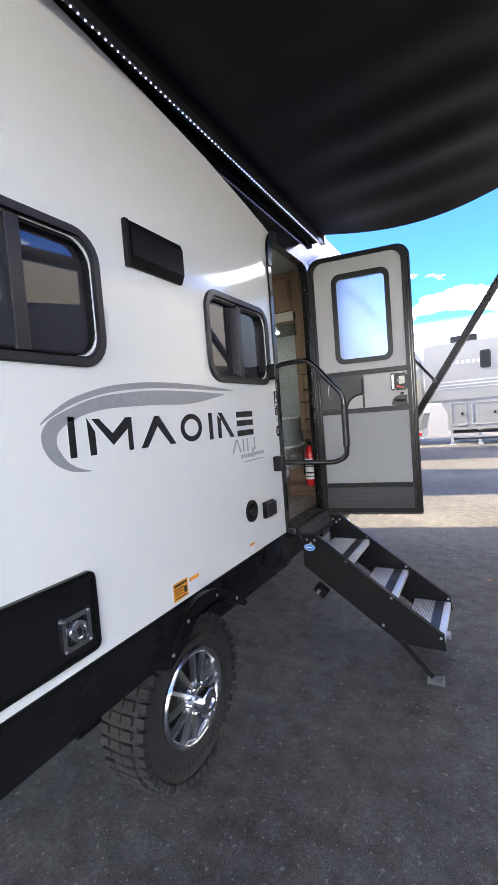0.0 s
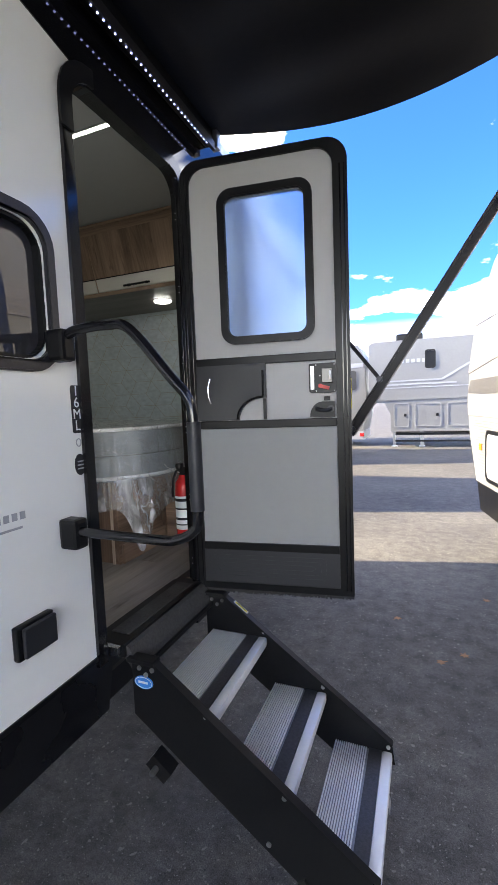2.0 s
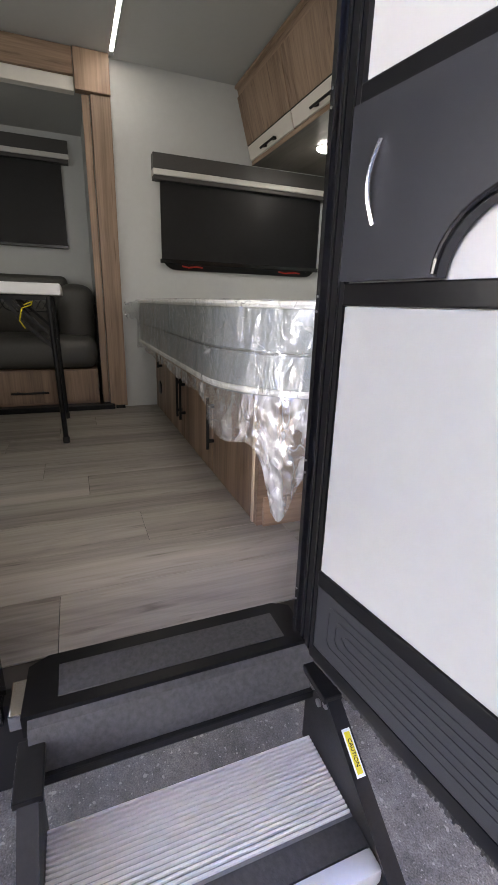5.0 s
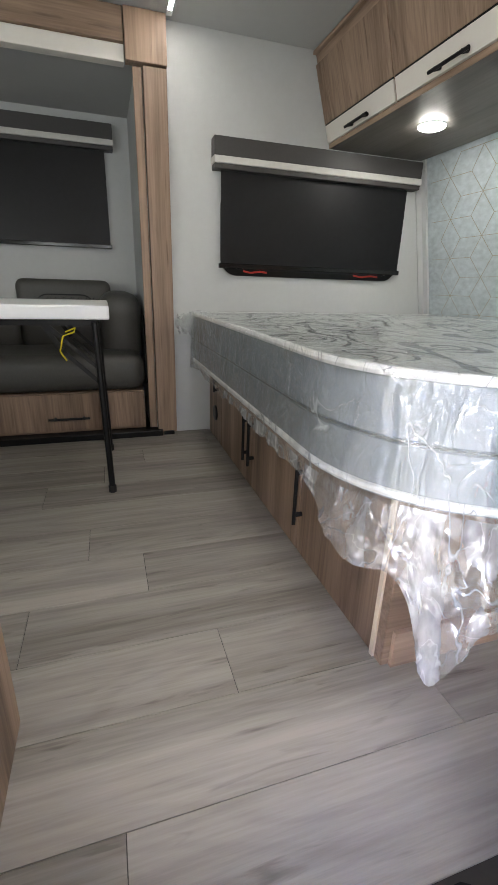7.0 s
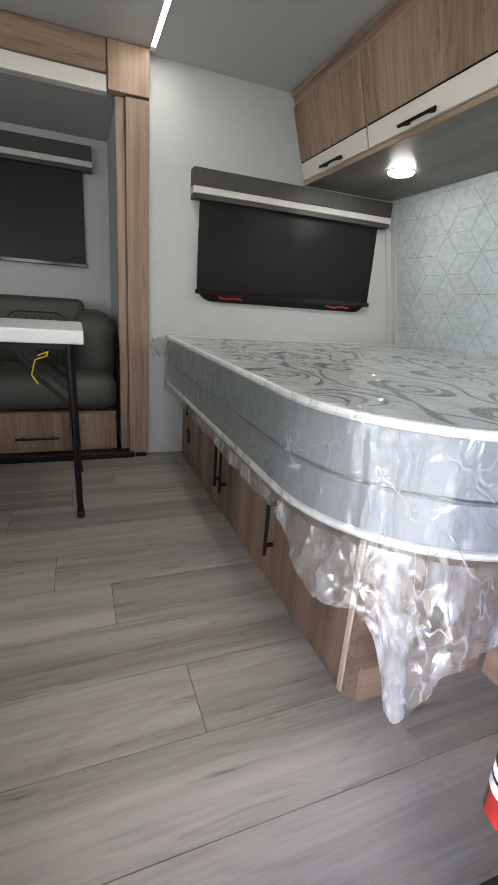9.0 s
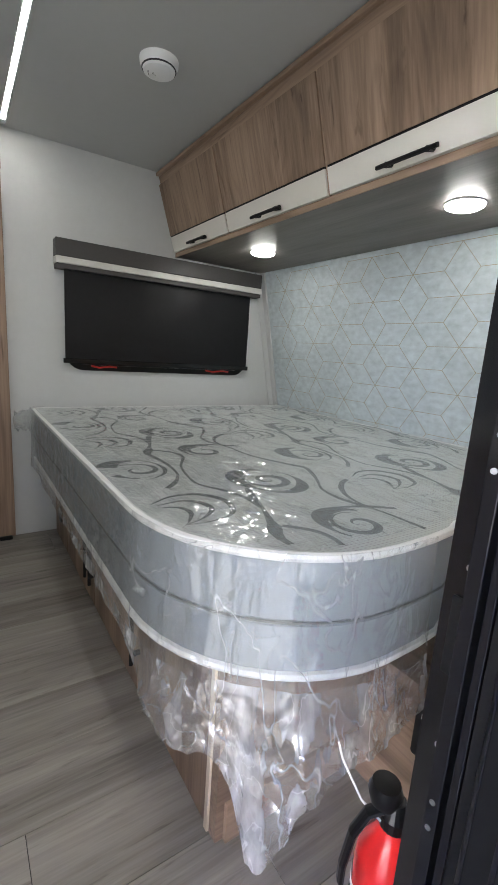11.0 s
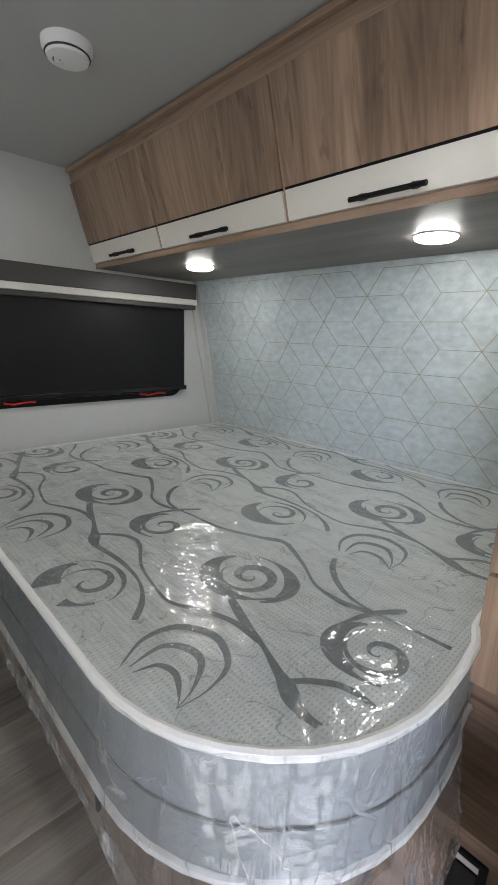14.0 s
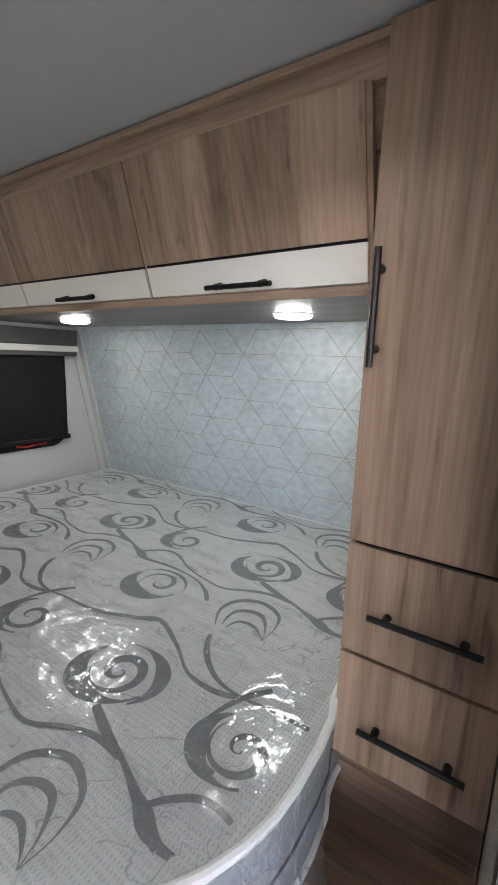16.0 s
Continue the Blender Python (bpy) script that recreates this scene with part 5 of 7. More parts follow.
part("rail_end", bm, M_STEEL, awn)
bm = bm_new()
tube(bm, [(0.545, AY0, 3.05), (0.545, 7.14, 3.05)], 0.045, 20)
part("roller", bm, M_ARM, awn, smooth=True)
bm = bm_new()
plate(bm, [(0.40, 2.86), (0.46, 2.84), (0.62, 2.98), (0.63, 3.10), (0.56, 3.12), (0.47, 3.03)], [], "y", 7.142, 7.24)
part("end_cap", bm, M_ARM, awn)
YA = 7.20
bm = bm_new()
bar(bm, (-0.485, YA, 1.455), (0.47, YA, 2.93), 0.05, 0.065, (0, 1, 0))
arm = part("outer_arm", bm, M_ARM, awn, "dark bronze ribbed arm")
for off in (-0.018, 0.018):
    bm = bm_new()
    n_ = Vector((-0.839, 0, 0.544)) * off
    bar(bm, Vector((-0.47, YA - 0.035, 1.478)) + n_, Vector((0.45, YA - 0.035, 2.90)) + n_, 0.008, 0.01, (0, 1, 0))
    part("arm_rib", bm, M_ARM, arm)
for p in ((-0.468, 1.48), (-0.325, 1.737)):
    bm = bm_new()
    lathe(bm, [(0.016, -0.05), (0.016, 0.0)], (p[0], YA, p[1]), "y", 14)
    part("pivot_bolt", bm, M_FRAME, arm)
bm = bm_new()
bar(bm, (-0.485, YA + 0.05, 1.46), (XO + 0.03, YA + 0.05, 1.30), 0.04, 0.05, (0, 1, 0))
part("base_arm", bm, M_ARM, awn)
bm = bm_new()
bar(bm, (-0.325, YA + 0.02, 1.737), (XO + 0.03, YA + 0.02, 2.70), 0.02, 0.03, (0, 1, 0))
part("pitch_strut", bm, M_ARM, awn)
bm = bm_new()
box(bm, XO, XO + 0.04, YA - 0.03, YA + 0.09, 1.1, 2.84, 0.004)
part("wall_channel", bm, M_ARM, awn)

# ---- the neighbouring trailer across the aisle ----
nb = thing("travel_trailer", (0.45, 10.1, 0.0), "white travel trailer with grey striped graphics parked alongside", "trailer", turn=-80.5)
LOCAL.add(nb.name)
PROF = [(0.0, 0.40), (-0.10, 0.65), (-0.36, 1.2), (-0.46, 1.62), (-0.34, 2.1), (-0.12, 2.5), (0.45, 2.92), (1.1, 3.12), (7.2, 3.08), (7.2, 0.40)]
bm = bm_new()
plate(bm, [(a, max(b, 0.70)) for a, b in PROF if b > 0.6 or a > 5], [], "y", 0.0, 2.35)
body = part("body", bm, M_WHITE_RIB_DIMMED, nb)
bm = bm_new()
plate(bm, [(0.02, 0.40), (-0.10, 0.696), (7.2, 0.696), (7.2, 0.40)], [], "y", 0.01, 2.3)
part("skirt", bm, M_BLACK, nb)
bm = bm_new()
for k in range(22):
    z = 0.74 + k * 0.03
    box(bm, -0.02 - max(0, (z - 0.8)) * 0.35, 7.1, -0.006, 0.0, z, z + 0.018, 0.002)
part("siding_ribs", bm, M_WHITE_RIB_DIMMED, nb)


def nb_band(name, pts, m_, d=-0.009):
    bm = bm_new()
    plate(bm, pts, [], "y", d, -0.0005)
    return part(name, bm, m_, nb)


nb_band("stripe", [(-0.40, 1.42), (7.0, 1.42), (7.0, 1.56), (-0.43, 1.56)], M_STRIPE)
nb_band("stripe", [(0.1, 1.66), (7.0, 1.66), (7.0, 1.80), (-0.3, 1.82), (-0.42, 1.68)], M_TRIPE_DARK)
nb_band("stripe", [(-0.40, 1.90), (0.75, 2.02), (1.4, 2.36), (1.25, 2.36), (0.6, 2.1), (-0.36, 2.0)], M_STRIPE)
nb_band("stripe", [(-0.12, 2.40), (2.2, 2.42), (7.0, 2.45), (7.0, 2.72), (2.4, 2.66), (0.2, 2.66)], M_STRIPE)
nb_band("stripe", [(0.62, 2.0), (0.95, 2.34), (1.12, 2.34), (0.82, 2.0)], M_TRIPE_DARK, -0.012)
bm = bm_new()
for k in range(9):
    box(bm, 0.86 + k * 0.05, 0.89 + k * 0.05, -0.0125, -0.009, 1.71, 1.76 if k != 4 else 1.79)
part("maker_bars", bm, M_LABEL, nb)
bm = bm_new()
plate(bm, rrect(0.26, 0.76, 1.52, 1.29, 0.09), [rrect(0.30, 0.80, 1.48, 1.25, 0.07)], "y", -0.018, 0.0)
hatch = part("hatch_frame", bm, M_BLACK, nb)
bm = bm_new()
plate(bm, rrect(0.30, 0.80, 1.48, 1.25, 0.07), [], "y", -0.014, -0.007)
part("hatch_panel", bm, M_WHITE, hatch, "white hatch panel")
bm = bm_new()
box(bm, 0.05, 0.12, -0.016, -0.006, 1.06, 1.13, 0.004)
part("marker_lamp", bm, M_AMBER, nb, "amber marker lamp")
bm = bm_new()
plate(bm, rrect(1.08, 1.78, 1.95, 2.26, 0.08), [], "y", -0.016, -0.0005)
part("window", bm, M_TINT, nb, "dark window")
bm = bm_new()
tube(bm, [(1.9, 0.05, 3.13), (3.4, -0.02, 3.13), (7.0, -0.02, 3.12)], 0.05, 10)
part("awning_roll", bm, M_ARM, nb)
bm = bm_new()
bar(bm, (0.9, -0.01, 3.02), (2.0, -0.05, 3.12), 0.03, 0.05)
part("awning_bracket", bm, M_ARM, nb)
for a in (4.4, 5.2):
    bm = bm_new()
    lathe(bm, [(0.2, 0.0), (0.34, 0.02), (0.34, 0.2), (0.2, 0.22)], (a, 0.05, 0.34), "y", 32)
    part("wheel", bm, M_RUBBER, nb)
bm = bm_new()
box(bm, 1.9, 2.1, 0.05, 0.15, 0.0, 0.40)
bar(bm, (1.6, 0.1, 0.36), (1.88, 0.02, 0.33), 0.05, 0.06)
part("stabiliser_jack", bm, M_BLACK_MATT, nb)

# ---- far row ----
far = thing("fifth_wheel", (2.5, 20.5, 0.0), "long white fifth-wheel trailer parked across the lot", "trailer")
FY = 20.5
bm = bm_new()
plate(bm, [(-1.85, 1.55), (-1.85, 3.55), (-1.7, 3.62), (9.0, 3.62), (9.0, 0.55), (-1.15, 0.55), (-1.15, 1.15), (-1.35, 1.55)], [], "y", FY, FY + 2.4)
part("body", bm, M_FAR_WHITE_DIMMED, far)
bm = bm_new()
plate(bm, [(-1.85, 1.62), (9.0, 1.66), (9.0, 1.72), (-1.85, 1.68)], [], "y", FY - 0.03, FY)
part("belt_moulding", bm, M_FAR_WHITE_DIMMED, far)
for pts in ([(-1.4, 2.24), (0.5, 2.24), (1.3, 2.72), (9, 2.75), (9, 2.80), (1.25, 2.77), (0.45, 2.29), (-1.4, 2.29)], [(-1.5, 2.12), (0.9, 2.12), (0.9, 2.17), (-1.5, 2.17)], [(-1.7, 2.02), (9, 2.02), (9, 2.05), (-1.7, 2.05)]):
    bm = bm_new()
    plate(bm, pts, [], "y", FY - 0.012, FY)
    part("stripe", bm, M_DECAL_GREY, far)
bm = bm_new()
plate(bm, rrect(-0.05, 2.64, 0.28, 3.25, 0.08), [rrect(-0.01, 2.68, 0.24, 3.21, 0.06)], "y", FY - 0.03, FY)
fw = part("window_frame", bm, M_BLACK, far)
bm = bm_new()
plate(bm, rrect(-0.01, 2.68, 0.24, 3.21, 0.06), [], "y", FY - 0.015, FY - 0.002)
part("pane", bm, M_FAR_GLASS, fw, "dark tinted pane")
for a0, b0, a1, b1 in ((-1.05, 0.70, -0.55, 1.52), (-0.38, 0.72, 0.45, 1.50), (0.62, 0.72, 1.4, 1.5), (2.2, 0.7, 3.2, 1.5)):
    bm = bm_new()
    plate(bm, rrect(a0, b0, a1, b1, 0.06), [rrect(a0 + 0.03, b0 + 0.03, a1 - 0.03, b1 - 0.03, 0.05)], "y", FY - 0.02, FY)
    hf = part("hatch", bm, M_WHITE_RIB_DIMMED, far)
    bm = bm_new()
    box(bm, a1 - 0.16, a1 - 0.08, FY - 0.035, FY - 0.002, (b0 + b1) / 2 - 0.05, (b0 + b1) / 2 + 0.05, 0.01)
    part("latch", bm, M_BLACK, hf)
bm = bm_new()
for k in range(7):
    a = -1.15 + k * 0.17
    box(bm, a, a + 0.11, FY - 0.012, FY, 2.86, 2.98)
part("maker_bars", bm, M_DECAL_GREY, far)
bm = bm_new()
box(bm, -1.0, -0.1, FY + 0.8, FY + 1.6, 3.62, 3.95, 0.08)
part("air_conditioner", bm, M_BLACK, far)
for a in (-1.05, -0.15):
    bm = bm_new()
    box(bm, a - 0.05, a + 0.05, FY + 0.3, FY + 0.4, 0.0, 0.56)
    box(bm, a - 0.1, a + 0.1, FY + 0.25, FY + 0.45, 0.0, 0.03)
    part("landing_leg", bm, M_STEEL, far)
bm = bm_new()
box(bm, -1.0, 9, FY + 0.1, FY + 2.2, 0.42, 0.5)
box(bm, -1.0, 9, FY + 0.02, FY + 0.08, 0.2, 0.26)
part("frame_rail", bm, M_BLACK_MATT, far)
for a in (4.5, 5.5):
    bm = bm_new()
    lathe(bm, [(0.2, 0.0), (0.38, 0.02), (0.38, 0.22), (0.2, 0.24)], (a, FY + 0.05, 0.38), "y", 28)
    part("wheel", bm, M_RUBBER, far)

mot = thing("travel_trailer", (-4.0, 21.0, 0.0), "white trailer with dark windows at the far row", "trailer")
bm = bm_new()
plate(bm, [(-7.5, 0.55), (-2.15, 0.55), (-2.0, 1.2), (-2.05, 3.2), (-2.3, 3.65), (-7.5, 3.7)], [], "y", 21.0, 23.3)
part("body", bm, M_FAR_WHITE_DIMMED, mot)
bm = bm_new()
plate(bm, rrect(-3.4, 2.05, -2.35, 2.75, 0.1), [], "y", 20.975, 21.0)
part("window", bm, M_TINT, mot, "dark window")
bm = bm_new()
plate(bm, [(-7.4, 2.85), (-2.1, 2.85), (-2.1, 3.0), (-7.4, 3.05)], [], "y", 20.985, 21.0)
part("stripe", bm, M_DECAL_GREY, mot)
bm = bm_new()
box(bm, -7.5, -2.1, 20.98, 23.0, 0.25, 0.552)
part("lower_panel", bm, M_DECAL_GREY, mot)
bm = bm_new()
box(bm, -2.25, -2.1, 20.95, 20.98, 0.36, 0.48, 0.01)
part("tail_lamp", bm, M_RED_LENS, mot, "red tail lamp")
for a in (-5.0, -4.1):
    bm = bm_new()
    lathe(bm, [(0.2, 0.0), (0.36, 0.02), (0.36, 0.22), (0.2, 0.24)], (a, 21.05, 0.36), "y", 28)
    part("wheel", bm, M_RUBBER, mot)


def parked(x0, x1, y0, y1):
    """A trailer of the next rows, whose shadow lies across the lot."""
    p = thing("parked_trailer", ((x0 + x1) / 2, (y0 + y1) / 2, 0.0), "white trailer in the next row casting its shadow", "trailer", group="parked trailers")
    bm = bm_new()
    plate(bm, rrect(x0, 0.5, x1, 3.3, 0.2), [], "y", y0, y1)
    part("body", bm, M_FAR_WHITE_DIMMED, p)
    bm = bm_new()
    box(bm, x0 + 0.1, x1 - 0.1, y0 + 0.1, y1 - 0.1, 0.0, 0.5)
    part("skirt", bm, M_BLACK, p)


parked(-8.5, -2.3, 10.95, 13.35)
parked(-8.5, -2.9, 15.9, 18.9)

# leaves on the asphalt
for x, y, r in ((-0.02, 7.6, 0.5), (0.12, 7.72, 1.4), (0.35, 8.6, 2.2), (-0.3, 8.1, 4.0), (0.25, 6.9, 3.1)):
    bm = bm_new()
    pts = []
    for k in range(18):
        t = 2 * math.pi * k / 18
        rad = 0.03 * (1.0 if k % 3 == 0 else 0.55) * (1.5 if k == 0 else 1)
        pts.append((x + rad * math.cos(t + r), y + rad * math.sin(t + r)))
    plate(bm, pts, [], "z", 0.002, 0.004)
    single("dry_leaf", bm, M_LEAF, "small dry brown leaf on the asphalt", "leaf", "leaves on the asphalt")

# ======== inside ========
# ---- lamps ----
strip = thing("ceiling_strip_lamp", (-2.4, 6.39, CEIL), "slim white led strip lamp set in the ceiling", "lamp")
bm = bm_new()
box(bm, -3.42, -1.33, 6.376, 6.404, CEIL - 0.008, CEIL)
part("channel", bm, M_CHROME, strip)
bm = bm_new()
box(bm, -3.37, -1.335, 6.381, 6.399, CEIL - 0.0095, CEIL - 0.007)
part("diffuser", bm, M_LED, strip, "lit white diffuser")
for x, y in ((-2.95, 7.53), (-1.86, 7.57)):
    pk = thing("puck_lamp", (x, y, 2.41), "lit round white puck lamp under the overhead cabinet", "lamp", "puck lamps")
    bm = bm_new()
    lathe(bm, [(0.064, 0.0), (0.064, -0.004), (0.061, -0.005)], (x, y, 2.408), "z", 36)
    part("housing", bm, M_WHITE, pk, smooth=True)
    bm = bm_new()
    lathe(bm, [(0.061, -0.0052), (0.059, -0.010), (0.05, -0.0145), (0.02, -0.017), (0.001, -0.017)], (x, y, 2.408), "z", 36)
    part("lens", bm, M_PUCK, pk, "glowing lens", smooth=True)
smk = thing("smoke_alarm", (-2.555, 6.79, CEIL), "round white smoke alarm on the ceiling", "smoke alarm")
bm = bm_new()
lathe(bm, [(0.065, 0.0), (0.064, -0.015), (0.055, -0.028), (0.052, -0.036), (0.03, -0.042), (0.001, -0.042)], (-2.555, 6.79, CEIL), "z", 36)
part("body", bm, M_TABLE, smk, smooth=True)
bm = bm_new()
ring_ = [(-2.555 + 0.056 * math.cos(2 * math.pi * k / 32), 6.79 + 0.056 * math.sin(2 * math.pi * k / 32), CEIL - 0.0275) for k in range(33)]
tube(bm, ring_, 0.0025, 6)
part("vent_groove", bm, M_GREY_PLASTIC, smk)
bm = bm_new()
lathe(bm, [(0.012, -0.044), (0.012, -0.041)], (-2.575, 6.775, CEIL), "z", 18)
part("test_button", bm, M_LABEL, smk)
for k in range(3):
    bm = bm_new()
    tube(bm, [(-2.555 + (0.02 + k * 0.008) * math.cos(t), 6.79 + (0.02 + k * 0.008) * math.sin(t), CEIL - 0.041 + k * 0.001) for t in [3.6 + j * 0.2 for j in range(6)]], 0.0022, 6)
    part("slot", bm, M_GREY_PLASTIC, smk)

# ---- window shades ----


def shade_window(name, x, y0, y1, ztop, zbot, wall_frame, label):
    w = thing(name, (x, (y0 + y1) / 2, zbot), label, "roller shade")
    bm = bm_new()
    box(bm, x, x + 0.075, y0, y1, ztop - 0.085, ztop, 0.004)
    v = part("valance", bm, M_VALANCE, w, "charcoal valance box")
    bm = bm_new()
    box(bm, x, x + 0.08, y0 - 0.002, y1 + 0.002, ztop - 0.118, ztop - 0.086, 0.003)
    part("valance_band", bm, M_VAL_BAND, v, "cream band")
    bm = bm_new()
    box(bm, x, x + 0.072, y0 + 0.002, y1 - 0.002, ztop - 0.142, ztop - 0.119, 0.002)
    part("valance_edge", bm, M_VALANCE, v)
    bm = bm_new()
    rows = []
    for j in range(25):
        rows.append([bm.verts.new((x + 0.03 + 0.004 * math.sin(j * 0.55) * math.sin(k * 0.4), y0 + 0.045 + (y1 - y0 - 0.10) * j / 24, ztop - 0.14 - (ztop - 0.14 - zbot) * k / 8)) for k in range(9)])
    for a, b in zip(rows, rows[1:]):
        for k in range(8):
            bm.faces.new((a[k], a[k + 1], b[k + 1], b[k]))
    bmesh.ops.solidify(bm, geom=bm.faces[:], thickness=0.0015)
    part("cloth", bm, M_SHADE, w, "black blackout cloth", smooth=True)
    bm = bm_new()
    box(bm, x + 0.02, x + 0.042, y0 + 0.035, y1 - 0.045, zbot - 0.018, zbot + 0.008, 0.004)
    part("hem_bar", bm, M_BLACK_GLOSS, w)
    if wall_frame:
        f0, f1, fz = y0 + 0.05, y1 - 0.055, zbot - 0.055
        bm = bm_new()
        plate(bm, rrect(f0, fz, f1, ztop - 0.2, 0.09), [rrect(f0 + 0.03, fz + 0.03, f1 - 0.03, ztop - 0.23, 0.07)], "x", x, x + 0.016)
        fr_ = part("window_frame", bm, M_BLACK, w, "black window frame with rounded corners")
        bm = bm_new()
        plate(bm, rrect(f0 + 0.02, fz + 0.02, f1 - 0.02, ztop - 0.22, 0.07), [], "x", x + 0.001, x + 0.006)
        part("pane", bm, M_TINT, fr_)
        for a, s in ((f0 + 0.13, 0.14), (f1 - 0.30, 0.17)):
            bm = bm_new()
            tube(bm, [(x + 0.02, a, fz + 0.026), (x + 0.026, a + s * 0.3, fz + 0.018), (x + 0.026, a + s * 0.7, fz + 0.026), (x + 0.02, a + s, fz + 0.022)], 0.005, 8)
            part("release_lever", bm, M_RED_PLASTIC, fr_, "red emergency release lever")
    return w


shade_window("window_shade", XF, 6.60, 7.84, 2.385, 1.79, True, "black roller shade under a charcoal valance, drawn down")
shade_window("window_shade", SX, 4.6, 6.14, 2.60, 1.91, False, "black roller shade in the slide-out, drawn down")

# ---- handles ----


def pull(bm, p0, p1, out, r=0.0066):
    """A black bar pull from p0 to p1 on two posts; out points away from the face."""
    p0, p1, out = Vector(p0), Vector(p1), Vector(out)
    tube(bm, [p0 + out * 0.026, p1 + out * 0.026], r, 8)
    for k in (0.16, 0.84):
        q = p0.lerp(p1, k)
        tube(bm, [q - out * 0.001, q + out * 0.004, q + out * 0.005, q + out * 0.026], r * 1.25, 8)
    return bm


# ---- overhead cabinet with slanted fronts ----
UY0, UYT, UX0, UX1 = 7.275, 7.15, XF + 0.002, -1.455
over = thing("overhead_cabinet", (-2.5, 7.6, 2.41), "oak laminate overhead cabinet with cream lower bands and black pulls", "cabinet")
bm = bm_new()
plate(bm, [(UY0 + 0.012, 2.43), (UYT + 0.02, CEIL - 0.005), (nose(CEIL) - 0.004, CEIL - 0.005), (nose(2.43) - 0.004, 2.43)], [], "x", UX0, UX1 - 0.002)
part("carcass", bm, M_WOOD_X, over)
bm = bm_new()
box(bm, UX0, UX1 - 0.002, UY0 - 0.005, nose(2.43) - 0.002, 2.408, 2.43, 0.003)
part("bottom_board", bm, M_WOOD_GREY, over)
bm = bm_new()
box(bm, UX0, UX1 - 0.002, UY0 - 0.010, UY0 - 0.0052, 2.407, 2.431, 0.001)
part("bottom_edge", bm, M_WOOD_X, over, "oak laminate front edge")


def slant(z, d=0.0):
    return UY0 + (UYT - UY0) * (z - 2.42) / (CEIL - 2.42) - d


def on_slant(bm, x0, x1, z0, z1, d0, d1):
    vs = [bm.verts.new((x, slant(z, d), z)) for x in (x0, x1) for d in (d0, d1) for z in (z0, z1)]
    for q in ((0, 1, 3, 2), (4, 6, 7, 5), (0, 4, 5, 1), (2, 3, 7, 6), (0, 2, 6, 4), (1, 5, 7, 3)):
        bm.faces.new([vs[i] for i in q])
    bmesh.ops.recalc_face_normals(bm, faces=bm.faces[:])
    return bm


bm = bm_new()
on_slant(bm, UX0, UX1, 2.765, CEIL - 0.006, -0.02, 0.004)
part("top_rail", bm, M_WOOD_X, over)
bm = bm_new()
box(bm, UX0, UX1, UYT - 0.016, UYT + 0.01, CEIL - 0.022, CEIL - 0.005, 0.004)
part("ceiling_moulding", bm, M_WOOD_X, over)
SEAMS = [UX0, -2.84, -2.165, -1.50]
for a, b in zip(SEAMS, SEAMS[1:]):
    bm = bm_new()
    on_slant(bm, a + 0.006, b - 0.006, 2.515, 2.765, -0.004, 0.018)
    dr = part("door", bm, M_WOOD_SLANT, over, "oak laminate lift-up door")
    bm = bm_new()
    on_slant(bm, a + 0.006, b - 0.006, 2.508, 2.515, 0.0, 0.016)
    part("shadow_gap", bm, M_BLACK, dr)
    bm = bm_new()
    on_slant(bm, a + 0.006, b - 0.006, 2.432, 2.508, -0.004, 0.018)
    bd = part("band", bm, M_CREAM, over, "cream lower band")
    c = (a + b) / 2 + (0.03 if a < -3 else 0)
    bm = bm_new()
    pull(bm, (c - 0.10, slant(2.452, 0.018), 2.448), (c + 0.10, slant(2.452, 0.018), 2.448), (0, -0.95, -0.3))
    part("pull", bm, M_BLACK_MATT, bd, "black bar pull")
    bm = bm_new()
    on_slant(bm, b - 0.006, b + 0.006, 2.432, 2.765, -0.004, 0.012)
    part("divider", bm, M_WOOD_V, over)

# ---- wardrobe beside the bed ----
WX0, WX1, WY = -1.452, XI - 0.002, 7.115
ward = thing("wardrobe", (-1.3, 7.6, 1.40), "tall oak laminate wardrobe with two drawers and black pulls", "wardrobe")
bm = bm_new()
box(bm, WX0 + 0.003, WX1, WY + 0.018, YH - 0.01, 1.40, CEIL - 0.004)
part("carcass", bm, M_WOOD_V, ward)
for z0, z1, nm in ((1.91, CEIL - 0.01, "door"), (1.664, 1.902, "drawer"), (1.405, 1.656, "drawer")):
    bm = bm_new()
    box(bm, WX0, WX1, WY, WY + 0.018, z0, z1, 0.002)
    d_ = part(nm, bm, M_WOOD_V, ward)
    bm = bm_new()
    if nm == "door":
        pull(bm, (WX0 + 0.02, WY, 2.255), (WX0 + 0.02, WY, 2.46), (0, -1, 0))
    else:
        zc = 1.768 if z0 > 1.6 else 1.506
        pull(bm, (-1.393, WY, zc), (-1.187, WY, zc), (0, -1, 0))
    part("pull", bm, M_BLACK_MATT, d_, "black bar pull")
bm = bm_new()
box(bm, WX0 + 0.01, WX1, WY + 0.012, WY + 0.0175, 1.40, CEIL - 0.02)
part("dark_gap", bm, M_BLACK, ward)
# low base under the wardrobe
low = thing("plinth_cabinet", (-1.35, 7.5, FLOOR), "oak laminate plinth box under the wardrobe with an outlet", "cabinet")
bm = bm_new()
box(bm, -1.548, XI - 0.002, 6.987, 7.19, FLOOR, 1.19, 0.002)
part("box", bm, M_WOOD_X, low)
bm = bm_new()
box(bm, -1.53, XI - 0.002, 7.19, YH - 0.01, FLOOR, 1.398)
part("riser", bm, M_WOOD_X, low)
outl = thing("wall_outlet", (-1.364, 6.985, 1.03), "black wall outlet with a white label on the plinth", "outlet")
bm = bm_new()
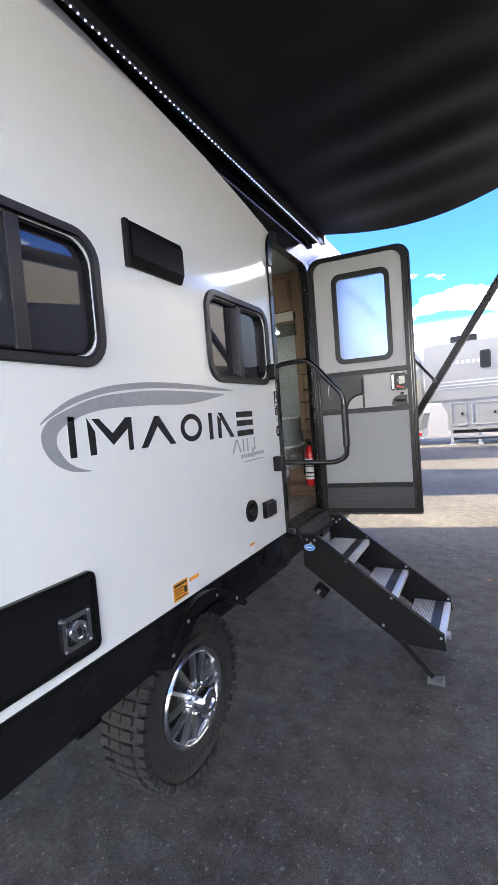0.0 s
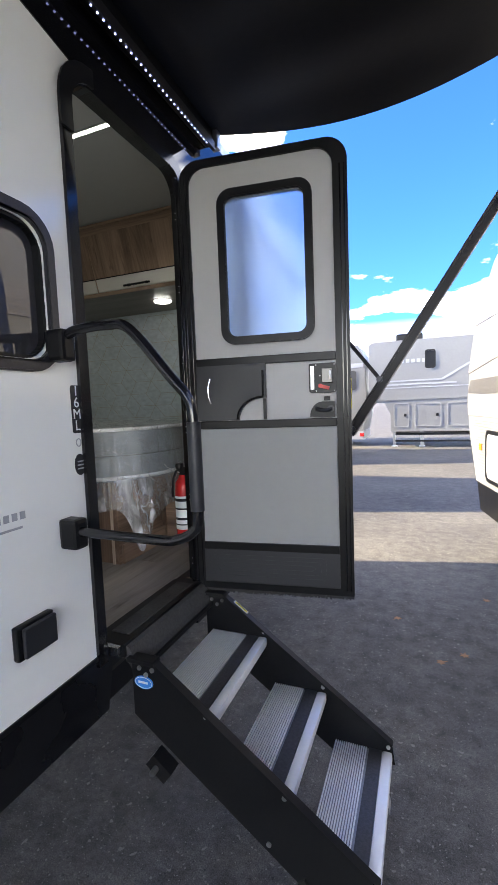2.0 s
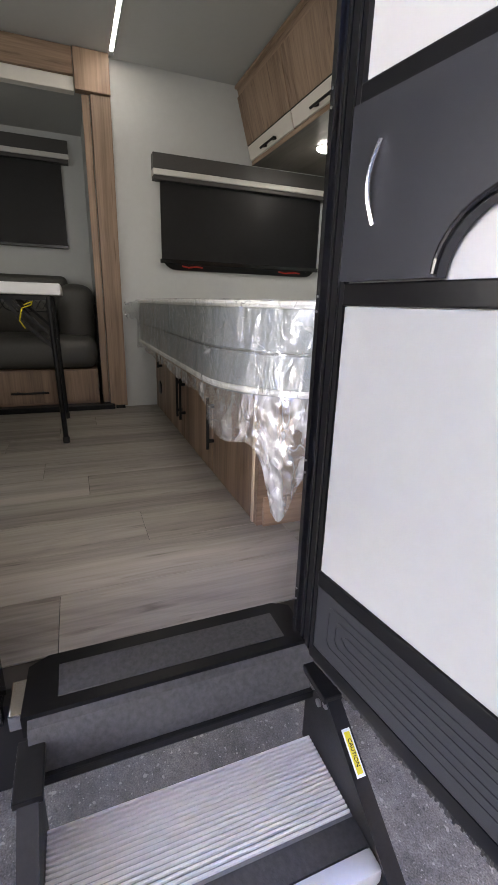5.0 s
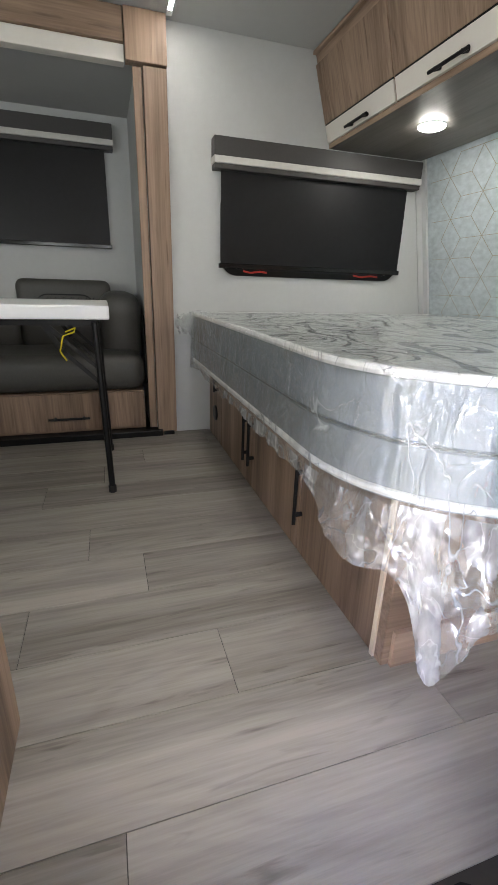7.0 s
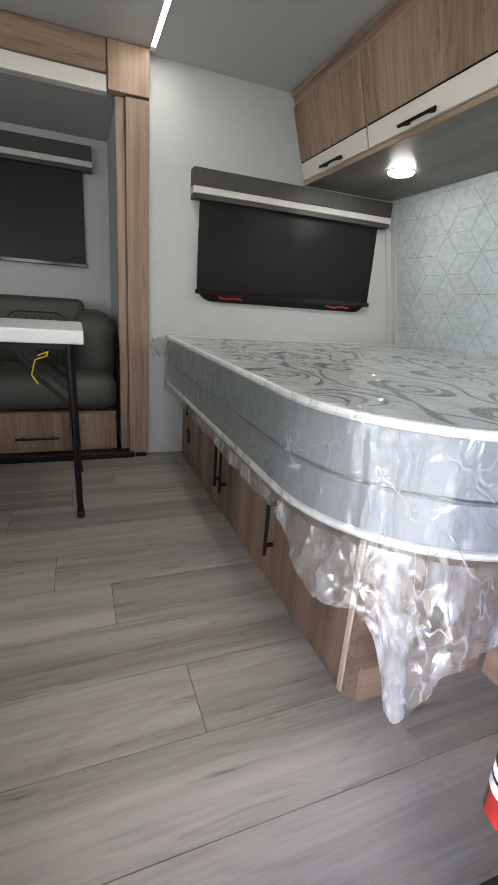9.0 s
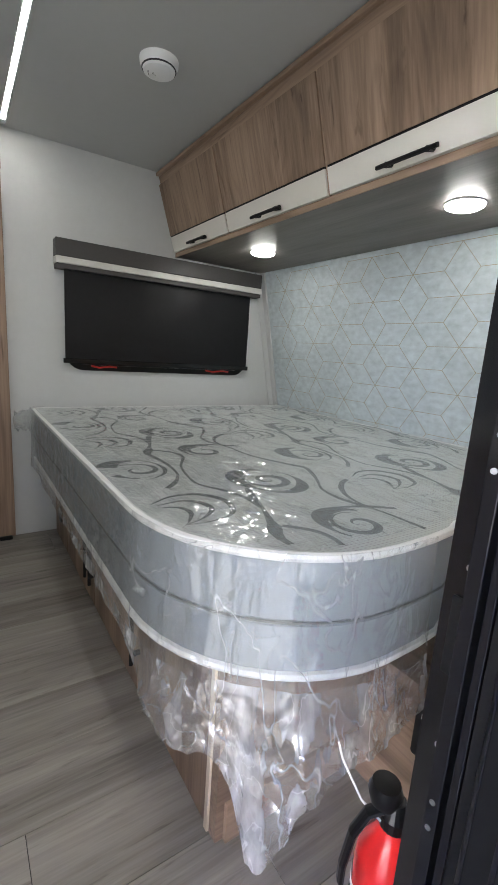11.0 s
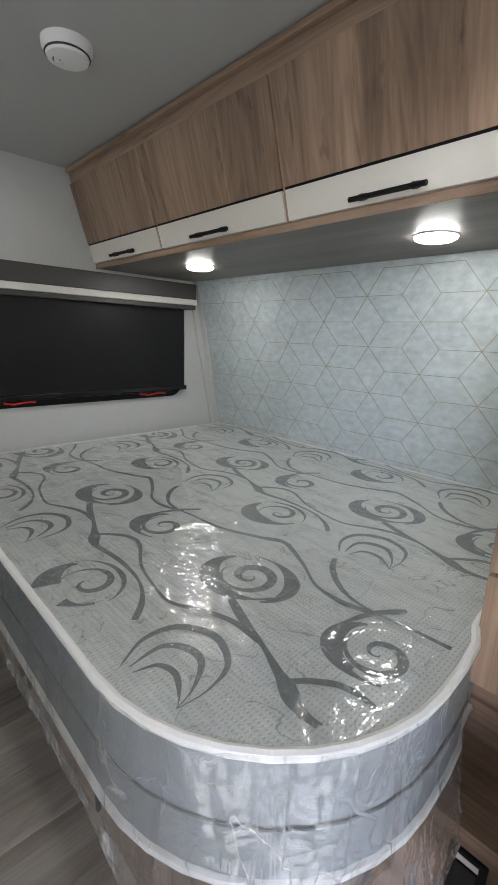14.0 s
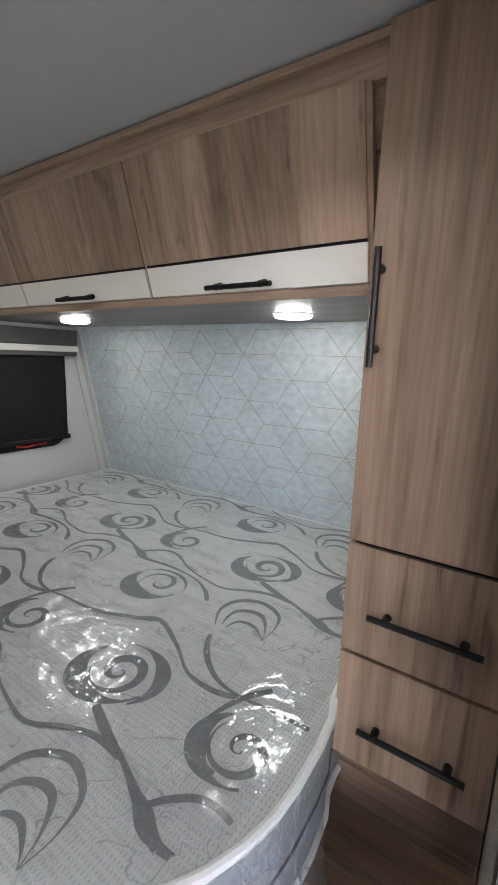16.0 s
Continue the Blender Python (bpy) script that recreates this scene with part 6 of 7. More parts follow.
plate(bm, rrect(-1.40, 1.028, -1.329, 1.148, 0.006), [], "y", 6.979, 6.987)
part("cover_plate", bm, M_BLACK, outl)
bm = bm_new()
plate(bm, rrect(-1.383, 1.045, -1.346, 1.12, 0.004), [], "y", 6.976, 6.979)
part("socket_face", bm, M_BLACK_GLOSS, outl)
bm = bm_new()
box(bm, -1.385, -1.344, 6.9765, 6.9785, 1.126, 1.138)
part("label", bm, M_LABEL, outl, "small white label")

# ---- bed ----
BX0, BX1, BY0 = XF + 0.04, -1.575, 6.58
base = thing("bed_base", (-2.5, 7.2, FLOOR), "oak laminate bed base with cupboard doors and black pulls", "bed base")
bm = bm_new()
box(bm, BX0, BX1 - 0.03, BY0 + 0.018, YH - 0.01, FLOOR, 1.262)
part("carcass", bm, M_WOOD_X, base)
bm = bm_new()
box(bm, BX1 - 0.03, BX1, BY0 + 0.0, 6.985, FLOOR, 1.262, 0.003)
part("end_panel", bm, M_WOOD_Y, base)
bm = bm_new()
box(bm, BX1 - 0.001, BX1 + 0.012, BY0 + 0.02, 6.985, FLOOR, FLOOR + 0.10, 0.002)
part("end_skirting", bm, M_WOOD_Y, base)
bm = bm_new()
box(bm, BX1 - 0.045, BX1 - 0.031, BY0 - 0.004, BY0 + 0.017, FLOOR, 1.262)
part("edge_strip", bm, M_CREAM_EDGE, base, "pale edge strip")
for a, b, hx in ((-3.13, -2.60, -2.645), (-2.594, -2.083, -2.585), (-2.077, BX1 - 0.046, -2.062)):
    bm = bm_new()
    box(bm, a, b, BY0, BY0 + 0.018, FLOOR + 0.004, 1.255, 0.002)
    d_ = part("cupboard_door", bm, M_WOOD_V, base)
    bm = bm_new()
    hx = hx if hx != -2.585 else -2.572
    pull(bm, (hx, BY0, 0.945), (hx, BY0, 1.165), (0, -1, 0))
    part("pull", bm, M_BLACK_MATT, d_, "black bar pull")
    bm = bm_new()
    box(bm, b, b + 0.006, BY0 + 0.004, BY0 + 0.018, FLOOR + 0.004, 1.255)
    part("seam", bm, M_CREAM_EDGE, base)
bm = bm_new()
box(bm, BX0, -3.136, BY0, BY0 + 0.018, FLOOR + 0.004, 1.255, 0.002)
fp = part("fixed_panel", bm, M_WOOD_V, base)
bm = bm_new()
lathe(bm, [(0.045, 0.0), (0.043, -0.008), (0.03, -0.01)], (-3.27, BY0, 0.99), "y", 28)
part("vent_grommet", bm, M_BLACK, fp, "round black heater vent")
bm = bm_new()
pull(bm, (-3.2, BY0, 1.13), (-3.2, BY0, 1.2), (0, -1, 0))
part("latch", bm, M_BLACK_MATT, fp)

MX0, MX1, MY0, MY1, MZ0, MZ1, MR = XF + 0.06, -1.432, 6.478, 8.055, 1.265, 1.535, 0.40


def bed_outline(grow=0.0, n=10):
    """The mattress outline, anticlockwise; one corner is well rounded. It steps in beside the wardrobe."""
    pts = []
    x0, x1, y0, y1 = MX0 - grow, MX1 + grow, MY0 - grow, MY1 + grow * 0.1
    r, rs = MR + grow, 0.07
    for k in range(n + 1):
        t = -math.pi / 2 + k / n * math.pi / 2
        pts.append((x1 - r + r * math.cos(t), y0 + r + r * math.sin(t)))
    pts += [(x1 - 0.002, 6.98), (x1 - 0.01, 7.06), (x1 - 0.028, 7.11), (x1 - 0.034, 7.16), (x1 - 0.032, 7.5), (x1 - 0.032, y1), ((x0 + x1) / 2, y1), (x0, y1), (x0, (y0 + y1) / 2)]
    for k in range(7):
        t = math.pi + k / 6 * math.pi / 2
        pts.append((x0 + rs + rs * math.cos(t), y0 + rs + rs * math.sin(t)))
    for k in range(1, 12):
        pts.append((x0 + rs + (x1 - r - x0 - rs) * k / 12, y0))
    return pts


mattress = thing("mattress", (-2.4, 7.25, MZ0), "pale grey mattress with dark swirl pattern and white piping", "mattress")
out0 = bed_outline()
bm = bm_new()
plate(bm, bed_outline(-0.001), [], "z", MZ1 - 0.01, MZ1 + 0.001)
part("top_panel", bm, M_MATT_TOP, mattress, "pale knitted top")
bm = bm_new()
rings = []
for z, g in ((MZ0, -0.006), (MZ0 + 0.03, 0.004), (MZ0 + 0.125, 0.006), (MZ0 + 0.132, -0.001), (MZ0 + 0.139, 0.006), (MZ1 - 0.03, 0.004), (MZ1 - 0.008, -0.006)):
    rings.append([bm.verts.new((x, y, z)) for x, y in bed_outline(g)])
for a, b in zip(rings, rings[1:]):
    for k in range(len(a)):
        bm.faces.new((a[k], a[(k + 1) % len(a)], b[(k + 1) % len(a)], b[k]))
bm.faces.new(rings[0][::-1])
part("side_band", bm, M_MATT_SIDE, mattress, "blue-grey side band", smooth=True)
bm = bm_new()
c_ = bed_outline(0.007)
tube(bm, [(x, y, MZ0 + 0.133) for x, y in c_ + c_[:1]], 0.0025, 6)
part("side_seam", bm, M_SWIRL, mattress)
for z in (MZ1 - 0.004, MZ0 + 0.018):
    bm = bm_new()
    c_ = bed_outline(0.004)
    tube(bm, [(x, y, z) for x, y in c_ + c_[:1]], 0.0098, 8)
    part("piping", bm, M_PIPING, mattress, "white piping", smooth=True)


def spiral(cx, cy, size, turns, start, hand=1, n=46):
    return [(cx + hand * size * (1 - k / n) ** 0.9 * math.cos(start + turns * 2 * math.pi * k / n), cy + size * (1 - k / n) ** 0.9 * math.sin(start + turns * 2 * math.pi * k / n)) for k in range(n)]


swirls = bm_new()
SZ = MZ1 + 0.0022
fat = lambda w: (lambda t: 0.95 * w * (0.16 + math.sin(math.pi * min(1, t * 1.1 + 0.02)) ** 1.5))
thin = lambda w: (lambda t: 1.35 * w * (0.75 + 0.25 * math.sin(t * 9)))
DX, DY = 0.725, 0.645


VINES = [
    (0.008, [(0.045, -0.093), (0.118, -0.123), (0.194, -0.146), (0.261, -0.174), (0.352, -0.212)]),
    (0.0055, [(0.352, -0.212), (0.458, -0.199), (0.577, -0.21), (0.654, -0.246), (0.70, -0.29)]),
    (0.0055, [(0.283, -0.182), (0.316, -0.144), (0.36, -0.115), (0.42, -0.118), (0.519, -0.17), (0.62, -0.195), (0.696, -0.201), (0.769, -0.164), (0.837, -0.142), (0.91, -0.145)]),
    (0.006, [(0.088, 0.235), (0.108, 0.195), (0.151, 0.149), (0.211, 0.114), (0.277, 0.105), (0.353, 0.113), (0.475, 0.122), (0.598, 0.169), (0.661, 0.2)]),
    (0.006, [(0.598, 0.165), (0.661, 0.2), (0.773, 0.148), (0.857, 0.094), (0.934, 0.083), (1.0, 0.098)]),
    (0.006, [(0.325, 0.163), (0.285, 0.105), (0.262, 0.04), (0.258, -0.012), (0.296, -0.061), (0.343, -0.071)]),
]
for i in range(-1, 4):
    for j in range(-1, 3):
        lift = itertools.count()
        ox, oy = -1.90 - i * DX, 6.885 + j * DY

        def at_(pts):
            return [(ox + a, oy + b) for a, b in pts]

        # double spiral with a dark belly
        ribbon(swirls, spiral(ox + 0.005, oy + 0.005, 0.075, 1.7, 3.4), fat(0.012), SZ + 0.00009 * next(lift))
        ribbon(swirls, at_([(0.105 * math.cos(t), 0.085 * math.sin(t)) for t in [2.6 + 3.4 * k / 24 for k in range(25)]]), fat(0.024), SZ + 0.00009 * next(lift))
        ribbon(swirls, at_([(0.115 * math.cos(t), 0.095 * math.sin(t)) for t in [-0.6 + 2.6 * k / 24 for k in range(25)]]), fat(0.017), SZ + 0.00009 * next(lift))
        # single spiral with a crescent
        ribbon(swirls, spiral(ox - 0.215, oy + 0.345, 0.07, 1.25, 5.6, -1), fat(0.008), SZ + 0.00009 * next(lift))
        ribbon(swirls, at_([(-0.225 + 0.095 * math.cos(t), 0.335 + 0.075 * math.sin(t)) for t in [2.8 + 3.3 * k / 22 for k in range(23)]]), fat(0.028), SZ + 0.00009 * next(lift))
        ribbon(swirls, at_([(-0.225 + 0.105 * math.cos(t), 0.337 + 0.085 * math.sin(t)) for t in [0.1 + 2.9 * k / 22 for k in range(23)]]), fat(0.006), SZ + 0.00009 * next(lift))
        # spiral with a tail
        ribbon(swirls, spiral(ox + 0.355, oy + 0.0, 0.07, 1.5, 2.6, 1), fat(0.009), SZ + 0.00009 * next(lift))
        ribbon(swirls, at_([(0.35 + 0.085 * math.cos(t), 0.0 + 0.08 * math.sin(t)) for t in [2.3 + 3.0 * k / 22 for k in range(23)]]), fat(0.02), SZ + 0.00009 * next(lift))
        # leaf of nested crescents, drawn to a tip
        for w, pts in ((0.0085, [(0.07, 0.276), (0.036, 0.341), (0.048, 0.409), (0.115, 0.447), (0.188, 0.42), (0.212, 0.358), (0.209, 0.293)]), (0.008, [(0.083, 0.286), (0.075, 0.353), (0.108, 0.387), (0.154, 0.387), (0.193, 0.341), (0.209, 0.297)]), (0.006, [(0.098, 0.283), (0.112, 0.325), (0.149, 0.336), (0.19, 0.315), (0.209, 0.297)])):
            ribbon(swirls, smooth_line(at_(pts)), fat(w), SZ + 0.00009 * next(lift))
        for w, pts in VINES:
            ribbon(swirls, smooth_line(at_(pts)), thin(w), SZ + 0.00009 * next(lift))
        ribbon(swirls, smooth_line(at_([(0.25, -0.168), (0.29, -0.186), (0.335, -0.207), (0.39, -0.2)])), fat(0.015), SZ + 0.00009 * next(lift))
# keep the pattern inside the mattress outline
lim = bed_outline(-0.03)
gone = []
for f_ in swirls.faces:
    c = f_.calc_center_median()
    inside = False
    for (xa, ya), (xb, yb) in zip(lim, lim[1:] + lim[:1]):
        if (ya > c.y) != (yb > c.y) and c.x < (xb - xa) * (c.y - ya) / (yb - ya) + xa:
            inside = not inside
    if not inside:
        gone.append(f_)
bmesh.ops.delete(swirls, geom=gone, context="FACES")
part("swirl_pattern", swirls, M_SWIRL, mattress, "dark grey woven swirls")

# ---- packing film over the mattress ----
film_ = thing("plastic_wrap", (-2.4, 7.25, 1.27), "clear crumpled plastic wrap draped over the mattress", "plastic wrap")
bm = bm_new()
NX, NYY = 190, 150
grid = []
for i in range(NX + 1):
    col = []
    for j in range(NYY + 1):
        x = MX0 + (MX1 - 0.036 - MX0) * i / NX
        y = MY0 + (MY1 - MY0) * j / NYY
        if x > MX1 - MR - 0.036 and y < MY0 + MR:
            dx, dy = x - (MX1 - MR), MY0 + MR - y
            dd = math.hypot(dx, dy)
            if dx > 0 and dd > MR - 0.004:
                s_ = (MR - 0.004) / dd
                x, y = MX1 - MR + dx * s_, MY0 + MR - dy * s_
        z = SZ + 0.003 + 0.004 * abs(noise.noise((x * 4, y * 4, 1)))
        z += 0.006 * max(0.0, 1 - 7 * abs(noise.noise((x * 7 + y * 3, y * 9, 4)))) * (0.3 + abs(noise.noise((x * 2, y * 2, 8))))
        z += 0.001 * max(0.0, 1 - 6 * abs(noise.noise((x * 19, y * 23 + x * 8, 6))))
        col.append(bm.verts.new((x, y, z)))
    grid.append(col)
for a, b in zip(grid, grid[1:]):
    for j in range(NYY):
        bm.faces.new((a[j], b[j], b[j + 1], a[j + 1]))
part("top_sheet", bm, M_FILM_TOP, film_, smooth=True)
# skirt of film hanging round the open sides
base_l = bed_outline(0.014)
n_all = len(base_l)
path_ = base_l[n_all - 18:] + base_l[:12]
dense = []
for p, q in zip(path_, path_[1:]):
    steps_ = max(2, int(math.hypot(q[0] - p[0], q[1] - p[1]) / 0.006))
    for k in range(steps_):
        dense.append((p[0] + (q[0] - p[0]) * k / steps_, p[1] + (q[1] - p[1]) * k / steps_))
dense.append(path_[-1])


def ease(t):
    t = min(1.0, max(0.0, t))
    return t * t * (3 - 2 * t)


cols, dist = [], 0.0
NV, NC = 64, 36          # rows of the skirt; rows that cling to the mattress side
for k, (x, y) in enumerate(dense):
    a, b = dense[max(0, k - 3)], dense[min(len(dense) - 1, k + 3)]
    if k:
        dist += math.hypot(x - dense[k - 1][0], y - dense[k - 1][1])
    t = Vector((b[0] - a[0], b[1] - a[1])).normalized()
    nx, ny = t.y, -t.x
    tip = math.exp(-((x + 1.495) ** 2 + (y - 6.63) ** 2) / 0.0017)
    round_ = ease((x + 1.95) / 0.3)
    end = ease((y - 6.66) / 0.25)
    # gathers of upright folds at the rounded corner
    gather = math.exp(-((x + 1.63) ** 2 + (y - 6.52) ** 2) / 0.005) + 0.7 * math.exp(-((x + 1.46) ** 2 + (y - 6.68) ** 2) / 0.0025) + 0.3 * math.exp(-((x + 2.3) ** 2 + (y - 6.47) ** 2) / 0.01)
    hang = 0.29 + 0.02 * ease((x + 2.7) / 0.8) + 0.10 * ease((x + 1.78) / 0.16) + 0.05 * ease((y - 6.56) / 0.06) - 0.07 * end + 0.17 * tip
    hang += 0.022 * noise.noise((dist * 4.1, 0, 0)) + 0.012 * noise.noise((dist * 15, 2, 0))
    col = []
    for r_ in range(NV + 1):
        drop = 0.266 * r_ / NC if r_ <= NC else 0.266 + (hang - 0.266) * (r_ - NC) / (NV - NC)
        v = drop / 0.46
        free = ease((v - 0.5) / 0.35)
        z = MZ1 + 0.010 - drop
        # taut and smooth on the mattress, billowing and crumpled below it
        billow = 0.014 * noise.noise((dist * 2.6, v * 1.4, 7)) + 0.006 * noise.noise((dist * 9.0, v * 2.5, 3))
        pleat = max(0.0, 1 - 3.2 * abs(noise.noise((dist * 13.0 + 0.3 * v, v * 0.6, 5))))
        sharp = max(0.0, 1 - 5.0 * abs(noise.noise((dist * 24.0 + 0.5 * v, v * 0.9, 9))))
        crease = max(0.0, 1 - 5.0 * abs(noise.noise((dist * 6 + 4 * v, v * 6 - dist * 5, 1))))
        crumple_ = max(0.0, 1 - 4.5 * abs(noise.noise((dist * 21 - 7 * v, v * 17 + dist * 4, 2))))
        o_ = 0.004 + 0.008 * v + 0.032 * v * v * (0.2 + round_) + billow * (0.12 + free)
        o_ += gather * (pleat * (0.009 + 0.016 * v) + sharp * (0.006 + 0.006 * v))
        o_ += free * (0.006 * crease + 0.005 * crumple_) + 0.0012 * crease
        o_ -= 0.04 * tip * max(0, v - 0.8)
        o_ = max(o_, 0.003)
        col.append((x + nx * o_, y + ny * o_, z))
    cols.append(col)
for name_, r0, r1, mat_ in (("clinging_sheet", 0, NC, M_FILM_CLING), ("hanging_sheet", NC, NV, M_FILM)):
    bm = bm_new()
    rows = [[bm.verts.new(q) for q in col[r0:r1 + 1]] for col in cols]
    for a, b in zip(rows, rows[1:]):
        for j in range(r1 - r0):
            bm.faces.new((a[j], b[j], b[j + 1], a[j + 1]))
    part(name_, bm, mat_, film_, smooth=True)

bm = bm_new()
tuft = []
for i in range(15):
    row = []
    for j in range(15):
        u, v = i / 14, j / 14
        y = 6.47 - 0.085 * u
        x = MX0 + 0.005 + 0.05 * math.sin(v * 9) * u + 0.02 * noise.noise((u * 6, v * 6, 1))
        z = 1.475 + (v - 0.5) * (0.12 - 0.03 * u) + 0.02 * noise.noise((u * 7, v * 5, 4))
        row.append(bm.verts.new((max(x, XF + 0.006), y, z)))
    tuft.append(row)
for a, b in zip(tuft, tuft[1:]):
    for j in range(14):
        bm.faces.new((a[j], b[j], b[j + 1], a[j + 1]))
part("bunched_end", bm, M_FILM, film_, smooth=True)

# ---- headboard cube lines ----
E_ = 0.157
lines = set()


def key(p, q):
    p, q = (round(p[0], 3), round(p[1], 3)), (round(q[0], 3), round(q[1], 3))
    return (p, q) if p < q else (q, p)


for i in range(-1, 15):
    for j in range(-1, 10):
        cx = -3.305 + i * E_ * 1.5
        cz = 1.352 + (j + 0.5 * (i % 2)) * E_ * math.sqrt(3) * 0.76
        hexa = [(cx + E_ * math.cos(k * math.pi / 3), cz + 0.76 * E_ * math.sin(k * math.pi / 3)) for k in range(6)]
        for k in range(6):
            lines.add(key(hexa[k], hexa[(k + 1) % 6]))
        for k in (1, 3, 5):
            lines.add(key((cx, cz), hexa[k]))
bm = bm_new()
for p, q in sorted(lines):
    if min(p[0], q[0]) > XF + 0.06 and max(p[0], q[0]) < -1.2 and min(p[1], q[1]) > 1.25 and max(p[1], q[1]) < 2.44:
        bar(bm, (p[0], nose(p[1]) - 0.0005, p[1]), (q[0], nose(q[1]) - 0.0005, q[1]), 0.0024, 0.0015, (0, 1, 0))
part("inlay_lines", bm, M_GOLD, headboard, "thin dull gold lines")

# ---- slide-out sofa ----
sofa = thing("sofa", (-3.9, 5.2, FLOOR), "charcoal leatherette sofa with quilted backrest in the slide-out", "sofa")
bm = bm_new()
box(bm, SX + 0.02, XF - 0.02, 4.0, 6.20, FLOOR + 0.03, 1.09)
part("plinth", bm, M_WOOD_Y, sofa, "oak laminate plinth")
for a, b in ((4.2, 5.395), (5.405, 6.19)):
    bm = bm_new()
    box(bm, XF - 0.02, XF - 0.003, a, b, FLOOR + 0.045, 1.085, 0.002)
    d_ = part("drawer_front", bm, M_WOOD_V, sofa, "oak laminate drawer front")
    bm = bm_new()
    c = 5.78 if b > 6 else 4.8
    pull(bm, (XF - 0.003, c - 0.11, 0.948), (XF - 0.003, c + 0.11, 0.948), (1, 0, 0))
    part("pull", bm, M_BLACK_MATT, d_, "black bar pull")


def cushion(bm, x0, x1, y0, y1, z0, z1, r):
    box(bm, x0, x1, y0, y1, z0, z1)
    bmesh.ops.bevel(bm, geom=bm.edges[:], offset=r, segments=5, profile=0.55, affect="EDGES")
    return bm


for a, b in ((4.1, 5.13), (5.14, 6.21)):
    bm = bm_new()
    cushion(bm, SX + 0.25, XF + 0.015, a, b, 1.095, 1.30, 0.075)
    part("seat_cushion", bm, M_SOFA, sofa, smooth=True)
for a, b, zt in ((4.3, 5.0, 1.62), (5.50, 6.06, 1.69)):
    bm = bm_new()
    cushion(bm, SX + 0.05, SX + 0.27, a, b, 1.26, zt, 0.05)
    bk = part("back_cushion", bm, M_SOFA, sofa, smooth=True)
    c = (a + b) / 2
    loop = rrect(c - 0.17, 1.44, c + 0.17, 1.60, 0.07)
    bm = bm_new()
    tube(bm, [(SX + 0.272, p, q) for p, q in loop + loop[:1]], 0.004, 6)
    part("quilted_border", bm, M_BLACK, bk)
    for k in range(-3, 4):
        for s_ in (-1, 1):
            bm = bm_new()
            tube(bm, [(SX + 0.271, c + k * 0.045 - s_ * 0.04, 1.455), (SX + 0.271, c + k * 0.045 + s_ * 0.04, 1.585)], 0.0025, 5)
            part("quilt_seam", bm, M_BLACK, bk)
bm = bm_new()
cushion(bm, SX + 0.04, SX + 0.30, 5.0, 5.50, 1.22, 1.55, 0.05)
part("centre_back", bm, M_SOFA, sofa, smooth=True)
bm = bm_new()
cushion(bm, SX + 0.06, SX + 0.60, 5.98, 6.225, 1.20, 1.63, 0.10)
part("arm_bolster", bm, M_SOFA, sofa, smooth=True)
bm = bm_new()
tube(bm, [(XF - 0.06, 6.222, 1.12), (XF - 0.12, 6.226, 1.32), (XF - 0.2, 6.226, 1.50)], 0.009, 8)
part("hinge_arm", bm, M_BLACK_MATT, sofa)

# ---- folding table ----
table = thing("folding_table", (-2.95, 5.4, FLOOR), "white folding table with thin black steel legs", "table")
bm = bm_new()
box(bm, -3.25, -2.68, 4.75, 6.03, 1.545, 1.597, 0.008)
part("tabletop", bm, M_TABLE, table, smooth=False)
bm = bm_new()
for a, b in (((-2.72, 4.8, 1.533), (-2.72, 5.98, 1.533)), ((-3.21, 4.8, 1.533), (-3.21, 5.98, 1.533))):
    bar(bm, a, b, 0.022, 0.022)
part("rim_rail", bm, M_BLACK_MATT, table)
for x in (-2.70, -3.22):
    for y, yb in ((5.975, 5.99), (4.86, 4.84)):
        bm = bm_new()
        tube(bm, [(x, y, 1.535), (x, yb, FLOOR + 0.012)], 0.0125, 10)
        lg = part("leg", bm, M_BLACK_MATT, table)
        bm = bm_new()
        lathe(bm, [(0.016, 0.0), (0.016, 0.03)], (x, yb, FLOOR), "z", 12)
        part("rubber_foot", bm, M_RUBBER, lg)
for x in (-2.715, -3.2):
    bm = bm_new()
    bar(bm, (x, 5.975, 1.305), (x, 5.86, 1.42), 0.008, 0.016)
    bar(bm, (x - 0.01, 5.85, 1.43), (x - 0.01, 5.79, 1.53), 0.008, 0.016)
    bar(bm, (x, 5.975, 1.36), (x, 5.80, 1.53), 0.008, 0.014)
    lathe(bm, [(0.008, -0.01), (0.008, 0.012)], (x, 5.975, 1.305), "x", 10)
    part("brace", bm, M_BLACK_MATT, table)
bm = bm_new()
tube(bm, [(-2.70, 5.87, 1.50), (-2.695, 5.905, 1.515), (-2.69, 5.90, 1.50), (-2.695, 5.86, 1.485), (-2.69, 5.845, 1.43), (-2.69, 5.865, 1.395)], 0.007, 8, rb=0.003)
part("strap", bm, M_YELLOW, table, "yellow plastic tie strap")

# ---- galley cabinet beside the doorway ----
gal = thing("galley_cabinet", (-1.4, 5.0, FLOOR), "oak laminate galley cabinet beside the doorway", "cabinet")
bm = bm_new()
box(bm, -1.66, XI - 0.002, 4.0, 5.79, FLOOR, 1.70, 0.003)
part("carcass", bm, M_WOOD_V, gal)
bm = bm_new()
box(bm, -1.68, XI - 0.002, 3.98, 5.80, 1.702, 1.735, 0.006)
part("worktop", bm, M_CREAM, gal)

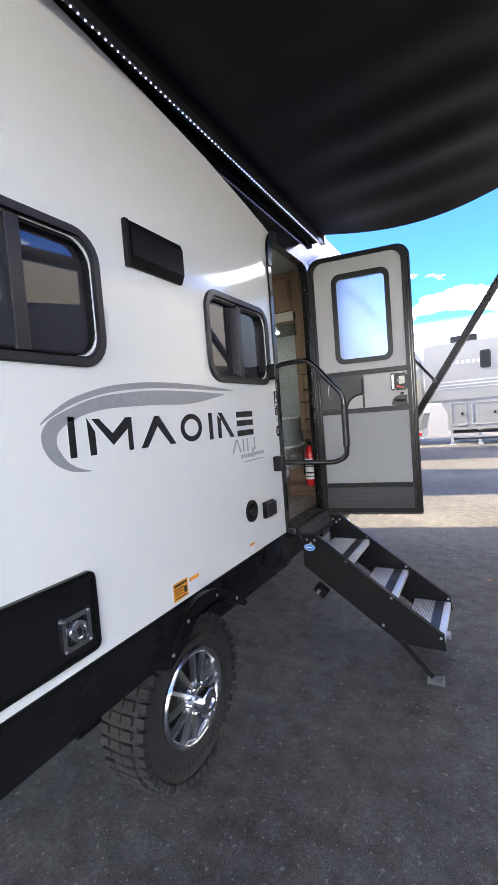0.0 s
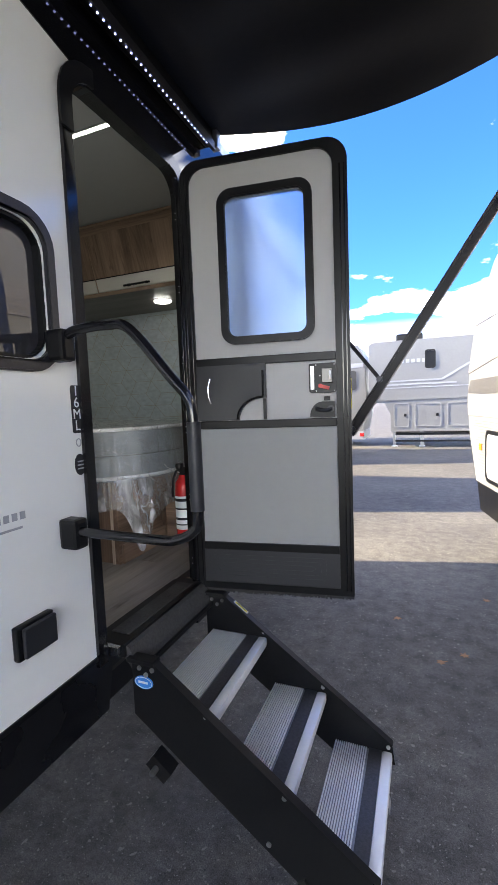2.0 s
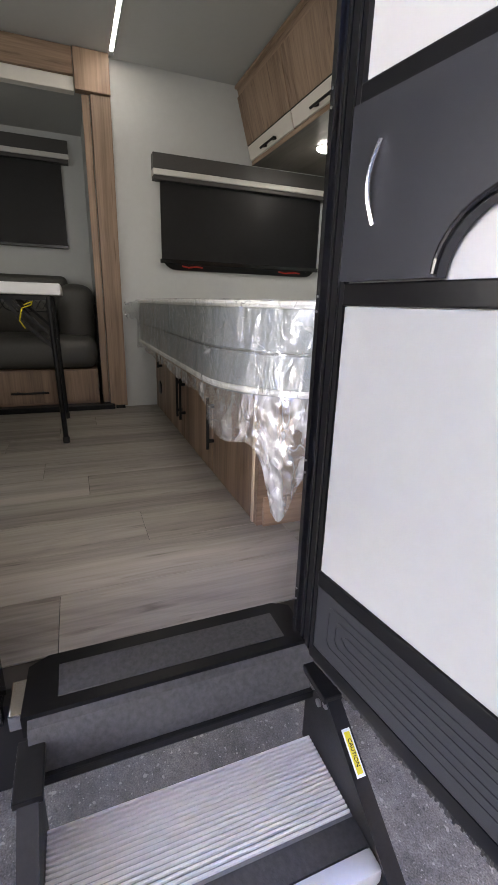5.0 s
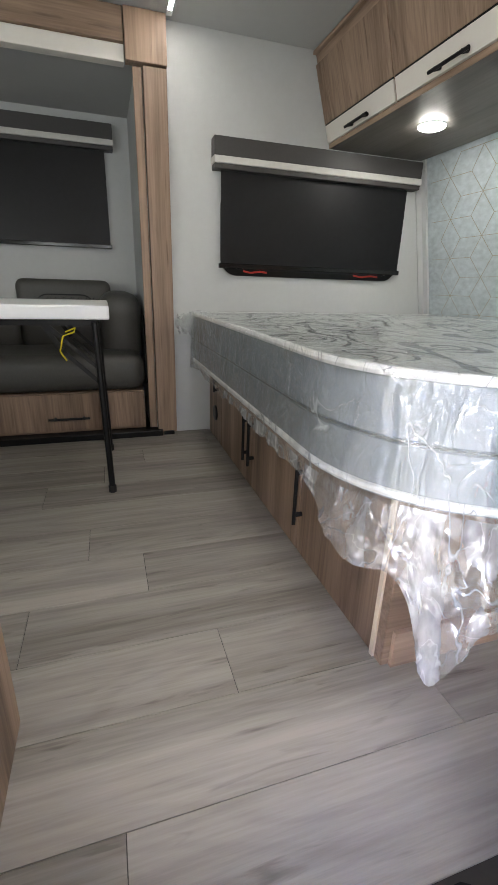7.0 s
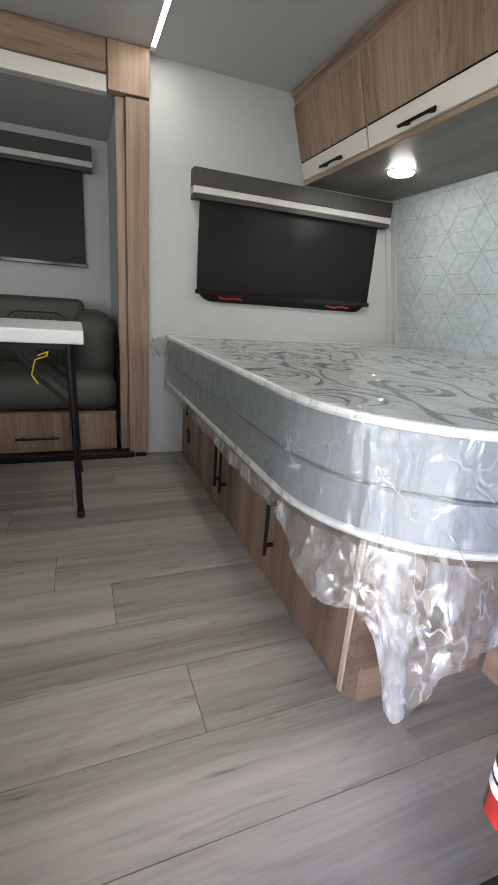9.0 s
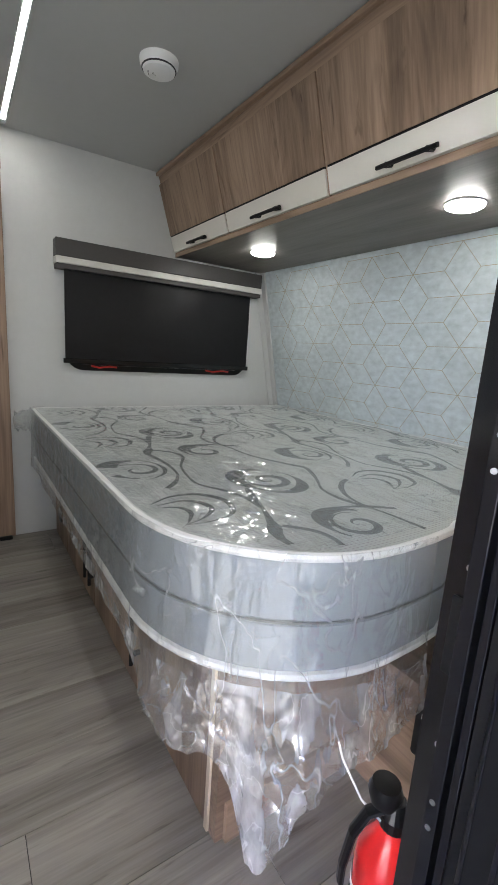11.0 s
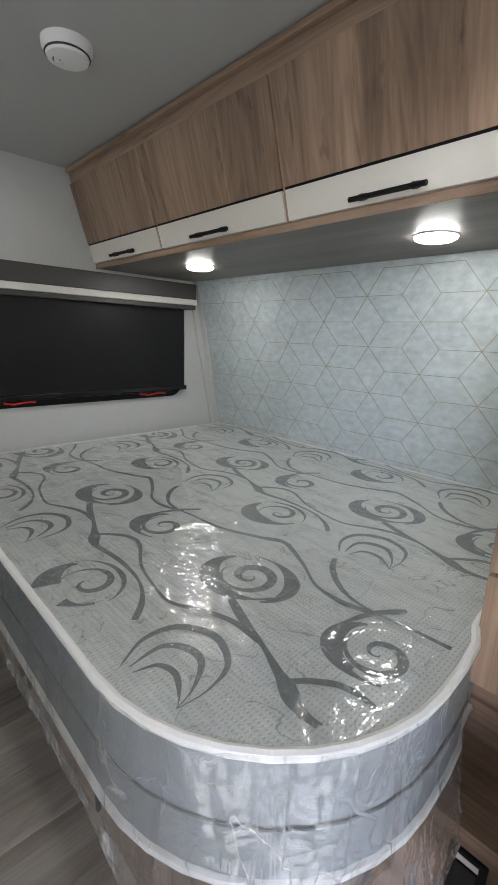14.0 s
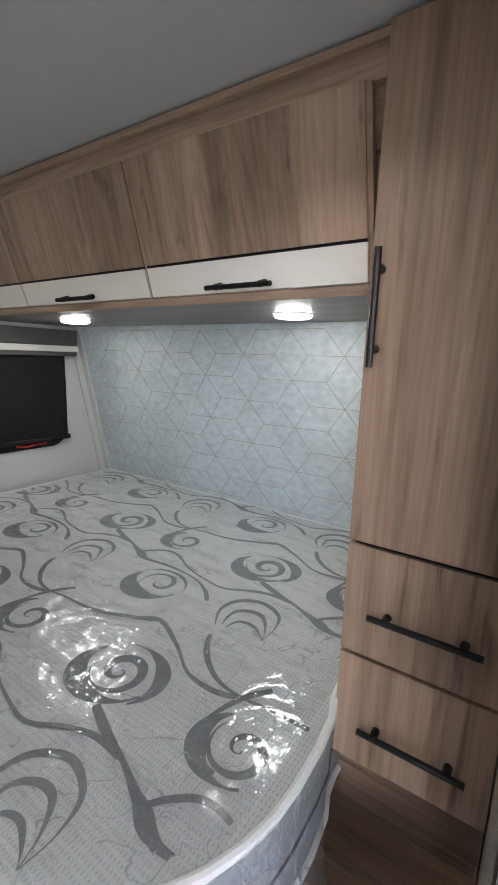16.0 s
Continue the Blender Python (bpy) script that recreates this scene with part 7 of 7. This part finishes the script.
# ---- fire extinguisher ----
EX, EYY, EZ = -1.192, 6.604, 0.995
ext = thing("fire_extinguisher", (EX, EYY, EZ), "red fire extinguisher with white label on a wall hook", "fire extinguisher")
bm = bm_new()
lathe(bm, [(0.036, 0.0), (0.042, 0.008), (0.042, 0.25), (0.038, 0.275), (0.022, 0.30), (0.018, 0.315)], (EX, EYY, EZ), "z", 32)
part("cylinder", bm, M_RED, ext, smooth=True)
bm = bm_new()
lathe(bm, [(0.0425, 0.0), (0.0425, 0.16)], (EX, EYY, EZ + 0.055), "z", 32)
lb = part("label", bm, M_LABEL, ext, "white instruction label")
for z, h in ((0.075, 0.006), (0.10, 0.012), (0.15, 0.008), (0.19, 0.014)):
    bm = bm_new()
    lathe(bm, [(0.0428, 0.0), (0.0428, h)], (EX, EYY, EZ + z), "z", 32)
    part("print", bm, M_DECAL, lb)
bm = bm_new()
lathe(bm, [(0.018, 0.0), (0.02, 0.02), (0.012, 0.04)], (EX, EYY, EZ + 0.312), "z", 20)
part("valve", bm, M_BLACK, ext)
bm = bm_new()
tube(bm, [(EX - 0.004, EYY - 0.012, EZ + 0.345), (EX - 0.016, EYY - 0.032, EZ + 0.335), (EX - 0.026, EYY - 0.044, EZ + 0.30), (EX - 0.032, EYY - 0.048, EZ + 0.245), (EX - 0.033, EYY - 0.047, EZ + 0.215)], 0.009, 10, rb=0.005)
part("lever", bm, M_BLACK, ext)
bm = bm_new()
lathe(bm, [(0.006, -0.018), (0.018, -0.016), (0.022, 0.0), (0.018, 0.012), (0.004, 0.014)], (EX - 0.012, EYY - 0.008, EZ + 0.358), "z", 18)
part("nozzle", bm, M_BLACK, ext, "round black nozzle", smooth=True)
bm = bm_new()
tube(bm, [(EX - 0.005, EYY - 0.02, EZ + 0.325), (EX - 0.03, EYY - 0.03, EZ + 0.338), (EX - 0.075, EYY - 0.02, EZ + 0.352), (EX - 0.09, EYY - 0.015, EZ + 0.365)], 0.0016, 6)
part("pull_tie", bm, M_LABEL, ext, "white plastic tie")
bm = bm_new()
box(bm, EX + 0.03, XI - 0.013, EYY - 0.02, EYY + 0.02, EZ + 0.1, EZ + 0.36)
part("bracket", bm, M_STEEL, ext)

# ---- floor planks ----
random.seed(11)
PW = 0.2
ENDS = {0: 5.985, 1: 5.45, 2: 6.235, 4: 6.077, 7: 5.72}       # joints seen across the planks
row_x = [(-1.40 - PW * k) for k in range(-1, 11)]
for r_, xr in enumerate(row_x):
    x1, x0 = min(xr, XI - 0.004), max(xr - PW, XF + 0.002)
    if x1 - x0 < 0.02:
        continue
    y = ENDS.get(r_, random.uniform(5.2, 6.4)) - 1.22 * 4
    while y < 7.3:
        a, b = max(y, YR + 0.01), min(y + 1.22, 7.25)
        if b - a > 0.05:
            bm = bm_new()
            box(bm, x0 + 0.0009, x1 - 0.0009, a + 0.0009, b - 0.0009, FLOOR - 0.004, FLOOR, 0.0008)
            part("plank", bm, M_FLOOR, floor)
        y += 1.22
